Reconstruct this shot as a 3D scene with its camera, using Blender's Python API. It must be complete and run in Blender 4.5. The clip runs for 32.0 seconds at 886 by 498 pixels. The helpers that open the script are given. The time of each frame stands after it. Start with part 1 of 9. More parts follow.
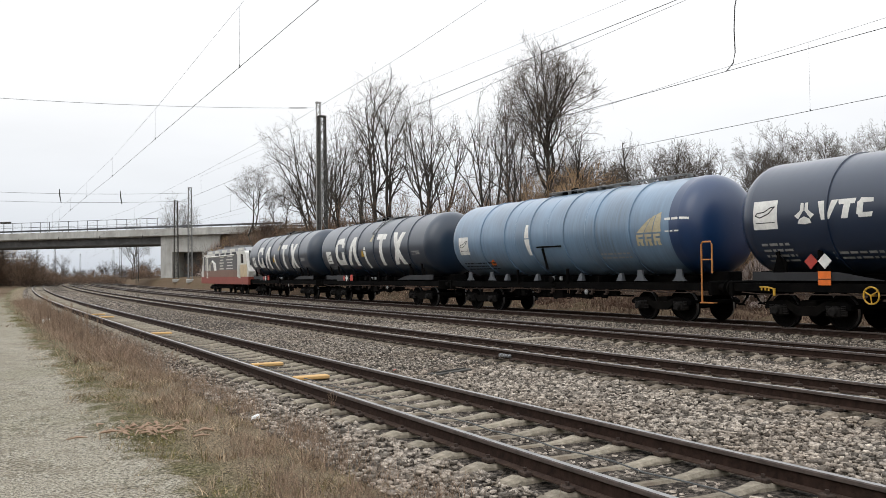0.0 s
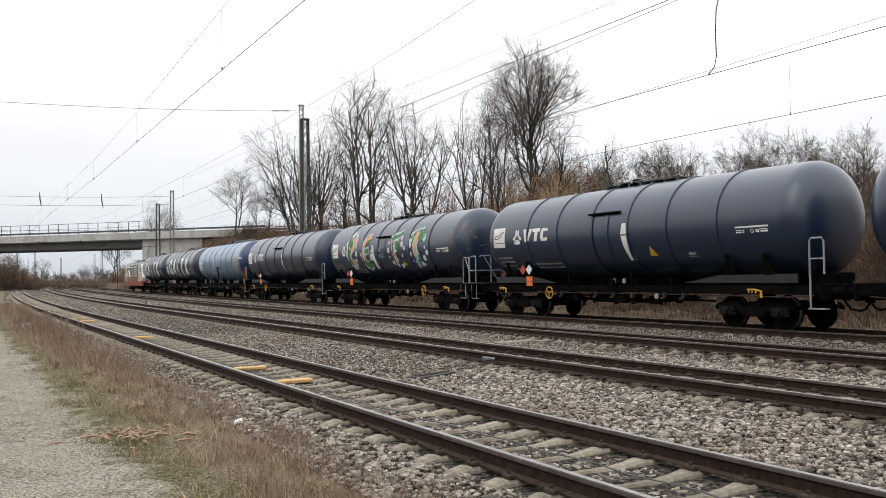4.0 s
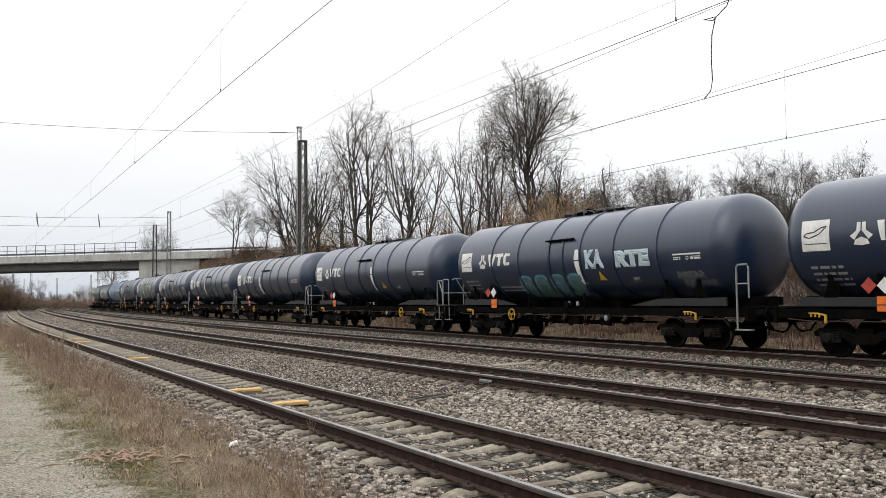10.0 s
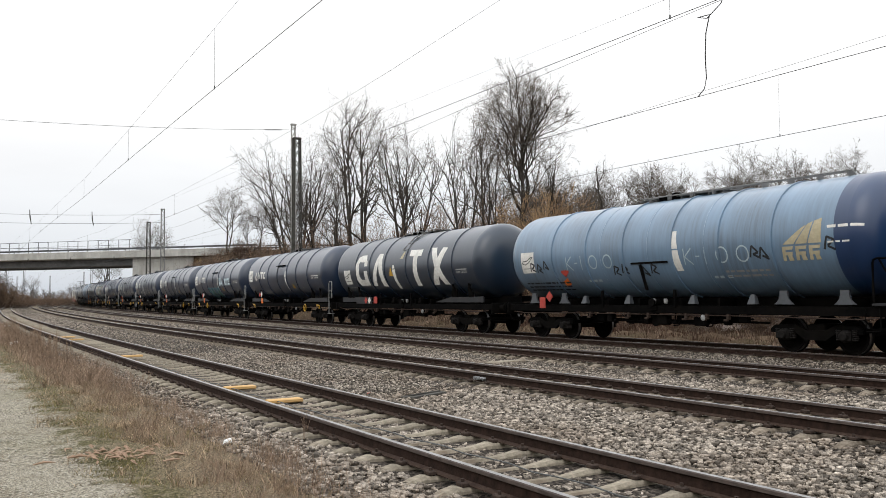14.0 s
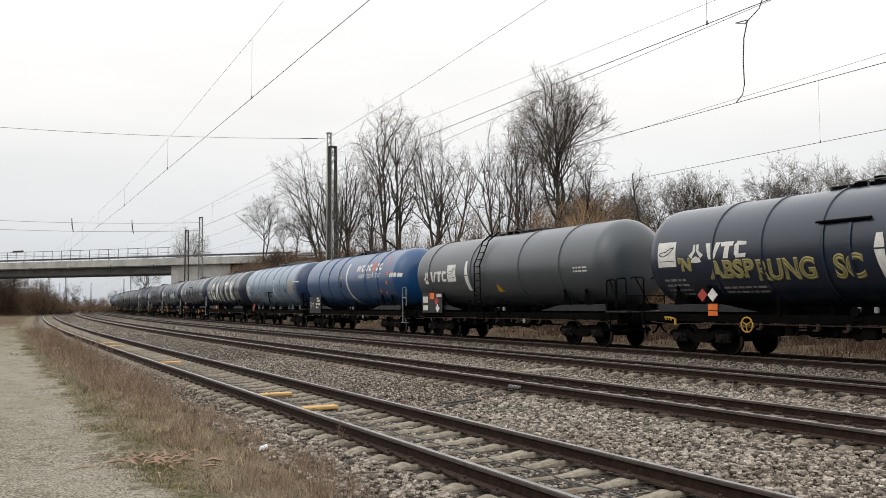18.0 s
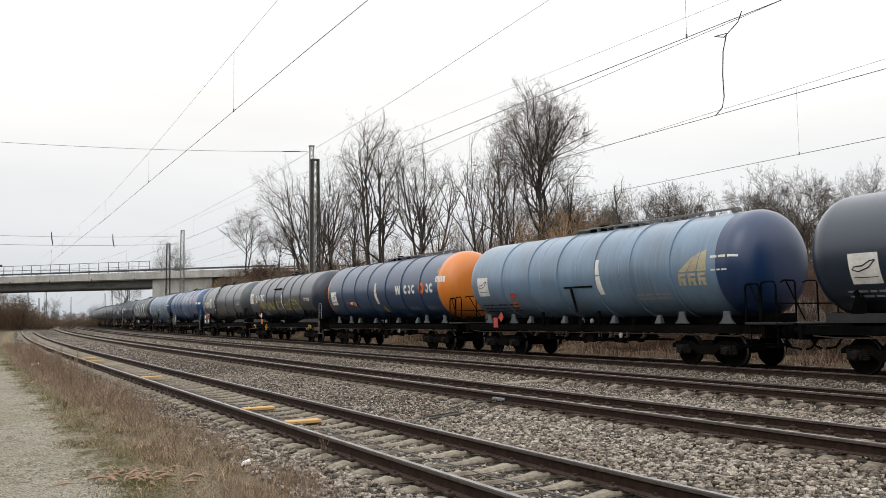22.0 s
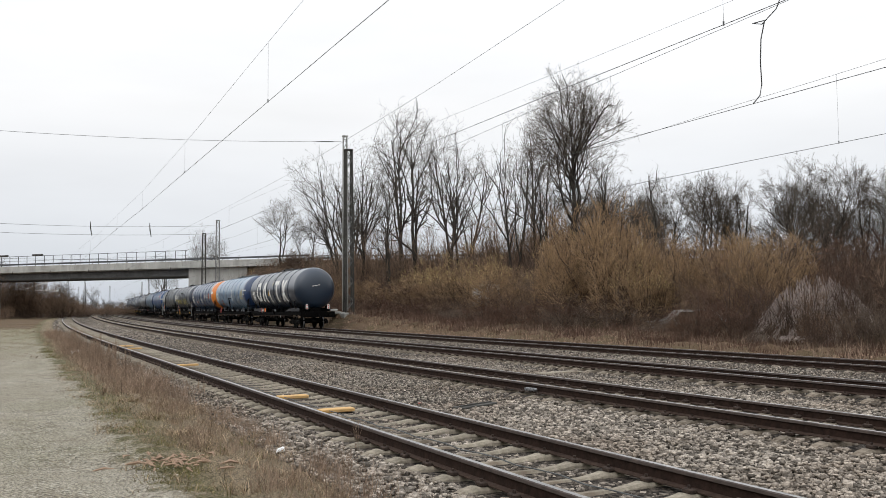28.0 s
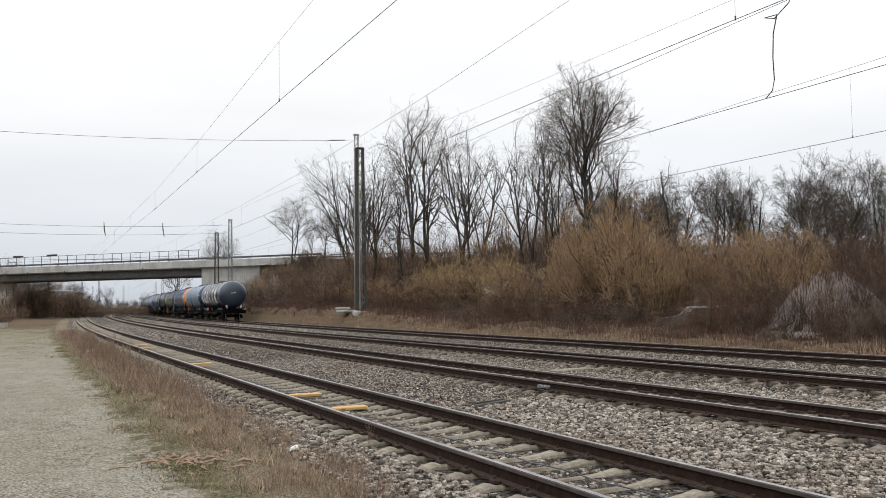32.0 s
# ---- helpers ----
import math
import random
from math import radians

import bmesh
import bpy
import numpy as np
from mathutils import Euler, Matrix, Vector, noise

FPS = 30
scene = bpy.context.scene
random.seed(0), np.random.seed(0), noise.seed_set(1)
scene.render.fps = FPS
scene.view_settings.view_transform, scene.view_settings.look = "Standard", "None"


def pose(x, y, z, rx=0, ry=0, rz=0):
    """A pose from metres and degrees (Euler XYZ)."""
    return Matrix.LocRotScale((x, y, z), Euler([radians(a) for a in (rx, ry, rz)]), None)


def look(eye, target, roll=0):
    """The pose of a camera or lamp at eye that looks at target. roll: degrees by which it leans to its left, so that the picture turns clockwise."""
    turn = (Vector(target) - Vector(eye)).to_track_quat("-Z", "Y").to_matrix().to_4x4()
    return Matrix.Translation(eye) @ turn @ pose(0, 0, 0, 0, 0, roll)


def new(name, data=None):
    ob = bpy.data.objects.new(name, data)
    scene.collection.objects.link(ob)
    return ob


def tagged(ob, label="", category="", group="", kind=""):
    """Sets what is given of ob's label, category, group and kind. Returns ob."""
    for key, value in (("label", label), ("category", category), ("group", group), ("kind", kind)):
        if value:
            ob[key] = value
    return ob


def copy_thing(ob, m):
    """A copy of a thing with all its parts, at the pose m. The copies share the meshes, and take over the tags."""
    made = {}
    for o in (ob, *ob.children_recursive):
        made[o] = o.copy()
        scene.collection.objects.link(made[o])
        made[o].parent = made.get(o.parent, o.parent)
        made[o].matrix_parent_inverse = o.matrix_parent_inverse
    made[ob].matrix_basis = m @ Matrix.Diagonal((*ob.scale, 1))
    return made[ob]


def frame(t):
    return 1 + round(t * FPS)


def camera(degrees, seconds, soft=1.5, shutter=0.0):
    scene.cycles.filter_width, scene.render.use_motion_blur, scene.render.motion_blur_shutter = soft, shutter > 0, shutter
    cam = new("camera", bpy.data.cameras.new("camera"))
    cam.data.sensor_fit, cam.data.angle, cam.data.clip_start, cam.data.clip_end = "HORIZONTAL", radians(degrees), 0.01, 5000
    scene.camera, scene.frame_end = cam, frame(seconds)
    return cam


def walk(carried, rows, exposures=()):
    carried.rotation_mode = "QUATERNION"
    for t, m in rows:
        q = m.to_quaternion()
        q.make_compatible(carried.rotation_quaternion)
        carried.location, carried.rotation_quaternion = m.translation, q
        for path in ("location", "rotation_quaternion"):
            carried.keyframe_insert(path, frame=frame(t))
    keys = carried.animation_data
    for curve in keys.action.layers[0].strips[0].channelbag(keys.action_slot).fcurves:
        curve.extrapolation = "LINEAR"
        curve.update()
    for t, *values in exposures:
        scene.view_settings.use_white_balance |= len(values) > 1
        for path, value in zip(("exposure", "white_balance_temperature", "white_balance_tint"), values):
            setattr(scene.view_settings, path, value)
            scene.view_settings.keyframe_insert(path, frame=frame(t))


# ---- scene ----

# ======== camera ========
EYE = (0.0, 0.0, 1.562)
cam = camera(54.17, 32.0, soft=0.7)


def held(t, tilt, lean, turn):
    """A row of the hand-held camera: seconds, tilt, lean and turn in degrees."""
    return t, pose(*EYE, tilt, 0, turn) @ pose(0, 0, 0, 0, 0, lean)


walk(cam, [
    held(0, 91.586, -0.677, -2.348), held(0.5, 91.428, -0.724, -2.246), held(1, 91.508, -0.734, -2.389),
    held(1.5, 91.550, -0.725, -2.473), held(2, 91.601, -0.711, -2.542), held(2.5, 91.594, -0.810, -2.685),
    held(3, 91.729, -0.875, -2.994), held(3.5, 91.769, -0.880, -3.251), held(5.5, 91.855, -0.575, -3.741),
    held(6, 91.961, -0.600, -3.736), held(6.5, 92.103, -0.667, -3.749), held(7, 92.263, -0.726, -3.723),
    held(7.5, 92.438, -0.706, -3.655), held(8, 92.669, -0.703, -3.545), held(8.5, 92.884, -0.740, -3.498),
    held(9, 93.058, -0.674, -3.572), held(9.5, 93.203, -0.600, -3.608), held(10, 93.223, -0.589, -3.648),
    held(10.5, 93.206, -0.559, -3.649), held(11, 93.160, -0.612, -3.618), held(11.5, 93.134, -0.654, -3.682),
    held(12, 93.056, -0.628, -3.631), held(12.5, 93.165, -0.711, -3.808), held(13, 93.227, -0.672, -3.974),
    held(13.5, 93.100, -0.625, -3.932), held(14, 93.050, -0.590, -4.027), held(14.5, 93.085, -0.446, -3.941),
    held(16.5, 93.342, -0.350, -2.583), held(17, 93.453, -0.333, -1.723), held(17.5, 93.457, -0.416, -1.662),
    held(18, 93.588, -0.442, -1.725), held(18.5, 94.311, -0.766, -1.887), held(19, 94.827, -0.760, -1.998),
    held(19.5, 94.925, -0.767, -2.038), held(20, 94.897, -0.755, -2.226), held(20.5, 94.832, -0.687, -2.329),
    held(21, 94.734, -0.699, -2.487), held(21.5, 94.514, -0.766, -2.752), held(22, 94.400, -0.769, -2.860),
    held(22.5, 94.298, -0.776, -2.925), held(23, 94.160, -0.744, -2.842), held(23.5, 94.080, -0.635, -2.809),
    held(24, 94.095, -0.577, -2.661), held(24.5, 94.134, -0.497, -2.484), held(25, 94.213, -0.466, -2.260),
    held(25.5, 94.255, -0.469, -1.994), held(27.5, 93.924, -0.455, -0.830), held(28, 93.759, -0.517, -0.676),
    held(28.5, 93.615, -0.588, -0.524), held(29, 93.550, -0.682, -0.376), held(29.5, 93.471, -0.784, -0.324),
    held(30, 93.451, -0.799, -0.277), held(30.5, 93.508, -0.814, -0.158), held(31, 93.552, -0.810, -0.069),
    held(31.5, 93.572, -0.811, 0.000), held(32, 93.622, -0.842, 0.111),
], exposures=[(0, 0.08, 6600, 10), (6, 0.12, 6650, 10), (14, 0.12, 6700, 10), (17, -0.04, 6800, 10), (20, -0.06, 6800, 10), (22.5, -0.01, 6780, 10), (25, -0.10, 6750, 10), (28, -0.05, 6580, 10), (32, -0.03, 6560, 10)])

# ======== light ========
world = bpy.data.worlds.new("overcast")
scene.world = world
world.use_nodes = True
wn, wl = world.node_tree.nodes, world.node_tree.links
wn.clear()
w_out = wn.new("ShaderNodeOutputWorld")
w_bg = wn.new("ShaderNodeBackground")
w_sky = wn.new("ShaderNodeTexSky")
w_sky.sky_type, w_sky.sun_disc = "NISHITA", False
w_sky.sun_elevation, w_sky.sun_rotation = radians(38), radians(205)
w_dim = wn.new("ShaderNodeVectorMath")
w_dim.operation = "SCALE"
w_dim.inputs["Scale"].default_value = 0.10
w_co = wn.new("ShaderNodeTexCoord")
w_sep = wn.new("ShaderNodeSeparateXYZ")
w_ramp = wn.new("ShaderNodeValToRGB")
w_ramp.color_ramp.elements[0].position, w_ramp.color_ramp.elements[0].color = 0.0, (0.60, 0.655, 0.74, 1)
w_ramp.color_ramp.elements[1].position, w_ramp.color_ramp.elements[1].color = 1.0, (1.83, 1.92, 2.07, 1)
for spot, tone in ((0.10, (0.86, 0.89, 0.94, 1)), (0.22, (1.05, 1.06, 1.075, 1)), (0.5, (1.365, 1.41, 1.475, 1))):
    e = w_ramp.color_ramp.elements.new(spot)
    e.color = tone
w_map = wn.new("ShaderNodeMapping")
w_map.inputs["Scale"].default_value = (1.5, 1.5, 7.0)
w_noise = wn.new("ShaderNodeTexNoise")
w_noise.inputs["Scale"].default_value, w_noise.inputs["Detail"].default_value = 1.6, 5.0
w_cl = wn.new("ShaderNodeMapRange")
w_cl.inputs["From Min"].default_value, w_cl.inputs["From Max"].default_value = 0.3, 0.75
w_cl.inputs["To Min"].default_value, w_cl.inputs["To Max"].default_value = 0.93, 1.05
w_mul = wn.new("ShaderNodeVectorMath")
w_mul.operation = "SCALE"
w_mix = wn.new("ShaderNodeMix")
w_mix.data_type = "RGBA"
w_mix.inputs["Factor"].default_value = 0.93
wl.new(w_co.outputs["Generated"], w_sep.inputs[0])
wl.new(w_sep.outputs["Z"], w_ramp.inputs[0])
wl.new(w_co.outputs["Generated"], w_map.inputs[0])
wl.new(w_map.outputs[0], w_noise.inputs["Vector"])
wl.new(w_noise.outputs["Fac"], w_cl.inputs["Value"])
wl.new(w_ramp.outputs[0], w_mul.inputs[0])
wl.new(w_cl.outputs[0], w_mul.inputs["Scale"])
wl.new(w_sky.outputs[0], w_dim.inputs[0])
wl.new(w_dim.outputs[0], w_mix.inputs["A"])
wl.new(w_mul.outputs[0], w_mix.inputs["B"])
wl.new(w_mix.outputs["Result"], w_bg.inputs["Color"])
w_bg.inputs["Strength"].default_value = 1.0
wl.new(w_bg.outputs[0], w_out.inputs[0])

sun_data = bpy.data.lights.new("sun", "SUN")
sun_data.energy, sun_data.angle, sun_data.color = 0.5, radians(40), (1.0, 0.97, 0.93)
sun = new("sun", sun_data)
sun.matrix_world = look((0, 0, 60), (35, 40, 0))


# ======== materials ========
def node_material(name):
    m = bpy.data.materials.new(name)
    m.use_nodes = True
    nt = m.node_tree
    b = nt.nodes["Principled BSDF"]
    return m, nt.nodes, nt.links, b


def surface(name, dark, light, scale=3.0, detail=6.0, rough=0.8, metal=0.0, bump=0.0, bump_scale=40.0, stain=None,
            stain_scale=0.6, stain_amount=0.5, vary=0.0, island=False, streak=None, coat=0.0):
    """Two tones of a colour by noise, a larger stain, fine relief, and a shift of tone from piece to piece."""
    m, n, k, b = node_material(name)
    co = n.new("ShaderNodeTexCoord")
    mapping = n.new("ShaderNodeMapping")
    k.new(co.outputs["Object"], mapping.inputs[0])
    if streak:
        mapping.inputs["Scale"].default_value = streak
    no = n.new("ShaderNodeTexNoise")
    no.inputs["Scale"].default_value, no.inputs["Detail"].default_value = scale, detail
    no.inputs["Roughness"].default_value = 0.65
    k.new(mapping.outputs[0], no.inputs["Vector"])
    ramp = n.new("ShaderNodeValToRGB")
    ramp.color_ramp.elements[0].position, ramp.color_ramp.elements[0].color = 0.32, (*dark, 1)
    ramp.color_ramp.elements[1].position, ramp.color_ramp.elements[1].color = 0.68, (*light, 1)
    k.new(no.outputs["Fac"], ramp.inputs[0])
    col = ramp.outputs[0]
    if stain:
        n2 = n.new("ShaderNodeTexNoise")
        n2.inputs["Scale"].default_value, n2.inputs["Detail"].default_value = stain_scale, 4.0
        k.new(co.outputs["Object"], n2.inputs["Vector"])
        mr = n.new("ShaderNodeMapRange")
        mr.inputs["From Min"].default_value, mr.inputs["From Max"].default_value = 0.45, 0.7
        mr.inputs["To Max"].default_value = stain_amount
        k.new(n2.outputs["Fac"], mr.inputs["Value"])
        mx = n.new("ShaderNodeMix")
        mx.data_type = "RGBA"
        mx.inputs["B"].default_value = (*stain, 1)
        k.new(mr.outputs[0], mx.inputs["Factor"])
        k.new(col, mx.inputs["A"])
        col = mx.outputs["Result"]
    if vary:
        src = n.new("ShaderNodeNewGeometry").outputs["Random Per Island"] if island else n.new("ShaderNodeObjectInfo").outputs["Random"]
        mr = n.new("ShaderNodeMapRange")
        mr.inputs["To Min"].default_value, mr.inputs["To Max"].default_value = 1 - vary, 1 + vary
        k.new(src, mr.inputs["Value"])
        hs = n.new("ShaderNodeHueSaturation")
        k.new(mr.outputs[0], hs.inputs["Value"])
        k.new(col, hs.inputs["Color"])
        col = hs.outputs[0]
    k.new(col, b.inputs["Base Color"])
    b.inputs["Roughness"].default_value, b.inputs["Metallic"].default_value = rough, metal
    if rough >= 0.8:
        b.inputs["Specular IOR Level"].default_value = 0.12
    b.inputs["Coat Weight"].default_value = coat
    if bump:
        nb = n.new("ShaderNodeTexNoise")
        nb.inputs["Scale"].default_value, nb.inputs["Detail"].default_value = bump_scale, 5.0
        k.new(co.outputs["Object"], nb.inputs["Vector"])
        bp = n.new("ShaderNodeBump")
        bp.inputs["Strength"].default_value, bp.inputs["Distance"].default_value = min(1.0, bump), 0.02
        k.new(nb.outputs["Fac"], bp.inputs["Height"])
        k.new(bp.outputs[0], b.inputs["Normal"])
    return m


def tank_paint(name, colour, dirt=(0.03, 0.03, 0.03), dirt_amount=0.35, rough=0.32):
    """Tank paint with road film, rain streaks that run round the barrel and faint scratches."""
    m, n, k, b = node_material(name)
    co = n.new("ShaderNodeTexCoord")
    mp = n.new("ShaderNodeMapping")
    mp.inputs["Scale"].default_value = (5.0, 0.5, 0.35)
    k.new(co.outputs["Object"], mp.inputs[0])
    n1 = n.new("ShaderNodeTexNoise")
    n1.inputs["Scale"].default_value, n1.inputs["Detail"].default_value, n1.inputs["Roughness"].default_value = 1.6, 8.0, 0.7
    k.new(mp.outputs[0], n1.inputs["Vector"])
    n2 = n.new("ShaderNodeTexNoise")
    n2.inputs["Scale"].default_value, n2.inputs["Detail"].default_value = 0.55, 5.0
    k.new(co.outputs["Object"], n2.inputs["Vector"])
    mul = n.new("ShaderNodeMath")
    mul.operation = "MULTIPLY"
    k.new(n1.outputs["Fac"], mul.inputs[0])
    k.new(n2.outputs["Fac"], mul.inputs[1])
    mr = n.new("ShaderNodeMapRange")
    mr.inputs["From Min"].default_value, mr.inputs["From Max"].default_value = 0.16, 0.42
    mr.inputs["To Max"].default_value = dirt_amount
    k.new(mul.outputs[0], mr.inputs["Value"])
    mx = n.new("ShaderNodeMix")
    mx.data_type = "RGBA"
    mx.inputs["A"].default_value, mx.inputs["B"].default_value = (*colour, 1), (*dirt, 1)
    k.new(mr.outputs[0], mx.inputs["Factor"])
    k.new(mx.outputs["Result"], b.inputs["Base Color"])
    rr = n.new("ShaderNodeMapRange")
    rr.inputs["To Min"].default_value, rr.inputs["To Max"].default_value = rough - 0.08, rough + 0.22
    k.new(n1.outputs["Fac"], rr.inputs["Value"])
    k.new(rr.outputs[0], b.inputs["Roughness"])
    b.inputs["Coat Weight"].default_value, b.inputs["Coat Roughness"].default_value, b.inputs["Coat IOR"].default_value = 1.0, 0.30, 1.55
    b.inputs["Specular IOR Level"].default_value = 0.25
    bp = n.new("ShaderNodeBump")
    bp.inputs["Strength"].default_value, bp.inputs["Distance"].default_value = 0.25, 0.02
    k.new(n2.outputs["Fac"], bp.inputs["Height"])
    k.new(bp.outputs[0], b.inputs["Normal"])
    return m


def plain(name, colour, rough=0.6, metal=0.0, vary=0.12):
    return surface(name, tuple(c * (1 - vary) for c in colour), tuple(min(1, c * (1 + vary)) for c in colour), 9.0, 5.0, rough, metal,
                   stain=tuple(c * 0.55 for c in colour), stain_scale=2.2, stain_amount=0.35)


M = {}
M["stone"] = surface("ballast_stone", (0.090, 0.078, 0.066), (0.450, 0.390, 0.322), 30, 4, 0.9, bump=0.4, bump_scale=90, stain=(0.165, 0.120, 0.085),
                     stain_scale=0.5, stain_amount=0.5, vary=0.75, island=True)
M["sleeper"] = surface("sleeper_concrete", (0.185, 0.161, 0.122), (0.36, 0.316, 0.246), 16, 7, 0.9, bump=0.6, bump_scale=40, stain=(0.15, 0.115, 0.085),
                       stain_scale=3.0, stain_amount=0.8, vary=0.18)
M["sleeper_dusty"] = surface("dusty_sleeper_concrete", (0.135, 0.112, 0.086), (0.29, 0.245, 0.19), 16, 7, 0.9, bump=0.6, bump_scale=40, stain=(0.105, 0.078, 0.056),
                             stain_scale=3.0, stain_amount=0.85, vary=0.2)
# Rust in three tones: shaded web, lit head sides and foot, put into the colour.
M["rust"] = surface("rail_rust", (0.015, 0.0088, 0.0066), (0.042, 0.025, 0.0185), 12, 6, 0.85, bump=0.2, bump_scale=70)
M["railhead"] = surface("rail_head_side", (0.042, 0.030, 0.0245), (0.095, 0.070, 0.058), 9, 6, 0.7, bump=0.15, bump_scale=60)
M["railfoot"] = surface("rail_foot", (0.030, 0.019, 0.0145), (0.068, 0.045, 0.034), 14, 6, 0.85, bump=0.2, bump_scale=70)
M["railtop"] = surface("rail_running_face", (0.26, 0.25, 0.24), (0.44, 0.425, 0.41), 5, 4, 0.38, 0.8)
M["clip"] = surface("clip_steel", (0.03, 0.022, 0.018), (0.07, 0.05, 0.04), 20, 3, 0.8)
M["pebble"] = surface("path_pebble", (0.26, 0.24, 0.20), (0.46, 0.43, 0.37), 14, 4, 0.9, vary=0.4, island=True)
M["straw"] = surface("dry_grass", (0.195, 0.146, 0.096), (0.40, 0.305, 0.203), 3, 3, 0.9, vary=0.65, island=True)
M["green"] = surface("short_grass", (0.115, 0.100, 0.036), (0.215, 0.182, 0.076), 3, 3, 0.9, vary=0.4, island=True)
M["weed"] = surface("dead_weed", (0.155, 0.11, 0.079), (0.30, 0.212, 0.148), 5, 3, 0.9, vary=0.4, island=True)
M["russet"] = surface("russet_weed", (0.175, 0.122, 0.088), (0.345, 0.250, 0.178), 5, 3, 0.9, vary=0.5, island=True)
M["tan"] = surface("tan_bank_grass", (0.245, 0.165, 0.115), (0.455, 0.322, 0.228), 3, 3, 0.9, vary=0.55, island=True)
M["bark"] = surface("bark", (0.032, 0.028, 0.024), (0.082, 0.071, 0.060), 8, 6, 0.95, bump=0.5, bump_scale=20, vary=0.2)
M["twig"] = surface("twig", (0.080, 0.067, 0.055), (0.155, 0.130, 0.105), 4, 3, 0.95, vary=0.25, island=True)
M["stem"] = surface("bush_stem", (0.060, 0.044, 0.034), (0.145, 0.105, 0.080), 4, 4, 0.95, vary=0.3, island=True)
M["catkin"] = surface("willow_catkin", (0.32, 0.22, 0.10), (0.48, 0.36, 0.18), 6, 3, 0.9, vary=0.3, island=True)
M["brush"] = surface("brush_twig", (0.150, 0.098, 0.066), (0.285, 0.194, 0.130), 2, 3, 0.95, vary=0.4, island=True)
M["brush_grey"] = surface("grey_brush_twig", (0.125, 0.092, 0.070), (0.235, 0.178, 0.136), 2, 3, 0.95, vary=0.4, island=True)
M["brush_dark"] = surface("dark_brush_twig", (0.066, 0.043, 0.034), (0.145, 0.097, 0.073), 2, 3, 0.95, vary=0.4, island=True)
M["sallow_catkin"] = surface("sallow_catkin", (0.45, 0.35, 0.14), (0.62, 0.51, 0.24), 6, 3, 0.9, vary=0.3, island=True)
M["willow"] = surface("willow_twig", (0.245, 0.155, 0.085), (0.43, 0.295, 0.172), 2, 3, 0.9, vary=0.35, island=True)
M["red"] = surface("dogwood_twig", (0.098, 0.058, 0.042), (0.190, 0.115, 0.080), 2, 3, 0.9, vary=0.35, island=True)
M["bankweed"] = surface("bank_weed", (0.066, 0.040, 0.031), (0.150, 0.090, 0.064), 2, 3, 0.9, vary=0.4, island=True)
M["pale"] = surface("pale_twig", (0.27, 0.22, 0.195), (0.48, 0.40, 0.355), 3, 3, 0.9, vary=0.3, island=True)
M["concrete"] = surface("bridge_concrete", (0.36, 0.355, 0.33), (0.50, 0.49, 0.455), 1.4, 8, 0.9, bump=0.2, bump_scale=12, stain=(0.26, 0.25, 0.22),
                        stain_scale=0.35, stain_amount=0.7, streak=(1, 1, 0.25))
# Girder grey lowered so that its colour holds the shade below the deck.
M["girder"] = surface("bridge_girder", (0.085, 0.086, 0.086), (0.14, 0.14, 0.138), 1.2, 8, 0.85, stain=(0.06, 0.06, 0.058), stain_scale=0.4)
M["galv"] = surface("galvanised_steel", (0.20, 0.205, 0.21), (0.34, 0.345, 0.35), 6, 4, 0.55, 0.6)
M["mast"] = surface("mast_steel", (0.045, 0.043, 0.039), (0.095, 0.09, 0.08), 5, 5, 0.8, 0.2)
M["railing"] = surface("railing_steel", (0.055, 0.058, 0.062), (0.11, 0.114, 0.12), 6, 4, 0.6, 0.3)
M["mastgrey"] = surface("mast_grey_steel", (0.14, 0.14, 0.135), (0.24, 0.24, 0.23), 5, 5, 0.75, 0.2)
M["mastpale"] = surface("mast_pale_steel", (0.26, 0.258, 0.24), (0.42, 0.415, 0.39), 5, 5, 0.7, 0.1)
M["wire"] = plain("wire_copper", (0.10, 0.104, 0.102), 0.6, 0.4)
# Black paint taken deeper, with hardly any gloss, to carry the shade below the cars.
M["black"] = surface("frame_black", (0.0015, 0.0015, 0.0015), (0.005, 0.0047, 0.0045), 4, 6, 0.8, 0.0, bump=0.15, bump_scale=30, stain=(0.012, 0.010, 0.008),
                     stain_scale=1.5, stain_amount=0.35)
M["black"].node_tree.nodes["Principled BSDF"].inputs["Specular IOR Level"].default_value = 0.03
M["skirt"] = surface("cover_plate_grey", (0.006, 0.0065, 0.008), (0.016, 0.017, 0.020), 3, 6, 0.6, stain=(0.008, 0.007, 0.006), stain_scale=1.2, stain_amount=0.5)
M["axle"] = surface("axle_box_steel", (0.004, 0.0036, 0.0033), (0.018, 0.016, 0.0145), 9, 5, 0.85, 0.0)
# Wheel steel made near-black: the shade round the bogies is in its colour.
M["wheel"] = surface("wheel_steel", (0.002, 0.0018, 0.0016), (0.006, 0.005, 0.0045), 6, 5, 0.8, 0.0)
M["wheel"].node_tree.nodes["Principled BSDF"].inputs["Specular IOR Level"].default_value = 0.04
M["tread"] = surface("wheel_tread", (0.10, 0.10, 0.10), (0.22, 0.215, 0.21), 5, 4, 0.4, 0.8)
M["white"] = plain("white_marking", (0.74, 0.73, 0.68), 0.55)
M["stencil"] = plain("stencil_grey", (0.30, 0.30, 0.29), 0.6)
M["brown_spray"] = plain("brown_spray", (0.13, 0.075, 0.055), 0.6)
M["cream"] = plain("cream_marking", (0.66, 0.63, 0.54), 0.6)
M["yellow"] = plain("yellow_paint", (0.56, 0.32, 0.03), 0.5)
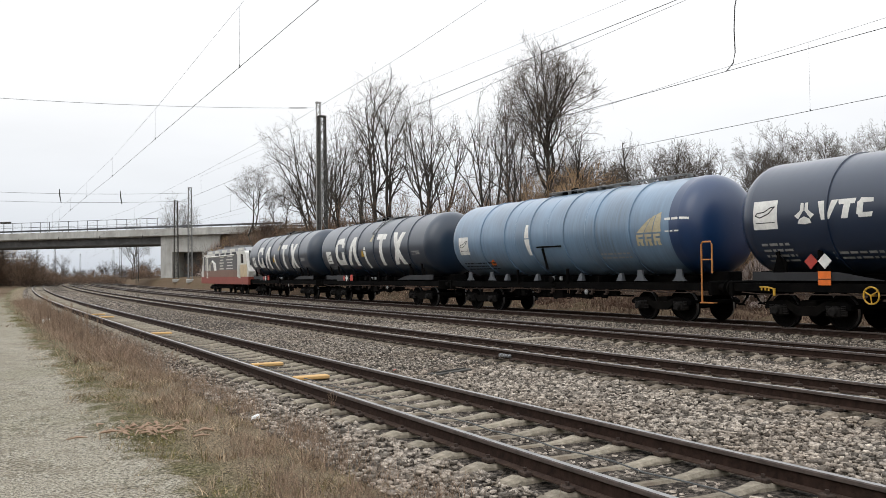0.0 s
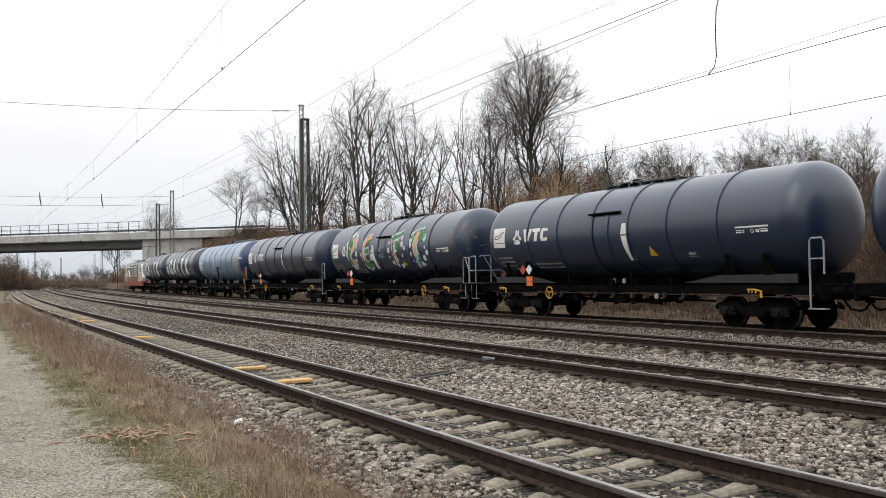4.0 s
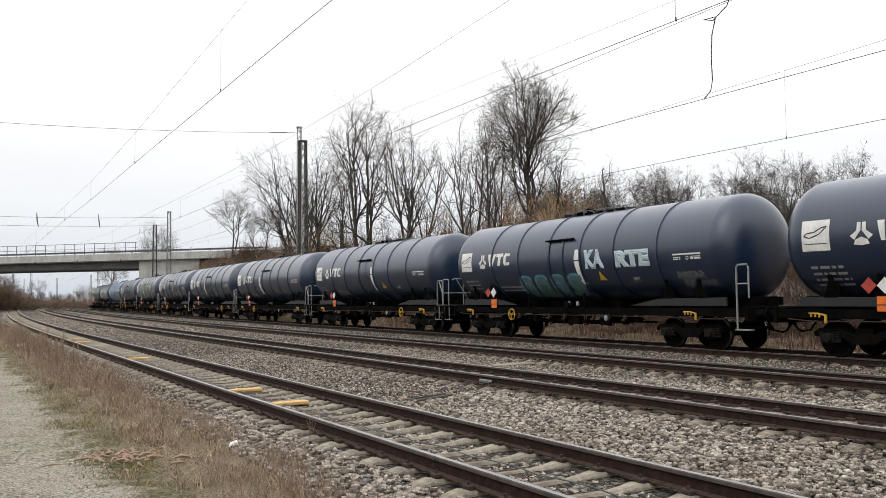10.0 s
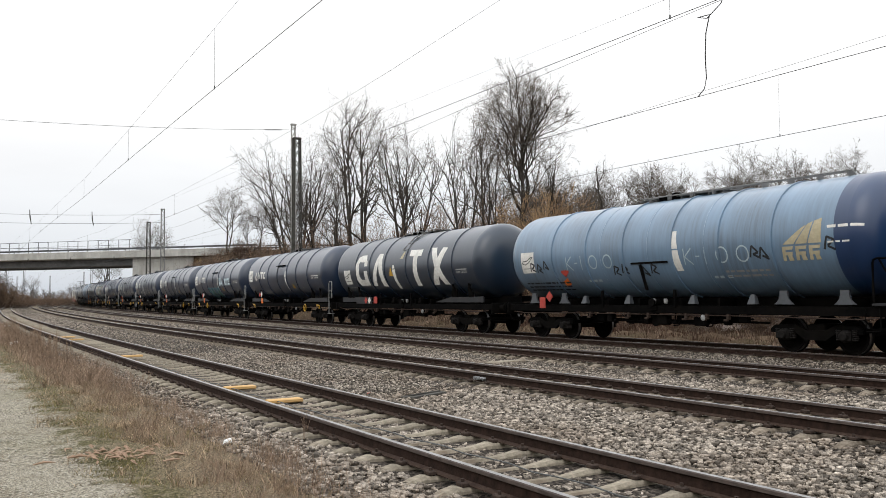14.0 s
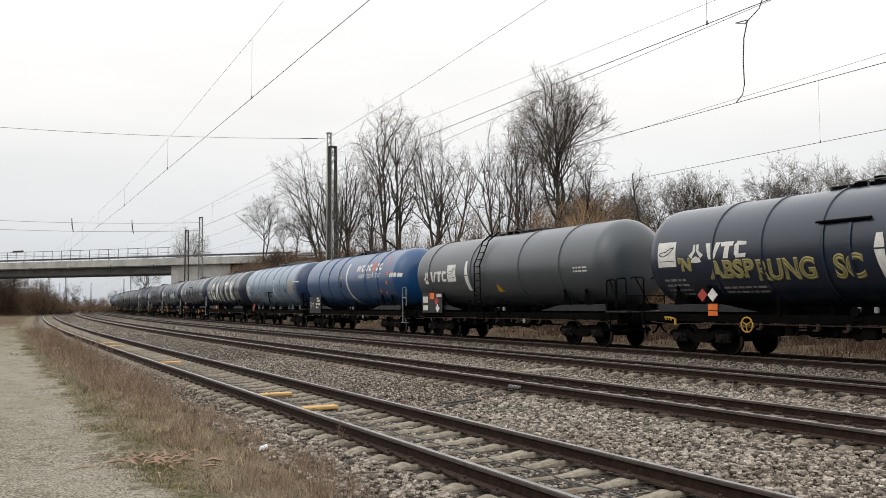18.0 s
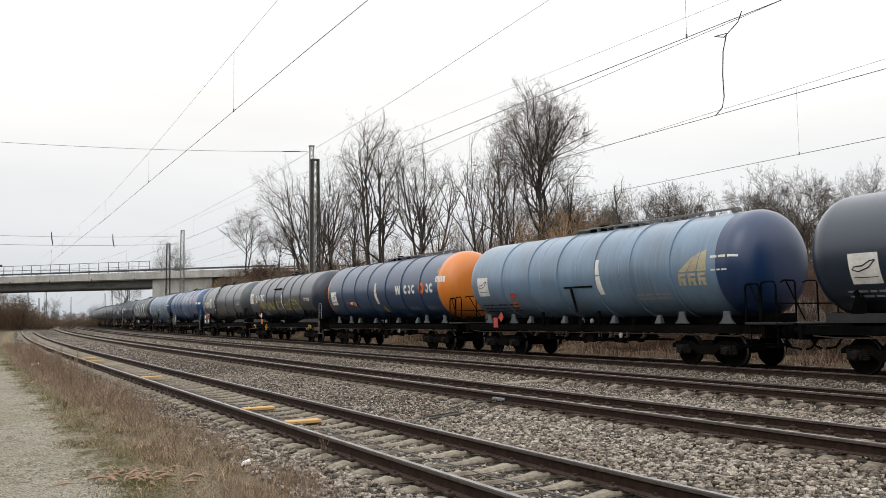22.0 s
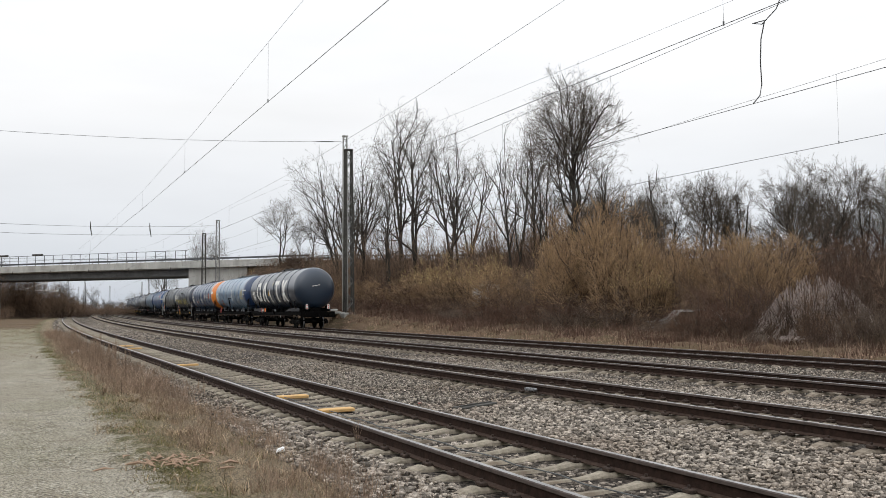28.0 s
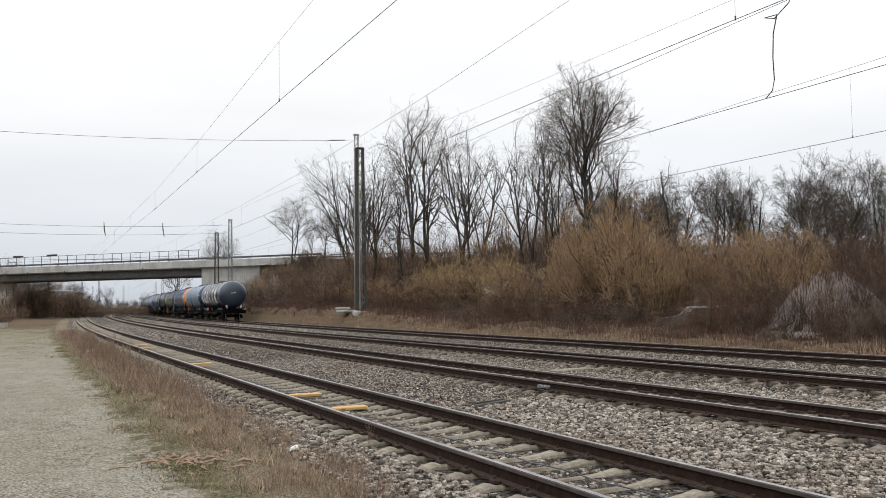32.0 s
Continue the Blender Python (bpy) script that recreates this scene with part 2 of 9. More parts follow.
M["board"] = surface("yellow_board", (0.52, 0.30, 0.10), (0.66, 0.41, 0.16), 5, 5, 0.7, stain=(0.35, 0.22, 0.09), stain_scale=2.5)
M["orange"] = plain("orange_plate", (0.80, 0.17, 0.02), 0.5)
M["hazard"] = plain("red_diamond", (0.42, 0.045, 0.03), 0.5)
M["ink"] = plain("black_ink", (0.018, 0.018, 0.02), 0.6)
M["handrail"] = plain("handrail_grey", (0.30, 0.305, 0.30), 0.5, 0.3)
M["handorange"] = plain("handrail_orange", (0.50, 0.20, 0.05), 0.6)
M["foil"] = plain("white_plastic_scrap", (0.80, 0.80, 0.78), 0.5)
M["slate"] = tank_paint("tank_slate", (0.0070, 0.0190, 0.046), dirt=(0.010, 0.020, 0.038))
M["slate2"] = tank_paint("tank_slate_dull", (0.0068, 0.0150, 0.034), dirt=(0.010, 0.0165, 0.030))
M["green_grey"] = tank_paint("tank_green_grey", (0.0072, 0.0195, 0.039), dirt=(0.012, 0.020, 0.029))
M["grey"] = tank_paint("tank_grey", (0.052, 0.062, 0.070), rough=0.42)
M["sky_blue"] = tank_paint("tank_light_blue", (0.140, 0.232, 0.335), dirt=(0.065, 0.082, 0.098), dirt_amount=0.75)
M["navy"] = tank_paint("tank_navy", (0.0015, 0.025, 0.088), dirt=(0.003, 0.021, 0.062), rough=0.45)
M["deep_blue"] = tank_paint("tank_deep_blue", (0.002, 0.056, 0.17), dirt=(0.005, 0.042, 0.105))
M["dark_blue"] = tank_paint("tank_dark_blue", (0.002, 0.033, 0.098), dirt=(0.005, 0.027, 0.062))
M["tank_orange"] = tank_paint("tank_orange", (0.70, 0.20, 0.018), dirt=(0.33, 0.12, 0.04), dirt_amount=0.35)
M["gold"] = plain("gold_marking", (0.44, 0.385, 0.25), 0.6)
M["teal"] = plain("teal_spray", (0.09, 0.25, 0.30), 0.6)
M["leaf_spray"] = plain("green_spray", (0.05, 0.20, 0.055), 0.6)
M["peach"] = plain("peach_spray", (0.62, 0.36, 0.19), 0.6)
M["aqua"] = plain("aqua_spray", (0.44, 0.53, 0.56), 0.6)
M["bubble"] = plain("bubble_spray", (0.58, 0.61, 0.62), 0.6)
M["sky_spray"] = plain("light_blue_spray", (0.26, 0.44, 0.52), 0.6)
M["grey_spray"] = plain("grey_spray", (0.085, 0.150, 0.175), 0.6)
M["olive"] = plain("olive_spray", (0.16, 0.14, 0.06), 0.6)
M["lime"] = plain("lime_spray", (0.27, 0.235, 0.09), 0.6)
M["loco_white"] = plain("loco_white", (0.62, 0.60, 0.54), 0.4)
M["loco_cream"] = plain("loco_cream", (0.55, 0.43, 0.26), 0.45)
M["loco_rust"] = plain("loco_rust", (0.20, 0.11, 0.075), 0.5)
M["loco_roof"] = plain("loco_roof", (0.34, 0.345, 0.35), 0.5)
M["loco_grey"] = plain("loco_panel", (0.10, 0.095, 0.09), 0.45)
M["loco_red"] = plain("loco_red", (0.26, 0.055, 0.035), 0.5)
M["glass"] = plain("dark_glass", (0.02, 0.025, 0.03), 0.12)
M["wall"] = plain("plaster_wall", (0.62, 0.60, 0.55), 0.8)
M["asphalt"] = surface("road_asphalt", (0.045, 0.045, 0.046), (0.075, 0.074, 0.072), 8, 6, 0.9)
M["truck"] = plain("truck_grey", (0.60, 0.585, 0.54), 0.5)


def ground_material():
    """Path, verge, ballast and winter ground in one sheet, parted by ragged edges along the stored distance from the path."""
    m, n, k, b = node_material("ground_cover")
    co = n.new("ShaderNodeTexCoord")
    att = n.new("ShaderNodeAttribute")
    att.attribute_name = "across"

    def noise_of(scale, detail, rough=0.6):
        t = n.new("ShaderNodeTexNoise")
        t.inputs["Scale"].default_value, t.inputs["Detail"].default_value, t.inputs["Roughness"].default_value = scale, detail, rough
        k.new(co.outputs["Object"], t.inputs["Vector"])
        return t.outputs["Fac"]

    def tone(fac, dark, light, p0=0.3, p1=0.7):
        r = n.new("ShaderNodeValToRGB")
        r.color_ramp.elements[0].position, r.color_ramp.elements[0].color = p0, (*dark, 1)
        r.color_ramp.elements[1].position, r.color_ramp.elements[1].color = p1, (*light, 1)
        k.new(fac, r.inputs[0])
        return r.outputs[0]

    def blend(fac, a, c):
        x = n.new("ShaderNodeMix")
        x.data_type = "RGBA"
        k.new(fac, x.inputs["Factor"])
        k.new(a, x.inputs["A"])
        k.new(c, x.inputs["B"])
        return x.outputs["Result"]

    def step(value, lo, hi, top=1.0):
        r = n.new("ShaderNodeMapRange")
        r.inputs["From Min"].default_value, r.inputs["From Max"].default_value, r.inputs["To Max"].default_value = lo, hi, top
        k.new(value, r.inputs["Value"])
        return r.outputs[0]

    fine, grain, mid, broad = noise_of(55, 4, 0.7), noise_of(17, 5, 0.7), noise_of(2.6, 6), noise_of(0.6, 4)
    wob = n.new("ShaderNodeMath")
    wob.operation = "MULTIPLY_ADD"
    k.new(mid, wob.inputs[0])
    wob.inputs[1].default_value = 1.3
    k.new(att.outputs["Fac"], wob.inputs[2])
    line = wob.outputs[0]
    gravel = blend(step(broad, 0.45, 0.7, 0.6), tone(fine, (0.13, 0.116, 0.088), (0.50, 0.452, 0.352), 0.40, 0.60), tone(grain, (0.115, 0.099, 0.068), (0.40, 0.352, 0.255), 0.40, 0.60))
    gravel = blend(step(mid, 0.5, 0.60, 0.75), gravel, tone(grain, (0.085, 0.072, 0.05), (0.33, 0.285, 0.21), 0.40, 0.60))
    moss = blend(step(mid, 0.40, 0.56, 0.9), tone(fine, (0.075, 0.058, 0.036), (0.25, 0.20, 0.125), 0.40, 0.60), tone(fine, (0.034, 0.034, 0.012), (0.155, 0.142, 0.058), 0.40, 0.60))
    gravel = blend(step(noise_of(0.22, 5), 0.50, 0.64, 0.55), gravel, tone(grain, (0.10, 0.096, 0.058), (0.34, 0.315, 0.215), 0.40, 0.60))
    soil = tone(fine, (0.075, 0.056, 0.036), (0.33, 0.26, 0.17), 0.40, 0.60)
    speck = noise_of(30, 4, 0.65)
    pits = step(speck, 0.47, 0.39, 0.8)
    chips = step(speck, 0.55, 0.62, 0.7)
    gravel = blend(chips, blend(pits, gravel, tone(fine, (0.03, 0.027, 0.022), (0.09, 0.08, 0.062))), tone(fine, (0.38, 0.35, 0.30), (0.58, 0.54, 0.47)))
    soil = blend(pits, soil, tone(fine, (0.02, 0.015, 0.010), (0.05, 0.038, 0.024)))
    moss = blend(chips, blend(pits, moss, tone(fine, (0.018, 0.018, 0.008), (0.05, 0.044, 0.022))), tone(fine, (0.22, 0.19, 0.13), (0.38, 0.33, 0.24)))
    # bed kept dark, so that the shade in the gaps between stones is coloured in
    bed = blend(step(broad, 0.45, 0.7, 0.4), tone(grain, (0.016, 0.0135, 0.011), (0.17, 0.143, 0.118), 0.44, 0.66), tone(grain, (0.017, 0.0135, 0.0105), (0.155, 0.122, 0.092), 0.44, 0.66))
    field = blend(step(broad, 0.42, 0.65), tone(grain, (0.075, 0.048, 0.032), (0.16, 0.108, 0.066)), tone(grain, (0.07, 0.050, 0.028), (0.15, 0.115, 0.065)))
    split = n.new("ShaderNodeSeparateXYZ")
    k.new(co.outputs["Object"], split.inputs[0])
    turf = blend(step(mid, 0.42, 0.58, 0.85), tone(grain, (0.14, 0.12, 0.08), (0.30, 0.26, 0.18), 0.40, 0.60), tone(grain, (0.09, 0.092, 0.042), (0.21, 0.205, 0.105), 0.40, 0.60))
    gravel = blend(step(split.outputs["Y"], 26, 62, 0.75), gravel, turf)
    gravel = blend(step(split.outputs["Y"], 72, 92), gravel, field)
    col = blend(step(line, -3.4, -2.8), field, gravel)
    col = blend(step(line, 1.95, 2.25), col, moss)
    col = blend(step(line, 2.55, 2.9), col, soil)
    col = blend(step(line, 3.55, 3.85), col, bed)
    col = blend(step(line, 23.2, 23.6), col, field)
    k.new(col, b.inputs["Base Color"])
    b.inputs["Roughness"].default_value, b.inputs["Specular IOR Level"].default_value = 0.95, 0.12
    add = n.new("ShaderNodeMath")
    k.new(fine, add.inputs[0])
    k.new(grain, add.inputs[1])
    bp = n.new("ShaderNodeBump")
    bp.inputs["Strength"].default_value, bp.inputs["Distance"].default_value = 0.9, 0.02
    k.new(add.outputs[0], bp.inputs["Height"])
    k.new(bp.outputs[0], b.inputs["Normal"])
    return m


M["ground"] = ground_material()
M["cradle"] = plain("cradle_grey", (0.075, 0.082, 0.09), 0.6)


# ======== mesh helpers ========
class Build:
    """Collects the vertices and faces of one mesh."""

    def __init__(self):
        self.v, self.f = [], []

    def add(self, verts, faces):
        n = len(self.v)
        self.v.extend(verts)
        self.f.extend(tuple(i + n for i in f) for f in faces)
        return self

    def box(self, c, size, bevel=0.0, m=None):
        """A box with chamfered edges."""
        hx, hy, hz = (a / 2 for a in size)
        b = min(bevel, hx * 0.45, hy * 0.45, hz * 0.45)
        if b <= 0:
            vs = [(sx * hx, sy * hy, sz * hz) for sx in (-1, 1) for sy in (-1, 1) for sz in (-1, 1)]
            fs = [(0, 1, 3, 2), (4, 6, 7, 5), (0, 4, 5, 1), (2, 3, 7, 6), (0, 2, 6, 4), (1, 5, 7, 3)]
        else:
            vs, fs = [], []
            ring = [(-hx + b, -hy), (hx - b, -hy), (hx, -hy + b), (hx, hy - b), (hx - b, hy), (-hx + b, hy), (-hx, hy - b), (-hx, -hy + b)]
            for z, k in ((-hz, 1), (-hz + b, 0), (hz - b, 0), (hz, 1)):
                for x, y in ring:
                    vs.append((x - (b if x > 0 else -b) * k * (abs(x) > hx - b * 1.01), y - (b if y > 0 else -b) * k * (abs(y) > hy - b * 1.01), z))
            for r in range(3):
                for i in range(8):
                    j = (i + 1) % 8
                    fs.append((r * 8 + i, r * 8 + j, r * 8 + 8 + j, r * 8 + 8 + i))
            fs += [tuple(range(7, -1, -1)), tuple(range(24, 32))]
        vs = [Vector(p) for p in vs]
        if m:
            vs = [m @ p for p in vs]
        return self.add([(p.x + c[0], p.y + c[1], p.z + c[2]) for p in vs], fs)

    def tube(self, pts, radii, n=6, cap=True):
        pts = [Vector(p) for p in pts]
        if not hasattr(radii, "__len__"):
            radii = [radii] * len(pts)
        vs, fs = [], []
        ref = Vector((0, 0, 1))
        for i, p in enumerate(pts):
            d = pts[min(i + 1, len(pts) - 1)] - pts[max(i - 1, 0)]
            d.normalize()
            r = ref if abs(d.dot(ref)) < 0.95 else Vector((1, 0, 0))
            a = d.cross(r).normalized()
            b = d.cross(a)
            for k in range(n):
                w = 2 * math.pi * k / n
                q = p + (a * math.cos(w) + b * math.sin(w)) * radii[i]
                vs.append((q.x, q.y, q.z))
        for i in range(len(pts) - 1):
            for k in range(n):
                j = (k + 1) % n
                fs.append((i * n + k, i * n + j, i * n + n + j, i * n + n + k))
        if cap:
            fs += [tuple(range(n - 1, -1, -1)), tuple(range((len(pts) - 1) * n, len(pts) * n))]
        return self.add(vs, fs)

    def lathe(self, profile, n=32, axis="x", centre=(0, 0, 0), cap=True):
        """Turns (along, radius) round an axis."""
        vs, fs = [], []
        for a, r in profile:
            for k in range(n):
                w = 2 * math.pi * k / n
                c, s = r * math.cos(w), r * math.sin(w)
                p = {"x": (a, c, s), "y": (s, a, c), "z": (c, s, a)}[axis]
                vs.append((p[0] + centre[0], p[1] + centre[1], p[2] + centre[2]))
        for i in range(len(profile) - 1):
            for k in range(n):
                j = (k + 1) % n
                fs.append((i * n + k, i * n + j, i * n + n + j, i * n + n + k))
        if cap:
            fs += [tuple(range(n - 1, -1, -1)), tuple(range((len(profile) - 1) * n, len(profile) * n))]
        return self.add(vs, fs)

    def grid(self, rows):
        """A sheet through rows of points."""
        n = len(rows[0])
        fs = [(i * n + k, i * n + k + 1, i * n + n + k + 1, i * n + n + k) for i in range(len(rows) - 1) for k in range(n - 1)]
        return self.add([tuple(p) for r in rows for p in r], fs)

    def prism(self, poly, y0, y1):
        """A polygon in x, z drawn out along y."""
        n = len(poly)
        vs = [(x, y0, z) for x, z in poly] + [(x, y1, z) for x, z in poly]
        fs = [tuple(range(n)), tuple(range(2 * n - 1, n - 1, -1))] + [(i, i + n, (i + 1) % n + n, (i + 1) % n) for i in range(n)]
        return self.add(vs, fs)

    def mesh(self, name, smooth=False):
        me = bpy.data.meshes.new(name)
        me.from_pydata(self.v, [], self.f)
        me.update()
        if smooth:
            me.polygons.foreach_set("use_smooth", [True] * len(me.polygons))
        return me


def bulk_mesh(name, verts, faces):
    """A mesh of triangles or quads from arrays."""
    me = bpy.data.meshes.new(name)
    k = faces.shape[1]
    me.vertices.add(len(verts))
    me.vertices.foreach_set("co", np.ascontiguousarray(verts, dtype=np.float32).ravel())
    me.loops.add(faces.size)
    me.loops.foreach_set("vertex_index", np.ascontiguousarray(faces, dtype=np.int32).ravel())
    me.polygons.add(len(faces))
    me.polygons.foreach_set("loop_start", np.arange(0, faces.size, k, dtype=np.int32))
    me.update(calc_edges=True)
    me.validate()
    return me


def part(name, shape, material, parent=None, label="", smooth=False, at=None):
    """Links a shape as one mesh object under a thing or under a part."""
    me = shape.mesh(name, smooth) if isinstance(shape, Build) else shape
    if not me.materials:
        me.materials.append(material)
    ob = new(name, me)
    if parent:
        ob.parent = parent
    if at is not None:
        ob.matrix_basis = at
    if label:
        ob["label"] = label
    return ob


# ======== the line of the railway ========
STEP = 0.5
S_AX = np.arange(-320, 700, STEP)
bend = np.interp(S_AX, [0, 60, 120], [0.000238, -0.000692, -0.000347])
TH = np.cumsum(bend) * STEP
ZERO = int(np.argmin(abs(S_AX)))
TH = TH - TH[ZERO] + 0.45316
X_AX = np.cumsum(-np.sin(TH)) * STEP
Y_AX = np.cumsum(np.cos(TH)) * STEP
X_AX, Y_AX = X_AX - X_AX[ZERO], Y_AX - Y_AX[ZERO]


def turn_at(s):
    return float(np.interp(s, S_AX, TH))


def at(s, o, z=0.0):
    """The place s metres along the line and o metres to its far side."""
    t = turn_at(s)
    return Vector((float(np.interp(s, S_AX, X_AX)) + o * math.cos(t), float(np.interp(s, S_AX, Y_AX)) + o * math.sin(t), z))


def at_many(s, o):
    t = np.interp(s, S_AX, TH)
    return np.interp(s, S_AX, X_AX) + o * np.cos(t), np.interp(s, S_AX, Y_AX) + o * np.sin(t)


TRACKS = (("track_1", 4.982, 0.0, 0.001), ("track_2", 10.038, 0.0045, 0.046), ("track_3", 14.881, 0.002, 0.055), ("track_4", 20.411, -0.031, -0.02))
D_OFF, D_Z = 20.411, -0.031

# ---- the road on its bank, which the bridge carries over the tracks ----
ROAD_P, ROAD_D = Vector((-43.8, 155.0)), Vector((0.935, -0.354)).normalized()
ROAD_N = Vector((-ROAD_D.y, ROAD_D.x))


ROAD_TOP = ([-700, -200, -60, 20, 60, 83, 110, 160, 400], [4.0, 5.0, 9.58, 9.58, 8.7, 8.2, 7.4, 6.5, 4.0])


def road_top(k):
    return float(np.interp(k, *ROAD_TOP))


def ground_z(s, o, x, y):
    """Height of the ground: path, verge, ballast, the slope beyond the tracks and the bank of the road."""
    s, o = np.asarray(s, float), np.asarray(o, float)
    far = np.interp(s, [-50, 15, 36, 58, 68, 100, 150, 300], [-0.45, -0.2, 0.05, 0.62, 1.1, 1.35, 1.2, 0.3])
    z = np.interp(o, [-400, -30, -6, -3.4, 1.0, 1.6, 2.4, 3.3, 3.9, 22.2, 22.9], [0.6, 0.4, -0.18, -0.22, -0.24, -0.20, -0.235, -0.25, -0.222, -0.245, -0.42])
    up = np.clip((o - 22.6) / 1.6, 0, 1)
    z = np.where(o > 22.6, -0.42 + (far + 0.42) * up, z)
    z = z + np.where(o > 26, np.interp(o, [26, 40, 60, 400], [0, 1.2, 1.6, 2.0]), 0)
    # unseen rise beyond the tracks, added to darken what the tank ends reflect
    z = z + np.interp(o, [26, 36, 60, 400], [0, 6.0, 7.0, 5.0]) * np.interp(s, [-300, -240, 2, 13], [0, 1, 1, 0])
    # unseen brown bank on the near side of the path, added to darken tank reflections
    z = z + np.interp(o, [-400, -70, -45, -28, -12], [6.0, 10.5, 11.0, 10.0, 0.0]) * np.interp(s, [-300, -240, 45, 70], [0, 1, 1, 0])
    k = (x - ROAD_P.x) * ROAD_D.x + (y - ROAD_P.y) * ROAD_D.y
    q = abs((x - ROAD_P.x) * ROAD_N.x + (y - ROAD_P.y) * ROAD_N.y - 5.2)
    bank = np.interp(k, *ROAD_TOP) - np.clip(q - 5.2, 0, None) / 1.7
    bank = bank - np.clip(19 - k, 0, None) * (k > 0) * (q > 5.0) * 0.8
    on = ((k > 11.8) & (o > 24.5)) | ((k < -66) & (o < -6))
    return np.where(on, np.maximum(z, bank), z)


# ======== ground ========
def build_ground():
    far_side = [60, 75, 90, 110, 130, 160, 200, 260, 340, 420, 520, 640]
    ss = np.concatenate([np.arange(-300, 0, 20), np.arange(0, 60, 0.8), np.arange(60, 200, 2.5), np.arange(200, 690, 15)])
    oo = np.concatenate([np.array([-2400, -900, -400, -150, -80, -45, -30, -20, -14, -10, -8]), np.arange(-6, 2.4, 0.5), np.arange(2.4, 4.2, 0.2), np.arange(4.4, 22, 0.8),
                         np.arange(22.0, 25, 0.25), np.arange(25, 60, 2.2), np.array(far_side + [900, 2400])])
    sg, og = np.meshgrid(ss, oo, indexing="ij")
    oc = np.clip(og, -400, 640)
    x, y = at_many(sg, og)
    z = ground_z(sg, oc, x, y)
    rng = np.random.default_rng(3)
    rough = np.where((og > 22.8) | (og < -6), 0.08, np.where((og > 1.3) & (og < 2.8), 0.03, 0.008))
    z = z + rng.normal(0, 1, z.shape) * rough
    # the sheet goes on to the horizon at both ends
    def end_row(i, dist):
        t = TH[0] if dist < 0 else TH[-1]
        return x[i] - math.sin(t) * dist, y[i] + math.cos(t) * dist, z[i]
    rows = [end_row(0, -2500)] + [(x[i], y[i], z[i]) for i in range(len(ss))] + [end_row(-1, 2500)]
    v = np.stack([np.stack(r, -1) for r in rows])
    n, m = v.shape[:2]
    idx = np.arange(n * m).reshape(n, m)
    faces = np.stack([idx[:-1, :-1], idx[:-1, 1:], idx[1:, 1:], idx[1:, :-1]], -1).reshape(-1, 4)[:, ::-1]
    me = bulk_mesh("ground", v.reshape(-1, 3), faces)
    me.polygons.foreach_set("use_smooth", [True] * len(me.polygons))
    me.materials.append(M["ground"])
    across = me.attributes.new("across", "FLOAT", "POINT")
    across.data.foreach_set("value", np.tile(oo, n).astype(np.float32))
    return tagged(new("ground", me), "gravel path, dry verge, grey ballast and brown winter ground", "ground", kind="structure")


build_ground()


# ======== tracks ========
RAIL_PROFILE = [(-0.070, -0.168), (0.070, -0.168), (0.070, -0.157), (0.015, -0.138), (0.009, -0.052), (0.036, -0.038), (0.036, -0.010), (0.028, 0.0),
                (-0.028, 0.0), (-0.036, -0.010), (-0.036, -0.038), (-0.009, -0.052), (-0.015, -0.138), (-0.070, -0.157)]


def sleeper_mesh(material):
    """A concrete sleeper: wide seats, a slim middle, sloping ends."""
    b = Build()
    rows = []
    shape = ((0.0, 0.060, -0.180), (0.28, 0.062, -0.176), (0.44, 0.070, -0.160), (0.55, 0.076, -0.140), (0.63, 0.080, -0.151), (0.88, 0.080, -0.151), (0.96, 0.080, -0.138), (1.08, 0.080, -0.162),
             (1.22, 0.074, -0.215), (1.30, 0.060, -0.265))
    for y, half, top in [(-y, h, z) for y, h, z in shape[:0:-1]] + list(shape):
        rows.append([(-half - 0.03, y, -0.40), (-half, y, top - 0.03), (-half + 0.025, y, top), (half - 0.025, y, top), (half, y, top - 0.03), (half + 0.03, y, -0.40)])
    b.grid(rows)
    b.add(rows[0], [(0, 1, 2, 3, 4, 5)])
    b.add(rows[-1], [(5, 4, 3, 2, 1, 0)])
    me = b.mesh("sleeper")
    me.materials.append(material)
    return me


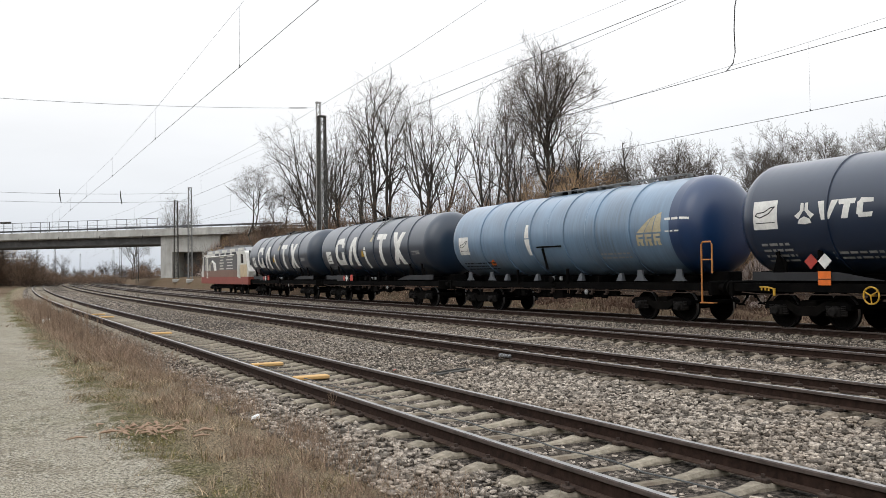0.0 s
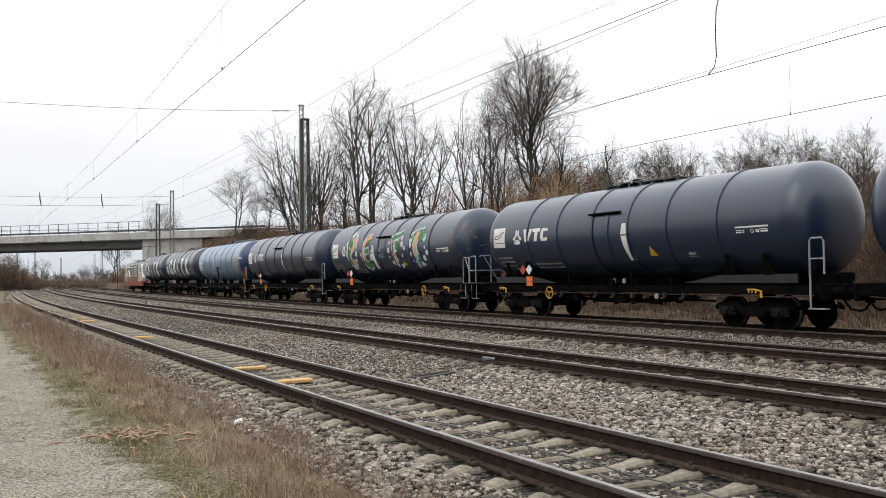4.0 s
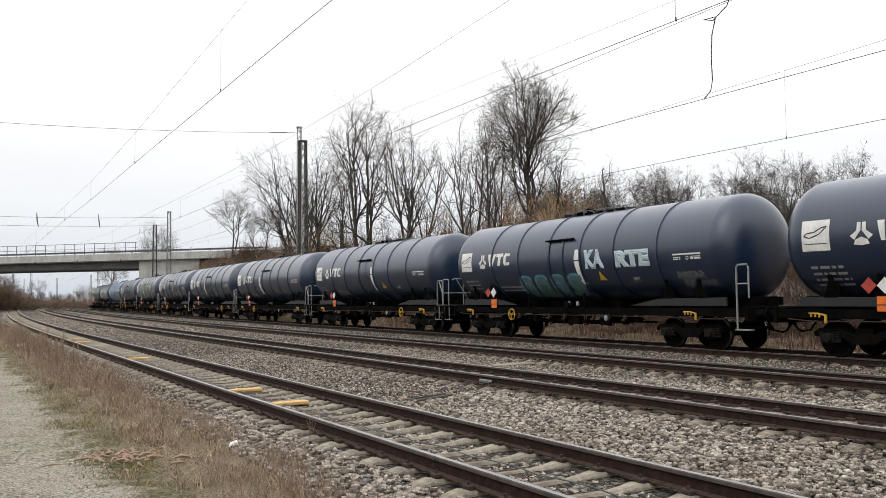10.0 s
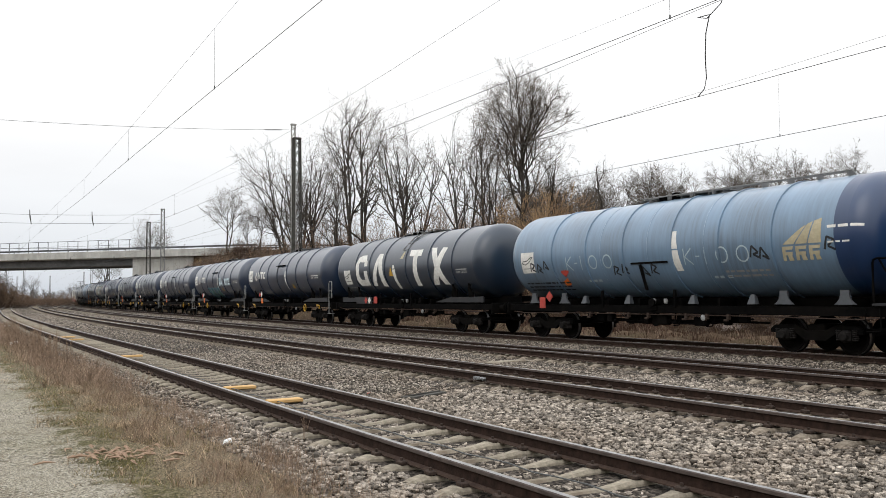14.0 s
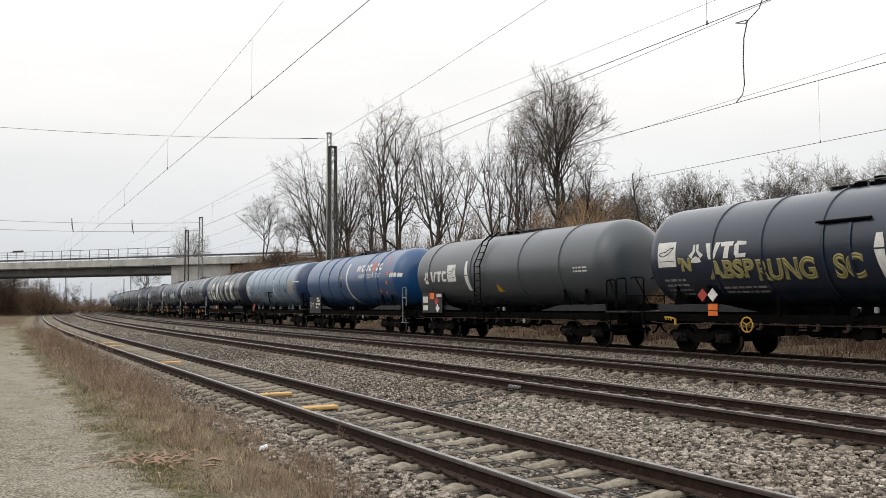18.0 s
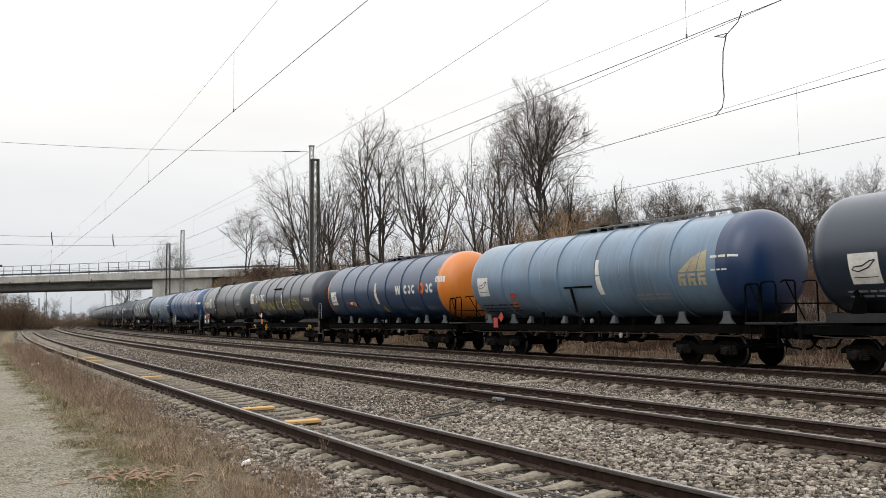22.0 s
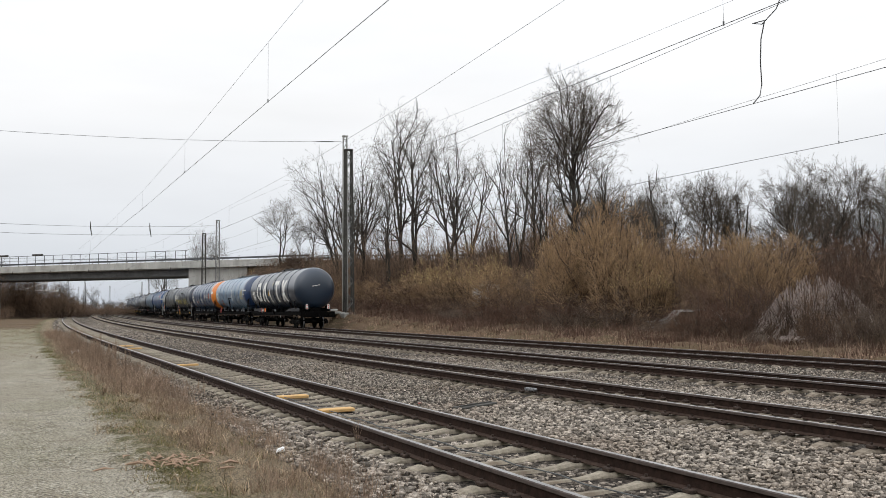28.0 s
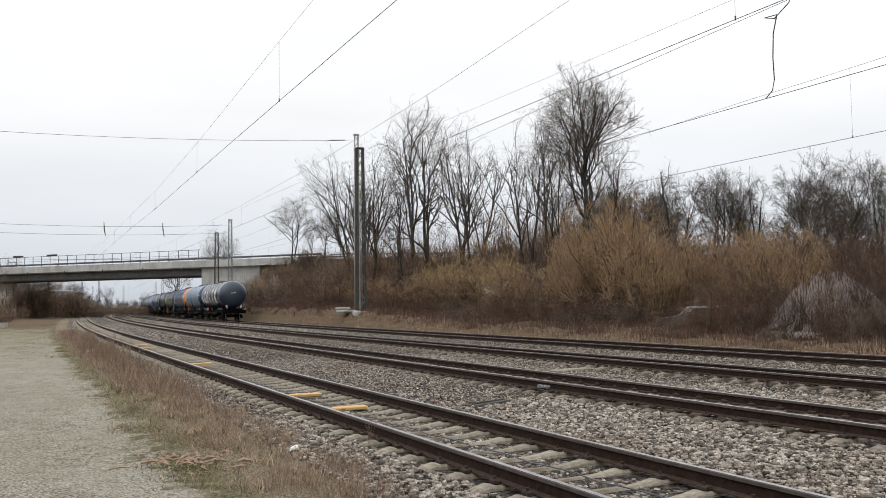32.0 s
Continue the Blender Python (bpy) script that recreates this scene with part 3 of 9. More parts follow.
def build_tracks():
    clean, dusty = sleeper_mesh(M["sleeper"]), sleeper_mesh(M["sleeper_dusty"])
    rnd = random.Random(5)
    for name, off, z0, cant in TRACKS:
        track = tagged(new(name), "railway track of rusty rails on pale concrete sleepers", "railway track", kind="structure")
        s_a = -300 if name == "track_4" else -40
        ss = np.concatenate([np.arange(s_a, 0, 10), np.arange(0, 60, 2), np.arange(60, 690, 6)])
        for side in (-1, 1):
            o = off + side * 0.755
            zz = z0 - side * cant / 2
            rows_v = []
            for s in ss:
                p, t = at(s, o, zz), turn_at(s)
                rows_v.append([(p.x + a * math.cos(t), p.y + a * math.sin(t), p.z + c) for a, c in RAIL_PROFILE + RAIL_PROFILE[:1]])
            b = Build().grid(rows_v)
            rail = b.mesh("rail")
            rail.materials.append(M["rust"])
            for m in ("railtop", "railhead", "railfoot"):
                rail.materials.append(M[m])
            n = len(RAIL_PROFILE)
            # head and foot faces get the lit tones, the web keeps the shaded one
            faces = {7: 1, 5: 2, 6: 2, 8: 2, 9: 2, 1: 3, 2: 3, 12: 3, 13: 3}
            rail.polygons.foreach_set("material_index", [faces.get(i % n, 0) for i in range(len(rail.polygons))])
            ob = new("rail", rail)
            ob.parent = track
        first, last = {"track_1": (-7.0, 110.0), "track_2": (-5.0, 120.0), "track_3": (-2.0, 110.0), "track_4": (1.0, 100.0)}[name]
        s = first
        clips = Build()
        while s < last:
            ob = new("sleeper", clean if name == "track_1" else dusty)
            ob.parent = track
            p, t = at(s, off, z0 - 0.018 if name == "track_1" else z0 - 0.028), turn_at(s)
            ob.matrix_basis = Matrix.Translation((p.x, p.y, p.z + rnd.uniform(-0.006, 0.006))) @ Matrix.Rotation(t + rnd.uniform(-0.01, 0.01), 4, "Z") @ Matrix.Rotation(math.pi / 2, 4, "Z")
            if s < 60:
                for side in (-1, 1):
                    for e in (-0.115, 0.115):
                        q = at(s, off + side * 0.755 + e, z0 - 0.148)
                        clips.box(q, (0.08, 0.12, 0.045), 0.012, Matrix.Rotation(t, 3, "Z"))
                        q.z += 0.03
                        clips.tube([q - Vector((0, 0, 0.02)), q + Vector((0, 0, 0.022))], 0.018, 6)
            s += 0.6
        tagged(part("rail_fastening", clips, M["clip"], track, "dark spring clips beside the rails"), kind="stuff")
        # the sleepers further on, joined
        rest = Build()
        s = last
        while s < 330:
            p, t = at(s, off, z0 - 0.285), turn_at(s)
            rest.box(p, (2.6, 0.26, 0.14), 0, Matrix.Rotation(t, 3, "Z"))
            s += 0.6
        tagged(part("sleeper_row", rest, M["sleeper"], track), kind="stuff")


def stone_field(name, pts, sizes, rng, template_v, template_f, material, label, category):
    """Many small stones in one mesh, each turned and stretched by chance."""
    n, m = len(pts), len(template_v)
    a = rng.uniform(0, 2 * math.pi, (n, 3))
    ca, sa = np.cos(a), np.sin(a)
    one, zero = np.ones(n), np.zeros(n)
    rz = np.stack([ca[:, 0], -sa[:, 0], zero, sa[:, 0], ca[:, 0], zero, zero, zero, one], -1).reshape(n, 3, 3)
    rx = np.stack([one, zero, zero, zero, ca[:, 1], -sa[:, 1], zero, sa[:, 1], ca[:, 1]], -1).reshape(n, 3, 3)
    tilt = rng.normal(0, 0.45, (n, 2))
    ca[:, 1], sa[:, 1] = np.cos(tilt[:, 0]), np.sin(tilt[:, 0])
    rx = np.stack([one, zero, zero, zero, ca[:, 1], -sa[:, 1], zero, sa[:, 1], ca[:, 1]], -1).reshape(n, 3, 3)
    shape = np.stack([rng.uniform(0.9, 1.6, n), rng.uniform(0.6, 1.05, n), rng.uniform(0.35, 0.75, n)], -1)
    v = template_v[None] * rng.uniform(0.6, 1.25, (n, m, 1)) * (sizes[:, None] * shape)[:, None, :]
    v = np.einsum("nij,nkj->nki", rz @ rx, v) + pts[:, None, :]
    f = (template_f[None] + (np.arange(n) * m)[:, None, None]).reshape(-1, 3)
    me = bulk_mesh(name, v.reshape(-1, 3), f)
    me.materials.append(material)
    return tagged(new(name, me), label, category, kind="stuff")


def solid_template(kind):
    """A rough block of eight corners, or a simple one of six."""
    if kind == 1:
        v = np.array([(x, y, z) for x in (-1, 1) for y in (-1, 1) for z in (-1, 1)], float) * 0.78
        f = np.array([(0, 1, 3), (0, 3, 2), (4, 6, 7), (4, 7, 5), (0, 4, 5), (0, 5, 1), (2, 3, 7), (2, 7, 6), (0, 2, 6), (0, 6, 4), (1, 5, 7), (1, 7, 3)])
    else:
        v = np.array([(1, 0, 0), (-1, 0, 0), (0, 1, 0), (0, -1, 0), (0, 0, 1), (0, 0, -1)], float)
        f = np.array([(0, 2, 4), (2, 1, 4), (1, 3, 4), (3, 0, 4), (2, 0, 5), (1, 2, 5), (3, 1, 5), (0, 3, 5)])
    return v, f


def build_ballast():
    rng = np.random.default_rng(11)
    def scatter(n, s0, s1, o0, o1):
        s, o = rng.uniform(s0, s1, n), rng.uniform(o0, o1, n)
        ok = s > 0.5 * o - 1.5
        # leave the sleeper tops mostly bare
        for _, off, _, _ in TRACKS:
            first = {4.982: 2.0, 10.038: 4.0, 14.881: 7.0, 20.411: 10.0}[off]
            ph = (s - first + 0.3) % 0.6 - 0.3
            on = (abs(o - off) < 1.33) & (abs(ph) < 0.15)
            mid = abs(o - off) < 0.42
            ok &= ~(on & (rng.uniform(0, 1, n) < np.where(mid, 0.95 if off < 6 else 0.86, np.where(abs(o - off) > 1.08, 0.45 if off < 6 else 0.8, 0.95)) * np.where((abs(o - off) > 0.95) | (off < 6), 1.0, 0.40)))
            ok &= abs(abs(o - off) - 0.755) > 0.085
        s, o = s[ok], o[ok]
        x, y = at_many(s, o)
        z = ground_z(s, np.clip(o, 2.5, 23), x, y) + rng.uniform(-0.03, 0.036, len(s))
        for _, off, _, _ in TRACKS:
            z = z + np.where(abs(o - off) < 1.05, -0.030 if off < 6 else 0.006, 0.0) - np.where(abs(abs(o - off) - 0.755) < 0.2, 0.05, 0.0)
        return np.stack([x, y, z], -1)
    v1, f1 = solid_template(1)
    v0, f0 = solid_template(0)
    near = np.concatenate([scatter(52000, 1, 14, 2.95, 8.6), scatter(25000, 4, 14, 8.6, 13)])
    stone_field("ballast_stones", near, rng.uniform(0.016, 0.037, len(near)) * rng.choice([1, 1, 1, 1.35], len(near)), rng, v1, f1, M["stone"], "grey broken ballast stones between the tracks", "ballast")
    mid = np.concatenate([scatter(54000, 14, 28, 3.1, 13), scatter(46000, 6, 28, 12, 22.4), scatter(48000, 28, 52, 3.0, 22.4)])
    far = np.concatenate([scatter(23000, 52, 112, 3.1, 22.4), scatter(9000, 112, 190, 3.1, 22.4)])
    stone_field("ballast_stones", mid, rng.uniform(0.020, 0.040, len(mid)), rng, v0, f0, M["stone"], "grey broken ballast stones farther along the tracks", "ballast")
    stone_field("ballast_stones", far, rng.uniform(0.045, 0.085, len(far)), rng, v0, f0, M["stone"], "grey broken ballast stones near the bridge", "ballast")
    s, o = rng.uniform(3, 24, 9000), rng.uniform(-3.4, 1.7, 9000)
    x, y = at_many(s, o)
    z = ground_z(s, o, x, y)
    stone_field("path_pebbles", np.stack([x, y, z], -1), rng.uniform(0.004, 0.008, 9000) * rng.choice([1, 1, 1.6, 2.6], 9000), rng, v0, f0, M["pebble"], "fine pale pebbles on the gravel path", "gravel")


# ======== bridge ========
def road_pose(k, n=0.0, z=0.0):
    p = ROAD_P + ROAD_D * k + ROAD_N * n
    return Matrix.Translation((p.x, p.y, z)) @ Matrix.Rotation(math.atan2(ROAD_D.y, ROAD_D.x), 4, "Z")


def build_bridge():
    """Local x runs along the road from the abutment beyond the tracks, y away from the camera."""
    base = tagged(new("road_bridge"), "concrete road bridge with grey girder and steel railing", "bridge")
    base.matrix_basis = road_pose(0)
    deck = Build().box((-26, 5.2, 9.35), (100, 10.2, 0.5), 0.03)
    part("deck", deck, M["girder"], base)
    for y in (-0.2, 10.6):
        part("parapet_cap", Build().box((-26, y, 9.3), (100, 0.55, 1.25), 0.04), M["concrete"], base, "pale weathered concrete parapet")
    part("girder", Build().prism([(-68.5, 7.25), (0.3, 7.25), (0.3, 9.0), (-68.5, 9.0)], 0.75, 9.7), M["girder"], base, "grey box girder below the deck, darkened in colour for its shade")
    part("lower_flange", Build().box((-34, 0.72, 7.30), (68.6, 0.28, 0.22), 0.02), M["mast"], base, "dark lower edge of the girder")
    part("ledge", Build().box((-34, 0.35, 8.62), (68, 0.5, 0.14), 0.02), M["concrete"], base)
    part("abutment_pillar", Build().box((1.2, 5.15, 3.6), (2.4, 9.7, 10.2), 0.03), M["concrete"], base, "plain concrete abutment beyond the tracks")
    part("abutment_pillar", Build().box((10.3, 5.15, 3.6), (3.6, 9.7, 10.2), 0.03), M["concrete"], base, "plain concrete abutment beyond the tracks")
    part("lintel", Build().box((5.45, 5.15, 7.25), (6.1, 9.68, 2.9), 0.02), M["concrete"], base)
    # The back wall takes the girder's shade-darkened tone as well.
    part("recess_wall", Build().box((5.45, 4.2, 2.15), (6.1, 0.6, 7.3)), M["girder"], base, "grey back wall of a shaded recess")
    pier = part("pier", Build().box((-51.3, 4.0, 2.9), (6.0, 2.2, 8.8), 0.8), M["concrete"], base, "rounded concrete pier beside the path")
    for i in range(5):
        slab = part("pier_panel", Build().box((-49.1 - i * 0.95, 2.87, 2.2), (0.78, 0.10, 6.0), 0.02), M["cream"], pier, "white painted panel with dark scrawl")
        for j in range(3):
            if (i + j) % 3:
                part("scrawl", Build().box((-49.1 - i * 0.95 + 0.12 * (j - 1), 2.81, 1.2 + 1.9 * j), (0.16 + 0.1 * (j % 2), 0.012, 1.3)), M["ink"], pier)
    part("abutment", Build().prism([(-74, -1.5), (-68, -1.5), (-68, 8.7), (-74, 8.7)], -0.1, 10), M["concrete"], base, "plain concrete abutment at the end of the bridge")
    for i in range(5):
        part("drain_spout", Build().tube([(-40 + i * 9.2, -0.5, 8.95), (-40 + i * 9.2, -0.55, 8.4)], 0.07, 6), M["mast"], base)
    for i in range(28):
        part("railing_post", Build().box((-0.4 - i * 2.15, -0.1, 10.9), (0.10, 0.08, 1.95), 0.01), M["railing"], base)
    part("top_rail", Build().box((-29, -0.1, 11.86), (58, 0.09, 0.08), 0.01), M["railing"], base)
    part("middle_rail", Build().box((-29, -0.1, 10.95), (58, 0.06, 0.05), 0.01), M["railing"], base)
    part("lower_rail", Build().box((-29, -0.1, 10.25), (58, 0.06, 0.05), 0.01), M["railing"], base)
    for y in (0.8, 9.6):
        part("guard_rail", Build().box((-26, y, 10.35), (100, 0.08, 0.32), 0.02), M["railing"], base, "steel crash barrier beside the road")
    for i in range(21):
        part("guard_post", Build().box((-58 + i * 4, 0.9, 10.0), (0.1, 0.06, 0.85)), M["railing"], base)
    for k in (-42.9, -34.3):
        part("insulation_screen", Build().box((k, -0.15, 12.05), (2.6, 0.12, 0.3), 0.02), M["mast"], base, "dark screen above the railing")
    return base


build_bridge()


def build_road():
    ks = np.concatenate([np.arange(-640, -60, 20), np.arange(-60, 130, 4), np.arange(130, 345, 10)])
    rows = []
    for k in ks:
        p, z = ROAD_P + ROAD_D * k, road_top(k) + 0.06
        rows.append([(p.x + ROAD_N.x * n, p.y + ROAD_N.y * n, z) for n in (1.6, 5.2, 8.8)])
    tagged(part("road", Build().grid(rows), M["asphalt"]), "grey asphalt road on the bank", "road", kind="structure")
    fence = tagged(new("crash_barrier"), "grey steel crash barrier along the road bank", "barrier")
    pts = [(k, ROAD_P + ROAD_D * k + ROAD_N * 0.4, road_top(k)) for k in np.arange(26, 150, 4)]
    part("beam", Build().tube([(p.x, p.y, z + 0.72) for k, p, z in pts], 0.12, 6), M["mastgrey"], fence)
    for k, p, z in pts:
        part("post", Build().box((p.x, p.y, z + 0.3), (0.12, 0.12, 0.9)), M["galv"], fence)


build_road()

# ======== catenary masts and wires ========
def lattice_mast(height, w0, w1, material, label, depth=0.35, bars=18):
    """A mast of two channel legs tied by zigzag bars, tapering to the top."""
    m = tagged(new("catenary_mast"), label, "mast", "catenary masts")
    for sx in (-1, 1):
        for sy in (-1, 1):
            leg = Build()
            rows = []
            for z, w in ((0, w0), (height, w1)):
                x, y = sx * w / 2, sy * depth * (w / w0) / 2
                rows.append((x, y, z))
            leg.tube(rows, [0.058, 0.046] if w0 < 0.6 and w0 > 0.45 else [0.085, 0.068] if w0 > 0.45 else [0.036, 0.030], 4)
            part("leg", leg, material, m)
    for sy in (-1, 1):
        lace = Build()
        for i in range(bars):
            z0, z1 = height * i / bars, height * (i + 1) / bars
            wa, wb = w0 + (w1 - w0) * i / bars, w0 + (w1 - w0) * (i + 1) / bars
            s = 1 if i % 2 else -1
            lace.tube([(s * wa / 2, sy * depth * wa / w0 / 2, z0), (-s * wb / 2, sy * depth * wb / w0 / 2, z1)], 0.032 if w0 > 0.6 else 0.022, 4)
        tagged(part("lacing", lace, material if w0 < 0.4 else M["mastgrey"], m), kind="stuff")
    for sx in (-1, 1):
        lace = Build()
        for i in range(bars):
            z0, z1 = height * i / bars, height * (i + 1) / bars
            wa, wb = w0 + (w1 - w0) * i / bars, w0 + (w1 - w0) * (i + 1) / bars
            s = 1 if i % 2 else -1
            lace.tube([(sx * wa / 2, s * depth * wa / w0 / 2, z0), (sx * wb / 2, -s * depth * wb / w0 / 2, z1)], 0.028 if w0 > 0.6 else 0.018, 4)
        tagged(part("side_lacing", lace, material, m), kind="stuff")
    part("cap_plate", Build().box((0, 0, height), (w1 + 0.16, depth * w1 / w0 + 0.12, 0.12), 0.02), material, m)
    part("foundation", Build().box((0, 0, -0.32), (w0 + 0.4, depth + 0.4, 0.5), 0.06), M["concrete"], m)
    return m


def put_mast(m, s, o, z, turn=0.0):
    p = at(s, o, z)
    m.matrix_basis = Matrix.Translation(p) @ Matrix.Rotation(turn_at(s) + turn, 4, "Z")
    return m


put_mast(lattice_mast(14.4, 0.36, 0.30, M["mastpale"], "slim pale grey lattice mast beside the heavier one", 0.24, 26), 67.25, 24.3, 1.2)
put_mast(lattice_mast(13.2, 0.66, 0.5, M["mast"], "dark tapering lattice mast on a concrete footing", 0.5, 16), 66.55, 24.35, 1.15)
slab = tagged(part("concrete_slab", Build().box((0, 0, -0.08), (1.7, 0.9, 0.22), 0.07).box((-0.25, 0.2, 0.15), (1.3, 0.55, 0.18), 0.07), M["concrete"]),
              "weathered concrete slabs lying beside the masts", "slab")
slab.matrix_basis = Matrix.Translation(at(68.6, 23.8, 1.15)) @ Matrix.Rotation(turn_at(68) + 0.5, 4, "Z")
put_mast(lattice_mast(12.4, 0.55, 0.4, M["mastgrey"], "grey lattice mast before the bridge", 0.4, 20), 121.5, 23.6, 1.2)
put_mast(lattice_mast(11.6, 0.6, 0.42, M["mast"], "dark lattice mast before the bridge", 0.4, 20), 134.0, 23.6, 1.2)
for s_m, o_m in ((190, 23.4), (250, 23.6), (250, 7.4), (310, 23.6), (300, 1.0), (360, 12.3), (370, 0.5)):
    put_mast(lattice_mast(10.5, 0.5, 0.34, M["mast"], "dark lattice mast beyond the bridge", 0.35, 14), s_m, o_m, -0.2)


def bracket_mast():
    m = tagged(new("bracket_mast"), "grey mast with slanting bracket arms beyond the bridge", "mast")
    part("post", Build().box((0, 0, 4.0), (0.5, 0.4, 8.6), 0.03), M["mast"], m)
    part("post", Build().box((2.2, 0, 3.4), (0.3, 0.3, 7.4), 0.03), M["mastgrey"], m)
    part("arm", Build().tube([(-4.2, 0, 5.2), (3.4, 0, 8.0)], 0.17, 6), M["white"], m, "pale slanting arm")
    part("arm", Build().tube([(0.0, 0, 5.9), (5.2, 0, 5.8)], 0.17, 6), M["white"], m, "pale level arm")
    part("arm", Build().tube([(-4.8, 0, 7.8), (4.0, 0, 7.9)], 0.13, 6), M["white"], m, "pale level arm")
    part("stay", Build().tube([(-2.6, 0, 7.7), (5.2, 0, 5.0)], 0.07, 6), M["handrail"], m)
    m.matrix_basis = Matrix.Translation((-91.6, 199.9, 0.1)) @ Matrix.Rotation(0.43, 4, "Z")


bracket_mast()

CONTACT = (([-25, 12, 38, 60], [6.2, 6.12, 5.74, 5.7]), ([-25, 13, 44, 60], [6.0, 5.96, 5.77, 5.75]), ([-25, 20, 60], [6.03, 6.03, 5.85]), ([-25, 20, 60], [5.92, 5.95, 5.85]))
CARRY = (([-25, 5, 18, 28, 38, 60, 100, 118], [9.0, 8.0, 7.36, 6.83, 6.49, 6.4, 7.4, 8.2]), ([-25, 5, 15, 21.5, 33, 44, 70, 100, 118], [9.2, 8.3, 7.73, 7.34, 6.93, 6.78, 6.7, 7.5, 8.2]),
         ([-25, 5, 13.5, 20.5, 40, 65, 100, 118], [8.8, 8.3, 8.04, 7.85, 7.2, 6.9, 7.5, 8.2]), ([-25, 5, 16, 20, 40, 65, 100, 118], [8.6, 8.2, 7.87, 7.8, 7.2, 6.9, 7.5, 8.2]))


def contact_z(i, s):
    return float(np.interp(s, *CONTACT[i]))


def carry_z(i, s):
    s = s if s < 118 else 118 - abs((s - 118 + 50) % 100 - 50) * 0.99
    return float(np.interp(s, *CARRY[i]))


def wire_tube(pts, r):
    return Build().tube(pts, r, 5, cap=False)


def build_wires():
    for i, (name, off, z0, cant) in enumerate(TRACKS):
        line = tagged(new("overhead_line"), "thin dark contact wire hung below its carrying wire over a track", "overhead line", "overhead lines")
        ss = list(np.arange(-25, 160, 3.0)) + list(np.arange(160, 420, 8.0))
        part("contact_wire", wire_tube([at(s, off, contact_z(i, s)) for s in ss], (0.0062, 0.0065, 0.0075, 0.0080)[i]), M["wire"], line)
        part("carrying_wire", wire_tube([at(s, off, carry_z(i, s)) for s in ss], (0.0035, 0.0045, 0.006, 0.005)[i]), M["wire"], line)
        s, gap = ((8.4, 9.9), (10.0, 11.5), (25.0, 11.0), (16.2, 11.0))[i]
        while s < 180:
            zc, zt = contact_z(i, s), carry_z(i, s)
            part("dropper", Build().tube([at(s, off, zc), at(s, off, zt)], 0.003, 4), M["wire"], line)
            part("clamp", Build().box(at(s, off, zc + 0.02), (0.022, 0.022, 0.07)), M["wire"], line)
            s += gap
    # current link that loops from a carrying wire down to its contact wire
    a, b = at(13.6, 14.881, carry_z(2, 13.6)), at(14.0, 14.881, 6.03)
    right = Vector((0.83, 0.55, 0))
    pts = [at(12.9, 14.6, carry_z(2, 12.9)), at(13.1, 14.7, 7.9), at(13.6, 14.8, 7.72), at(13.95, 14.88, 7.85), a + Vector((0, 0, -0.22))]
    hang = [a + Vector((0, 0, -0.22)), a + (b - a) * 0.3, a + (b - a) * 0.55 + right * 0.08, a + (b - a) * 0.78 + right * 0.22, a + (b - a) * 0.9 + right * 0.2, b]
    link = tagged(new("current_link"), "dark looped cable between carrying wire and contact wire", "cable")
    part("cable", wire_tube(hang, 0.014), M["wire"], link)
    part("pigtail", wire_tube(pts, 0.012), M["wire"], link)
    feeder = [at(s, 14.881, 8.55 + 0.012 * (s - 13)) for s in np.arange(-25, 70, 4.0)]
    tagged(part("feeder_wire", wire_tube(feeder, 0.004), M["wire"]), "thin dark feeder wire above the tracks", "cable")
    # cross wire from the mast top and cross span before the bridge
    a, b = at(68.3, 24.3, 15.35), at(64, -40, 15.6)
    pts = [a + (b - a) * (k / 24) - Vector((0, 0, 1.6 * 4 * (k / 24) * (1 - k / 24))) for k in range(25)]
    cross = tagged(new("cross_wire"), "sagging cross wire with a link insulator from the mast top", "cable")
    part("wire", wire_tube(pts, 0.014), M["wire"], cross)
    part("insulator", Build().tube([pts[1] + (pts[0] - pts[1]) * 0.2, pts[1] + (pts[0] - pts[1]) * 0.75], 0.045, 6), M["mastgrey"], cross)
    span = tagged(new("cross_span"), "wires across the tracks with hanging insulators before the bridge", "cable")
    for z in (12.9, 11.8, 8.6):
        a, b = at(121.5, 23.6, z), at(118, -26, z + 0.4)
        pts = [a + (b - a) * (k / 20) - Vector((0, 0, 0.9 * 4 * (k / 20) * (1 - k / 20))) for k in range(21)]
        part("span_wire", wire_tube(pts, 0.02), M["wire"], span)
    for off in (7.6, 14.9):
        p = at(120.5, off - 0.35, 12.85)
        part("hanging_insulator", Build().tube([p, p + Vector((0.05, 0, -0.9)), p + Vector((0.22, 0, -1.8))], [0.04, 0.075, 0.045], 6), M["mast"], span)


build_wires()


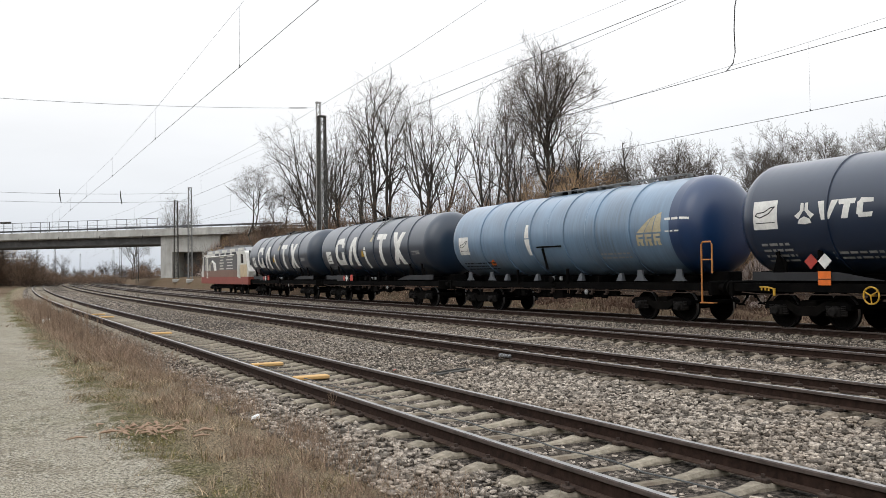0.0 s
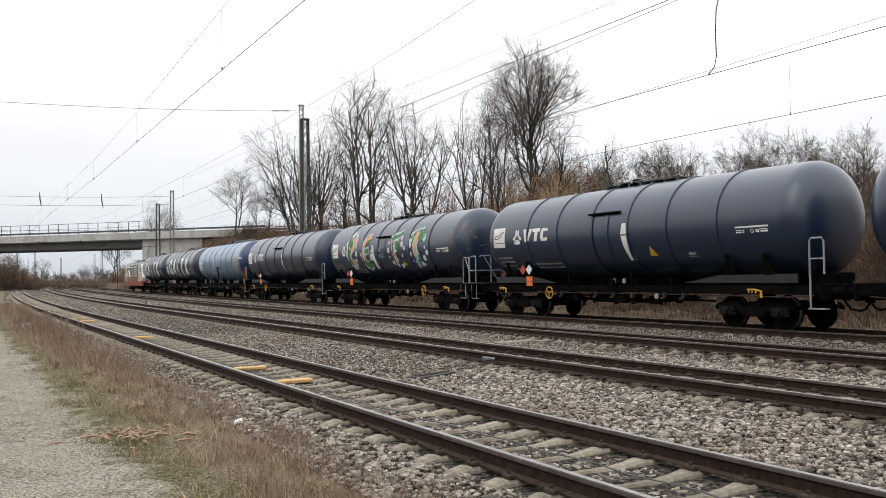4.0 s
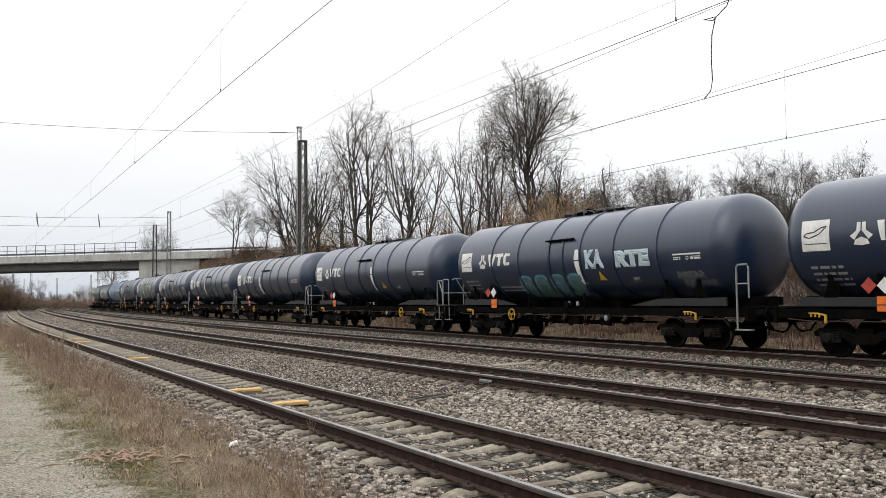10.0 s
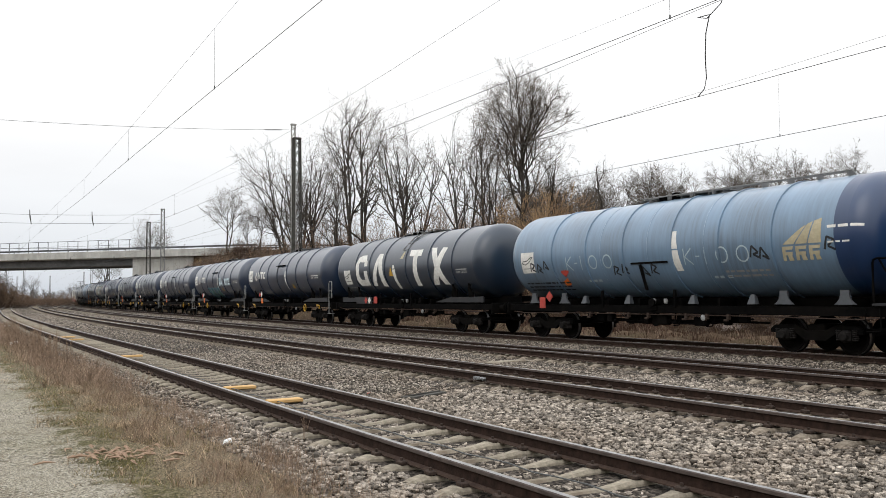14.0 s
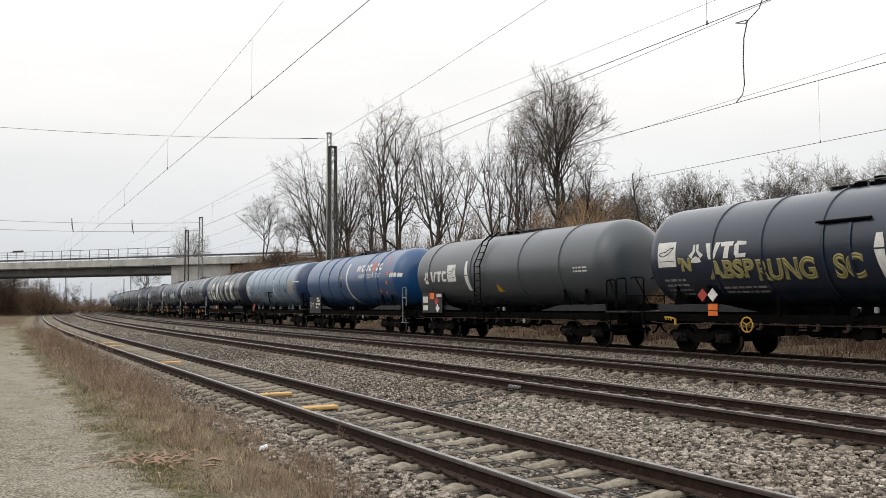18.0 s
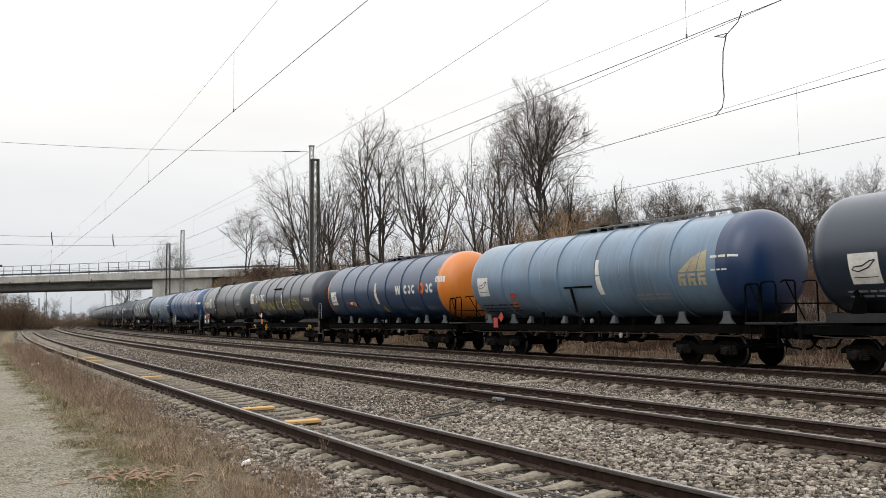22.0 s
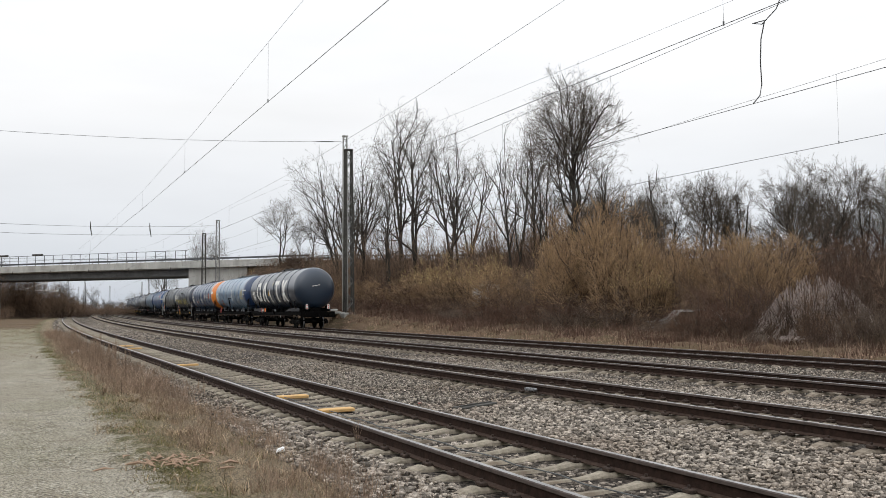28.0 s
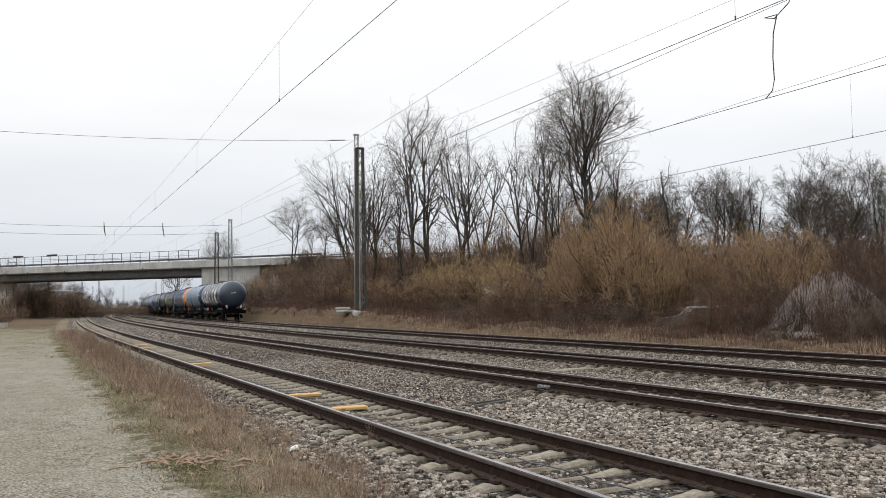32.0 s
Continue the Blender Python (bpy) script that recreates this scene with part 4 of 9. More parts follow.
# ======== plants ========
def tubes(paths, radii, sides=3):
    """Thin tapered tubes along many paths (n, k, 3) with radii (n, k)."""
    n, k, _ = paths.shape
    d = np.empty_like(paths)
    d[:, 1:-1] = paths[:, 2:] - paths[:, :-2]
    d[:, 0], d[:, -1] = paths[:, 1] - paths[:, 0], paths[:, -1] - paths[:, -2]
    d /= np.linalg.norm(d, axis=2, keepdims=True) + 1e-9
    ref = np.where(abs(d[..., 2:3]) < 0.9, np.array([0.0, 0, 1]), np.array([1.0, 0, 0]))
    a = np.cross(d, ref)
    a /= np.linalg.norm(a, axis=2, keepdims=True) + 1e-9
    b = np.cross(d, a)
    w = np.arange(sides) * 2 * math.pi / sides
    v = paths[:, :, None] + radii[:, :, None, None] * (a[:, :, None] * np.cos(w)[:, None] + b[:, :, None] * np.sin(w)[:, None])
    idx = np.arange(n * k * sides).reshape(n, k, sides)
    nxt = np.roll(idx, -1, axis=2)
    f = np.stack([idx[:, :-1], nxt[:, :-1], nxt[:, 1:], idx[:, 1:]], -1).reshape(-1, 4)
    return v.reshape(-1, 3), f


def grow(rng, starts, dirs, lengths, r0, r1, k, wander, lift):
    """Paths that wander from their starts and bend upward."""
    n = len(starts)
    p = np.empty((n, k, 3))
    p[:, 0] = starts
    d = dirs / np.linalg.norm(dirs, axis=1, keepdims=True)
    for i in range(1, k):
        d = d + rng.normal(0, wander, (n, 3)) + np.array([0, 0, lift])
        d /= np.linalg.norm(d, axis=1, keepdims=True)
        p[:, i] = p[:, i - 1] + d * (lengths / (k - 1))[:, None]
    r = r0[:, None] + (r1 - r0)[:, None] * np.linspace(0, 1, k)[None]
    return p, r


def sprout(rng, p, r, per, t0, t1, spread, length, shrink, fall=1.0, even=False):
    """Starts, ways and radii of shoots along the paths."""
    n, k, _ = p.shape
    t = np.sort(rng.uniform(t0, t1, (n, per)), axis=1) * (k - 1)
    i = np.clip(t.astype(int), 0, k - 2)
    fr = (t - i)[..., None]
    row = np.arange(n)[:, None]
    a, b = p[row, i], p[row, i + 1]
    s = (a + (b - a) * fr).reshape(-1, 3)
    d = (b - a)
    d = d / (np.linalg.norm(d, axis=2, keepdims=True) + 1e-9)
    side = rng.normal(0, 1, (n, per, 3))
    if even:
        w = (np.arange(n * per) * 2.4 + rng.uniform(0, 6.28)).reshape(n, per) + rng.normal(0, 0.25, (n, per))
        side = np.stack([np.cos(w), np.sin(w), np.zeros((n, per))], -1)
        spread = spread * rng.uniform(0.55, 1.15, (n, per, 1))
    side -= (side * d).sum(2, keepdims=True) * d
    side /= np.linalg.norm(side, axis=2, keepdims=True) + 1e-9
    w = (d * np.cos(spread) + side * np.sin(spread)).reshape(-1, 3)
    rr = (r[row, i] * shrink).reshape(-1)
    left = (1.15 - (0.15 if fall < 1 else 0) - fall * t / (k - 1)).reshape(-1)
    return s, w, length * left * rng.uniform(0.6, 1.3, n * per), rr


def join_tubes(name, groups, material):
    vs, fs, off = [], [], 0
    for p, r, sides in groups:
        v, f = tubes(p, r, sides)
        vs.append(v)
        fs.append(f + off)
        off += len(v)
    me = bulk_mesh(name, np.concatenate(vs), np.concatenate(fs))
    me.materials.append(material)
    return me


TREE_LABELS = {"wide": "tall bare broad-crowned tree with dense fine twigs", "slim": "tall slim bare tree with several upright stems",
               "small": "small bare tree with a rounded crown", "thin": "thin leaning bare sapling",
               "far": "bare tree with a fine crown in the distance", "mid": "bare tree with a rounded fine crown beyond the road"}


def reach(start, way, length, line, lift):
    """Lengths cut so that the branches end at a rounded outline (middle, half height, half width)."""
    cz, rz, rx = line
    d = way / np.linalg.norm(way, axis=1, keepdims=True) + np.array([0, 0, lift * 2.6])
    d /= np.linalg.norm(d, axis=1, keepdims=True)
    part_way = np.linspace(0.15, 1.0, 12)
    p = start[:, None] + d[:, None] * (length[:, None] * part_way)[..., None]
    q = (p[..., 0] ** 2 + p[..., 1] ** 2) / rx ** 2 + (np.maximum(p[..., 2] - cz, 0) / rz) ** 2
    ragged = np.random.default_rng(len(start)).uniform(0.55, 1.15, (len(start), 1))
    inside = np.minimum.accumulate(q < ragged, axis=1).sum(1)
    return length * np.where(inside > 0, part_way[np.maximum(inside - 1, 0)], 0.15)


# per kind: stems, spread of the stems, trunk length, outline (middle, half height, half width) and, for each order of branches,
# (number, first place on the parent, angle, length, points, lift)
TREES = {
    "wide": (1, 0.006, 0.72, (0.50, 0.50, 0.29), ((18, 0.42, 0.60, 0.46, 9, 0.022), (7, 0.22, 0.60, 0.24, 6, 0.025), (6, 0.2, 0.72, 0.12, 4, 0.02), (4, 0.25, 0.8, 0.05, 3, 0.02), (2, 0.3, 0.8, 0.028, 2, 0.0))),
    "slim": (2, 0.075, 0.76, (0.60, 0.42, 0.22), ((9, 0.30, 0.58, 0.36, 7, 0.045), (5, 0.22, 0.75, 0.17, 5, 0.025), (4, 0.2, 0.85, 0.075, 3, 0.02), (2, 0.25, 0.85, 0.036, 2, 0.0))),
    "small": (2, 0.07, 0.50, (0.50, 0.50, 0.32), ((9, 0.30, 0.75, 0.48, 6, 0.05), (6, 0.25, 0.6, 0.25, 4, 0.03), (5, 0.2, 0.65, 0.13, 3, 0.0), (4, 0.25, 0.65, 0.06, 2, 0.0))),
    "far": (1, 0.05, 0.55, (0.55, 0.46, 0.32), ((8, 0.3, 0.6, 0.42, 4, 0.08), (7, 0.2, 0.6, 0.24, 3, 0.05), (6, 0.15, 0.65, 0.13, 2, 0.0))),
    "thin": (1, 0.02, 0.74, (0.6, 0.42, 0.16), ((9, 0.35, 0.5, 0.18, 5, 0.08), (5, 0.2, 0.6, 0.09, 3, 0.03), (4, 0.2, 0.6, 0.05, 2, 0.0))),
}


def tree_proto(kind, seed, drop=0, least_r=0.0):
    """A leafless tree about one metre high, to be scaled. drop: orders of twigs left out."""
    rng = np.random.default_rng(seed)
    n0, sp, trunk_l, line, orders = TREES[kind]
    st = np.zeros((n0, 3))
    st[:, :2] = rng.normal(0, sp * 0.25, (n0, 2))
    w = rng.uniform(0, 6.28) + np.arange(n0) * 2 * math.pi / n0
    di = np.stack([np.cos(w) * sp * 2.2, np.sin(w) * sp * 2.2, np.ones(n0)], -1) + rng.normal(0, sp * 0.6, (n0, 3))
    r_foot = 0.0165 if kind == "wide" else 0.0102
    p, r = grow(rng, st, di, np.full(n0, trunk_l) * rng.uniform(0.82, 1.08, n0), np.full(n0, r_foot), np.full(n0, r_foot * (0.22 if kind == "wide" else 0.2)), 10, 0.015 if kind == "wide" else 0.075, 0.03)
    trunk = (p, r, 8)
    limbs, twigs = [], []
    kept = orders[:len(orders) - drop]
    for i, (per, t0, angle, length, k, lift) in enumerate(kept):
        s = sprout(rng, p, r, per, t0, 1.0, angle, length, 0.68, 0.35, i == 0)
        n = len(s[0])
        least = 0.0012 if kind == "far" else 0.0004 if kind == "small" else 0.00032 if not drop else 0.0007
        least = max(least, least_r)
        ra = np.clip(s[3], least, (0.0058 if kind == "wide" else 0.0066) * 0.55 ** i)
        p, r = grow(rng, s[0], s[1], reach(s[0], s[1], s[2], line, lift), ra, np.maximum(ra * 0.3, least * 0.8), k, 0.15 if i < 2 else 0.17, lift)
        (limbs if i < 2 else twigs).append((p, r, 5 if i == 0 else 3))
    tree = tagged(new("tree"), TREE_LABELS[kind], "tree", "bare trees")
    part("trunk", join_tubes("trunk", [trunk], M["bark"]), M["bark"], tree)
    tagged(part("branch_work", join_tubes("branch_work", limbs, M["bark"]), M["bark"], tree), kind="stuff")
    tagged(part("twig_mass", join_tubes("twig_mass", twigs, M["twig"]), M["twig"], tree), kind="stuff")
    return tree


def scaled(p, turn, sx, sz, lean=0.0):
    return Matrix.Translation(p) @ Matrix.Rotation(turn, 4, "Z") @ Matrix.Rotation(lean, 4, "Y") @ Matrix.Diagonal((sx, sx, sz, 1))


def place(proto, used, m):
    """Moves the first use of a proto to its place and copies it for the others."""
    if proto.name in used:
        return copy_thing(proto, m @ Matrix.Diagonal((*(1 / c for c in proto.scale), 1)))
    used.add(proto.name)
    proto.matrix_basis = m
    return proto


def ground_at(p):
    d = (X_AX - p.x) ** 2 + (Y_AX - p.y) ** 2
    i = int(d.argmin())
    o = (p.x - X_AX[i]) * math.cos(TH[i]) + (p.y - Y_AX[i]) * math.sin(TH[i])
    return float(ground_z(S_AX[i], o, p.x, p.y))


def build_trees():
    used = set()
    protos = {"wide": [tree_proto("wide", 61)], "slim": [tree_proto("slim", 33), tree_proto("slim", 75), tree_proto("slim", 74), tree_proto("slim", 16), tree_proto("slim", 23)],
              "small": [tree_proto("small", 6), tree_proto("small", 31)], "thin": [tree_proto("thin", 9)], "far": [tree_proto("far", 52), tree_proto("far", 57)],
              "mid": [tree_proto("small", 61, 0, 0.0007), tree_proto("small", 64, 0, 0.0007), tree_proto("small", 63, 0, 0.0007), tree_proto("slim", 66, 0, 0.0007)]}
    count = {k: 0 for k in protos}
    rnd = random.Random(12)

    def plant(kind, x, y, h, w=1.0, lean=0.0, turn=None):
        p = Vector((x, y, 0))
        p.z = ground_at(p) - 0.15
        proto = protos[kind][count[kind] % len(protos[kind])]
        count[kind] += 1
        h = h * 1.04 if kind == "slim" else h
        m = scaled(p, rnd.uniform(0, 6.28) if turn is None else turn, h * w, h, lean)
        place(proto, used, m)["label"] = TREE_LABELS[kind]

    # the row behind the thicket
    plant("wide", 12.2, 72.5, 20.6, 0.97, 0.0, 0.0)
    plant("slim", 7.2, 76, 18.6, 0.72)
    plant("slim", 9.4, 81, 18.9, 0.8)
    plant("slim", 9.8, 74, 14.0, 0.9)
    plant("slim", 15.0, 75, 14.0, 0.9)
    plant("slim", 1.6, 84, 19.6, 0.9)
    plant("slim", 3.0, 88, 20.0, 0.85)
    plant("slim", -1.4, 86, 20.3, 1.05)
    plant("slim", -3.2, 90, 21.0, 1.0)
    plant("slim", -4.4, 84, 14.0, 1.0)
    plant("slim", -7.2, 92, 19.0, 1.0)
    plant("slim", -9.2, 96, 20.0, 0.9)
    plant("slim", -9.8, 97, 19.0, 0.85, -0.26, 0.0)
    plant("thin", 16.4, 63, 13.2, 1.2, 0.12, 0.3)
    plant("thin", 11.0, 73, 14.0, 1.2)
    plant("small", 17.5, 80, 11.5, 1.0)
    # beyond the road to the side away from the bridge
    for x, y, h, w in ((30, 124, 17, 0.9), (35, 128, 18, 0.9), (41, 126, 19, 1.0), (46, 128, 16, 0.95), (52, 124, 19.5, 1.1), (57, 122, 21, 1.1), (63, 120, 19.5, 1.0), (68, 122, 20, 1.0),
                       (26, 132, 17, 1.0), (38, 140, 18, 1.0), (49, 138, 18, 1.0), (60, 134, 20, 1.1), (72, 128, 21, 1.1), (22, 130, 16, 1.0), (66, 138, 23, 1.1), (76, 118, 20, 1.0), (33, 136, 17, 1.0), (44, 134, 18, 1.0), (55, 131, 19, 1.0), (64, 128, 19, 1.0), (70, 134, 20, 1.0), (78, 126, 21, 1.0), (28, 139, 17, 1.0)):
        plant("mid", x, y, h * 0.86, w)
    for i in range(40):
        plant("far", 16 + i * 1.6 + rnd.uniform(-1, 1), 116 + rnd.uniform(-6, 20), rnd.uniform(9.5, 15.0), 1.15)
    # on the bank and beyond the bridge
    for x, y, h, w in ((-26.0, 147.7, 13.0, 1.1), (-23.0, 151, 8.0, 0.9), (-59.9, 232.4, 24.0, 0.9), (-63.5, 240, 20.0, 0.8), (-20.5, 147, 9.6, 0.9), (-17.4, 146, 10.6, 0.9),
                       (-15.0, 152, 11.0, 0.9), (-11.5, 146, 9.5, 0.9), (-78.4, 250, 18.5, 0.9), (-97, 202, 13, 0.9), (-94, 206, 11, 0.9), (-101, 200, 14, 0.9), (-90.5, 210, 10, 0.9), (-104, 206, 14, 0.9), (-99, 210, 13, 0.9), (-92, 202, 11.5, 0.9), (-87, 206, 10, 0.9), (-83, 212, 9, 0.9)):
        plant("small", x, y, h, w)
    for i in range(40):
        y = rnd.uniform(300, 430)
        x = -y * rnd.uniform(0.28, 0.52)
        plant("far", x, y, rnd.uniform(5.5, 11), rnd.uniform(0.9, 1.3))


BUSH_LABELS = {"sallow": "yellow flowering sallow bush with catkins", "under": "brown leafless undergrowth below the trees", "brush": "dense brown leafless thicket bush", "willow": "ochre yellow willow bush with upright shoots and catkins", "red": "reddish brown leafless shrub",
               "pale": "pale dry climbing plant over a shrub"}


def pale_mound(rng):
    """Bleached strands of a dry climber that hang down over a rounded heap of stems."""
    bush = tagged(new("bush"), BUSH_LABELS["pale"], "bush", "bushes beyond the tracks")
    n, k = 820, 6
    knots = rng.uniform(-0.5, 0.5, (230, 2))
    knots = knots[(knots ** 2).sum(1) < 0.235]
    xy = knots[rng.integers(0, len(knots), n)] + rng.normal(0, 0.018, (n, 2))
    roof = np.clip(1.0 - 3.4 * np.abs(xy[:, 0] + 0.04) ** 1.7 - 2.6 * np.abs(xy[:, 1]) ** 2, 0.12, 1) * rng.uniform(0.93, 1.03, n)
    fall = rng.uniform(0.10, 0.60, n) * roof
    h = roof[:, None] - fall[:, None] * np.linspace(0, 1, k) ** 0.9
    out = xy[:, None] * (1 + 0.08 * np.linspace(0, 1, k)[None, :, None]) + np.cumsum(rng.normal(0, 0.008, (n, k, 2)), 1)
    p = np.concatenate([out, h[..., None]], -1)
    r = np.linspace(1.0, 0.5, k)[None] * rng.uniform(0.0012, 0.0030, (n, 1))
    s = sprout(rng, p, r, 3, 0.1, 1.0, 0.6, 0.08, 0.8, 0.3)
    p1, r1 = grow(rng, s[0], s[1] + np.array([0, 0, -0.5]), s[2], np.full(len(s[0]), 0.0012), np.full(len(s[0]), 0.0008), 2, 0.2, -0.1)
    m = 130
    b, q = rng.uniform(0, 2 * math.pi, m), np.sqrt(rng.uniform(0, 1, m))
    p2, r2 = grow(rng, np.stack([0.46 * q * np.cos(b), 0.46 * q * np.sin(b), np.zeros(m)], -1), np.stack([np.cos(b) * 0.2, np.sin(b) * 0.2, np.ones(m)], -1), np.sqrt(1 - 0.6 * q ** 2) * rng.uniform(0.6, 1.1, m), np.full(m, 0.004), np.full(m, 0.0016), 5, 0.12, 0.0)
    s = sprout(rng, p2, r2, 5, 0.2, 1.0, 0.5, 0.18, 0.6, 0.4)
    p3, r3 = grow(rng, s[0], s[1], s[2], np.full(len(s[0]), 0.0018), np.full(len(s[0]), 0.001), 3, 0.15, 0.03)
    tagged(part("stem_mass", join_tubes("stems", [(p2, r2, 3), (p3, r3, 3)], M["stem"]), M["stem"], bush), kind="stuff")
    tagged(part("strand_mass", join_tubes("strands", [(p, r, 3), (p1, r1, 3)], M["pale"]), M["pale"], bush, "pale hanging strands"), kind="stuff")
    return bush


def bush_proto(kind, seed):
    """A leafless bush about one metre high and wide, with a rounded outline."""
    rng = np.random.default_rng(seed)
    if kind == "pale":
        return pale_mound(rng)
    n = {"brush": 20, "willow": 40, "sallow": 30, "red": 20, "under": 18}[kind]
    a, q = rng.uniform(0, 2 * math.pi, n), np.sqrt(rng.uniform(0, 1, n))
    st = np.stack([0.16 * q * np.cos(a), 0.16 * q * np.sin(a), np.zeros(n) - 0.03], -1)
    out = {"sallow": 0.85, "under": 0.85, "brush": 0.85, "willow": 0.72, "red": 0.75}[kind]
    di = np.stack([out * q * np.cos(a), out * q * np.sin(a), np.ones(n)], -1) + rng.normal(0, 0.14, (n, 3))
    line = {"sallow": (0.45, 0.55, 0.50), "under": (0.42, 0.58, 0.52), "brush": (0.42, 0.58, 0.50), "willow": (0.50, 0.52, 0.48), "red": (0.45, 0.55, 0.46)}[kind]
    fall = 0.05
    p, r = grow(rng, st, di, reach(st, di, rng.uniform(0.85, 1.2, n), line, fall * 0.6), np.full(n, 0.0050), np.full(n, 0.0017), 7, 0.13, fall)
    groups = [(p, r, 3)]
    for i, (per, t0, angle, length, k) in enumerate(((6, 0.15, 0.6, 0.34, 3), (5, 0.15, 0.65, 0.19, 2), (2, 0.2, 0.65, 0.11, 2))[:2 if kind == "under" else 3]):
        s = sprout(rng, p, r, per, t0, 1.0, angle, length, 0.6, 0.4)
        ra = np.clip(s[3], 0.0015, 0.0026) * (1.5 if kind == "under" else 1.0)
        lift = 0.08
        p, r = grow(rng, s[0], s[1], reach(s[0], s[1], s[2], line, lift), ra, np.maximum(ra * 0.5, 0.0010), k, 0.15, lift)
        groups.append((p, r, 3))
    bush = tagged(new("bush"), BUSH_LABELS[kind], "bush", "bushes beyond the tracks")
    tagged(part("stem_mass", join_tubes("stems", groups[:2], M["stem"]), M["stem"], bush), kind="stuff")
    tone = M["willow"] if kind == "sallow" else (M["brush"], M["brush_grey"], M["brush_dark"])[seed % 3] if kind in ("under", "brush") else M[kind]
    tagged(part("shoot_mass", join_tubes("shoots", groups[2:], tone), tone, bush), kind="stuff")
    if kind in ("willow", "sallow"):
        many = 1500 if kind == "willow" else 2600
        i = rng.choice(len(p), many)
        c = p[i, 0] + (p[i, 1] - p[i, 0]) * rng.uniform(0, 1, (many, 1))
        c = c[c[:, 2] > 0.45]
        v0, f0 = solid_template(0)
        v = v0[None] * np.array([0.0018, 0.0018, 0.0042]) * rng.uniform(0.7, 1.5, (len(c), 1, 1)) * (1.0 if kind == "willow" else 1.35) + c[:, None]
        f = (f0[None] + (np.arange(len(c)) * 6)[:, None, None]).reshape(-1, 3)
        me = bulk_mesh("catkins", v.reshape(-1, 3), f)
        tagged(part("catkin_mass", me, M["catkin" if kind == "willow" else "sallow_catkin"], bush, "small ochre catkins"), kind="stuff")
    return bush


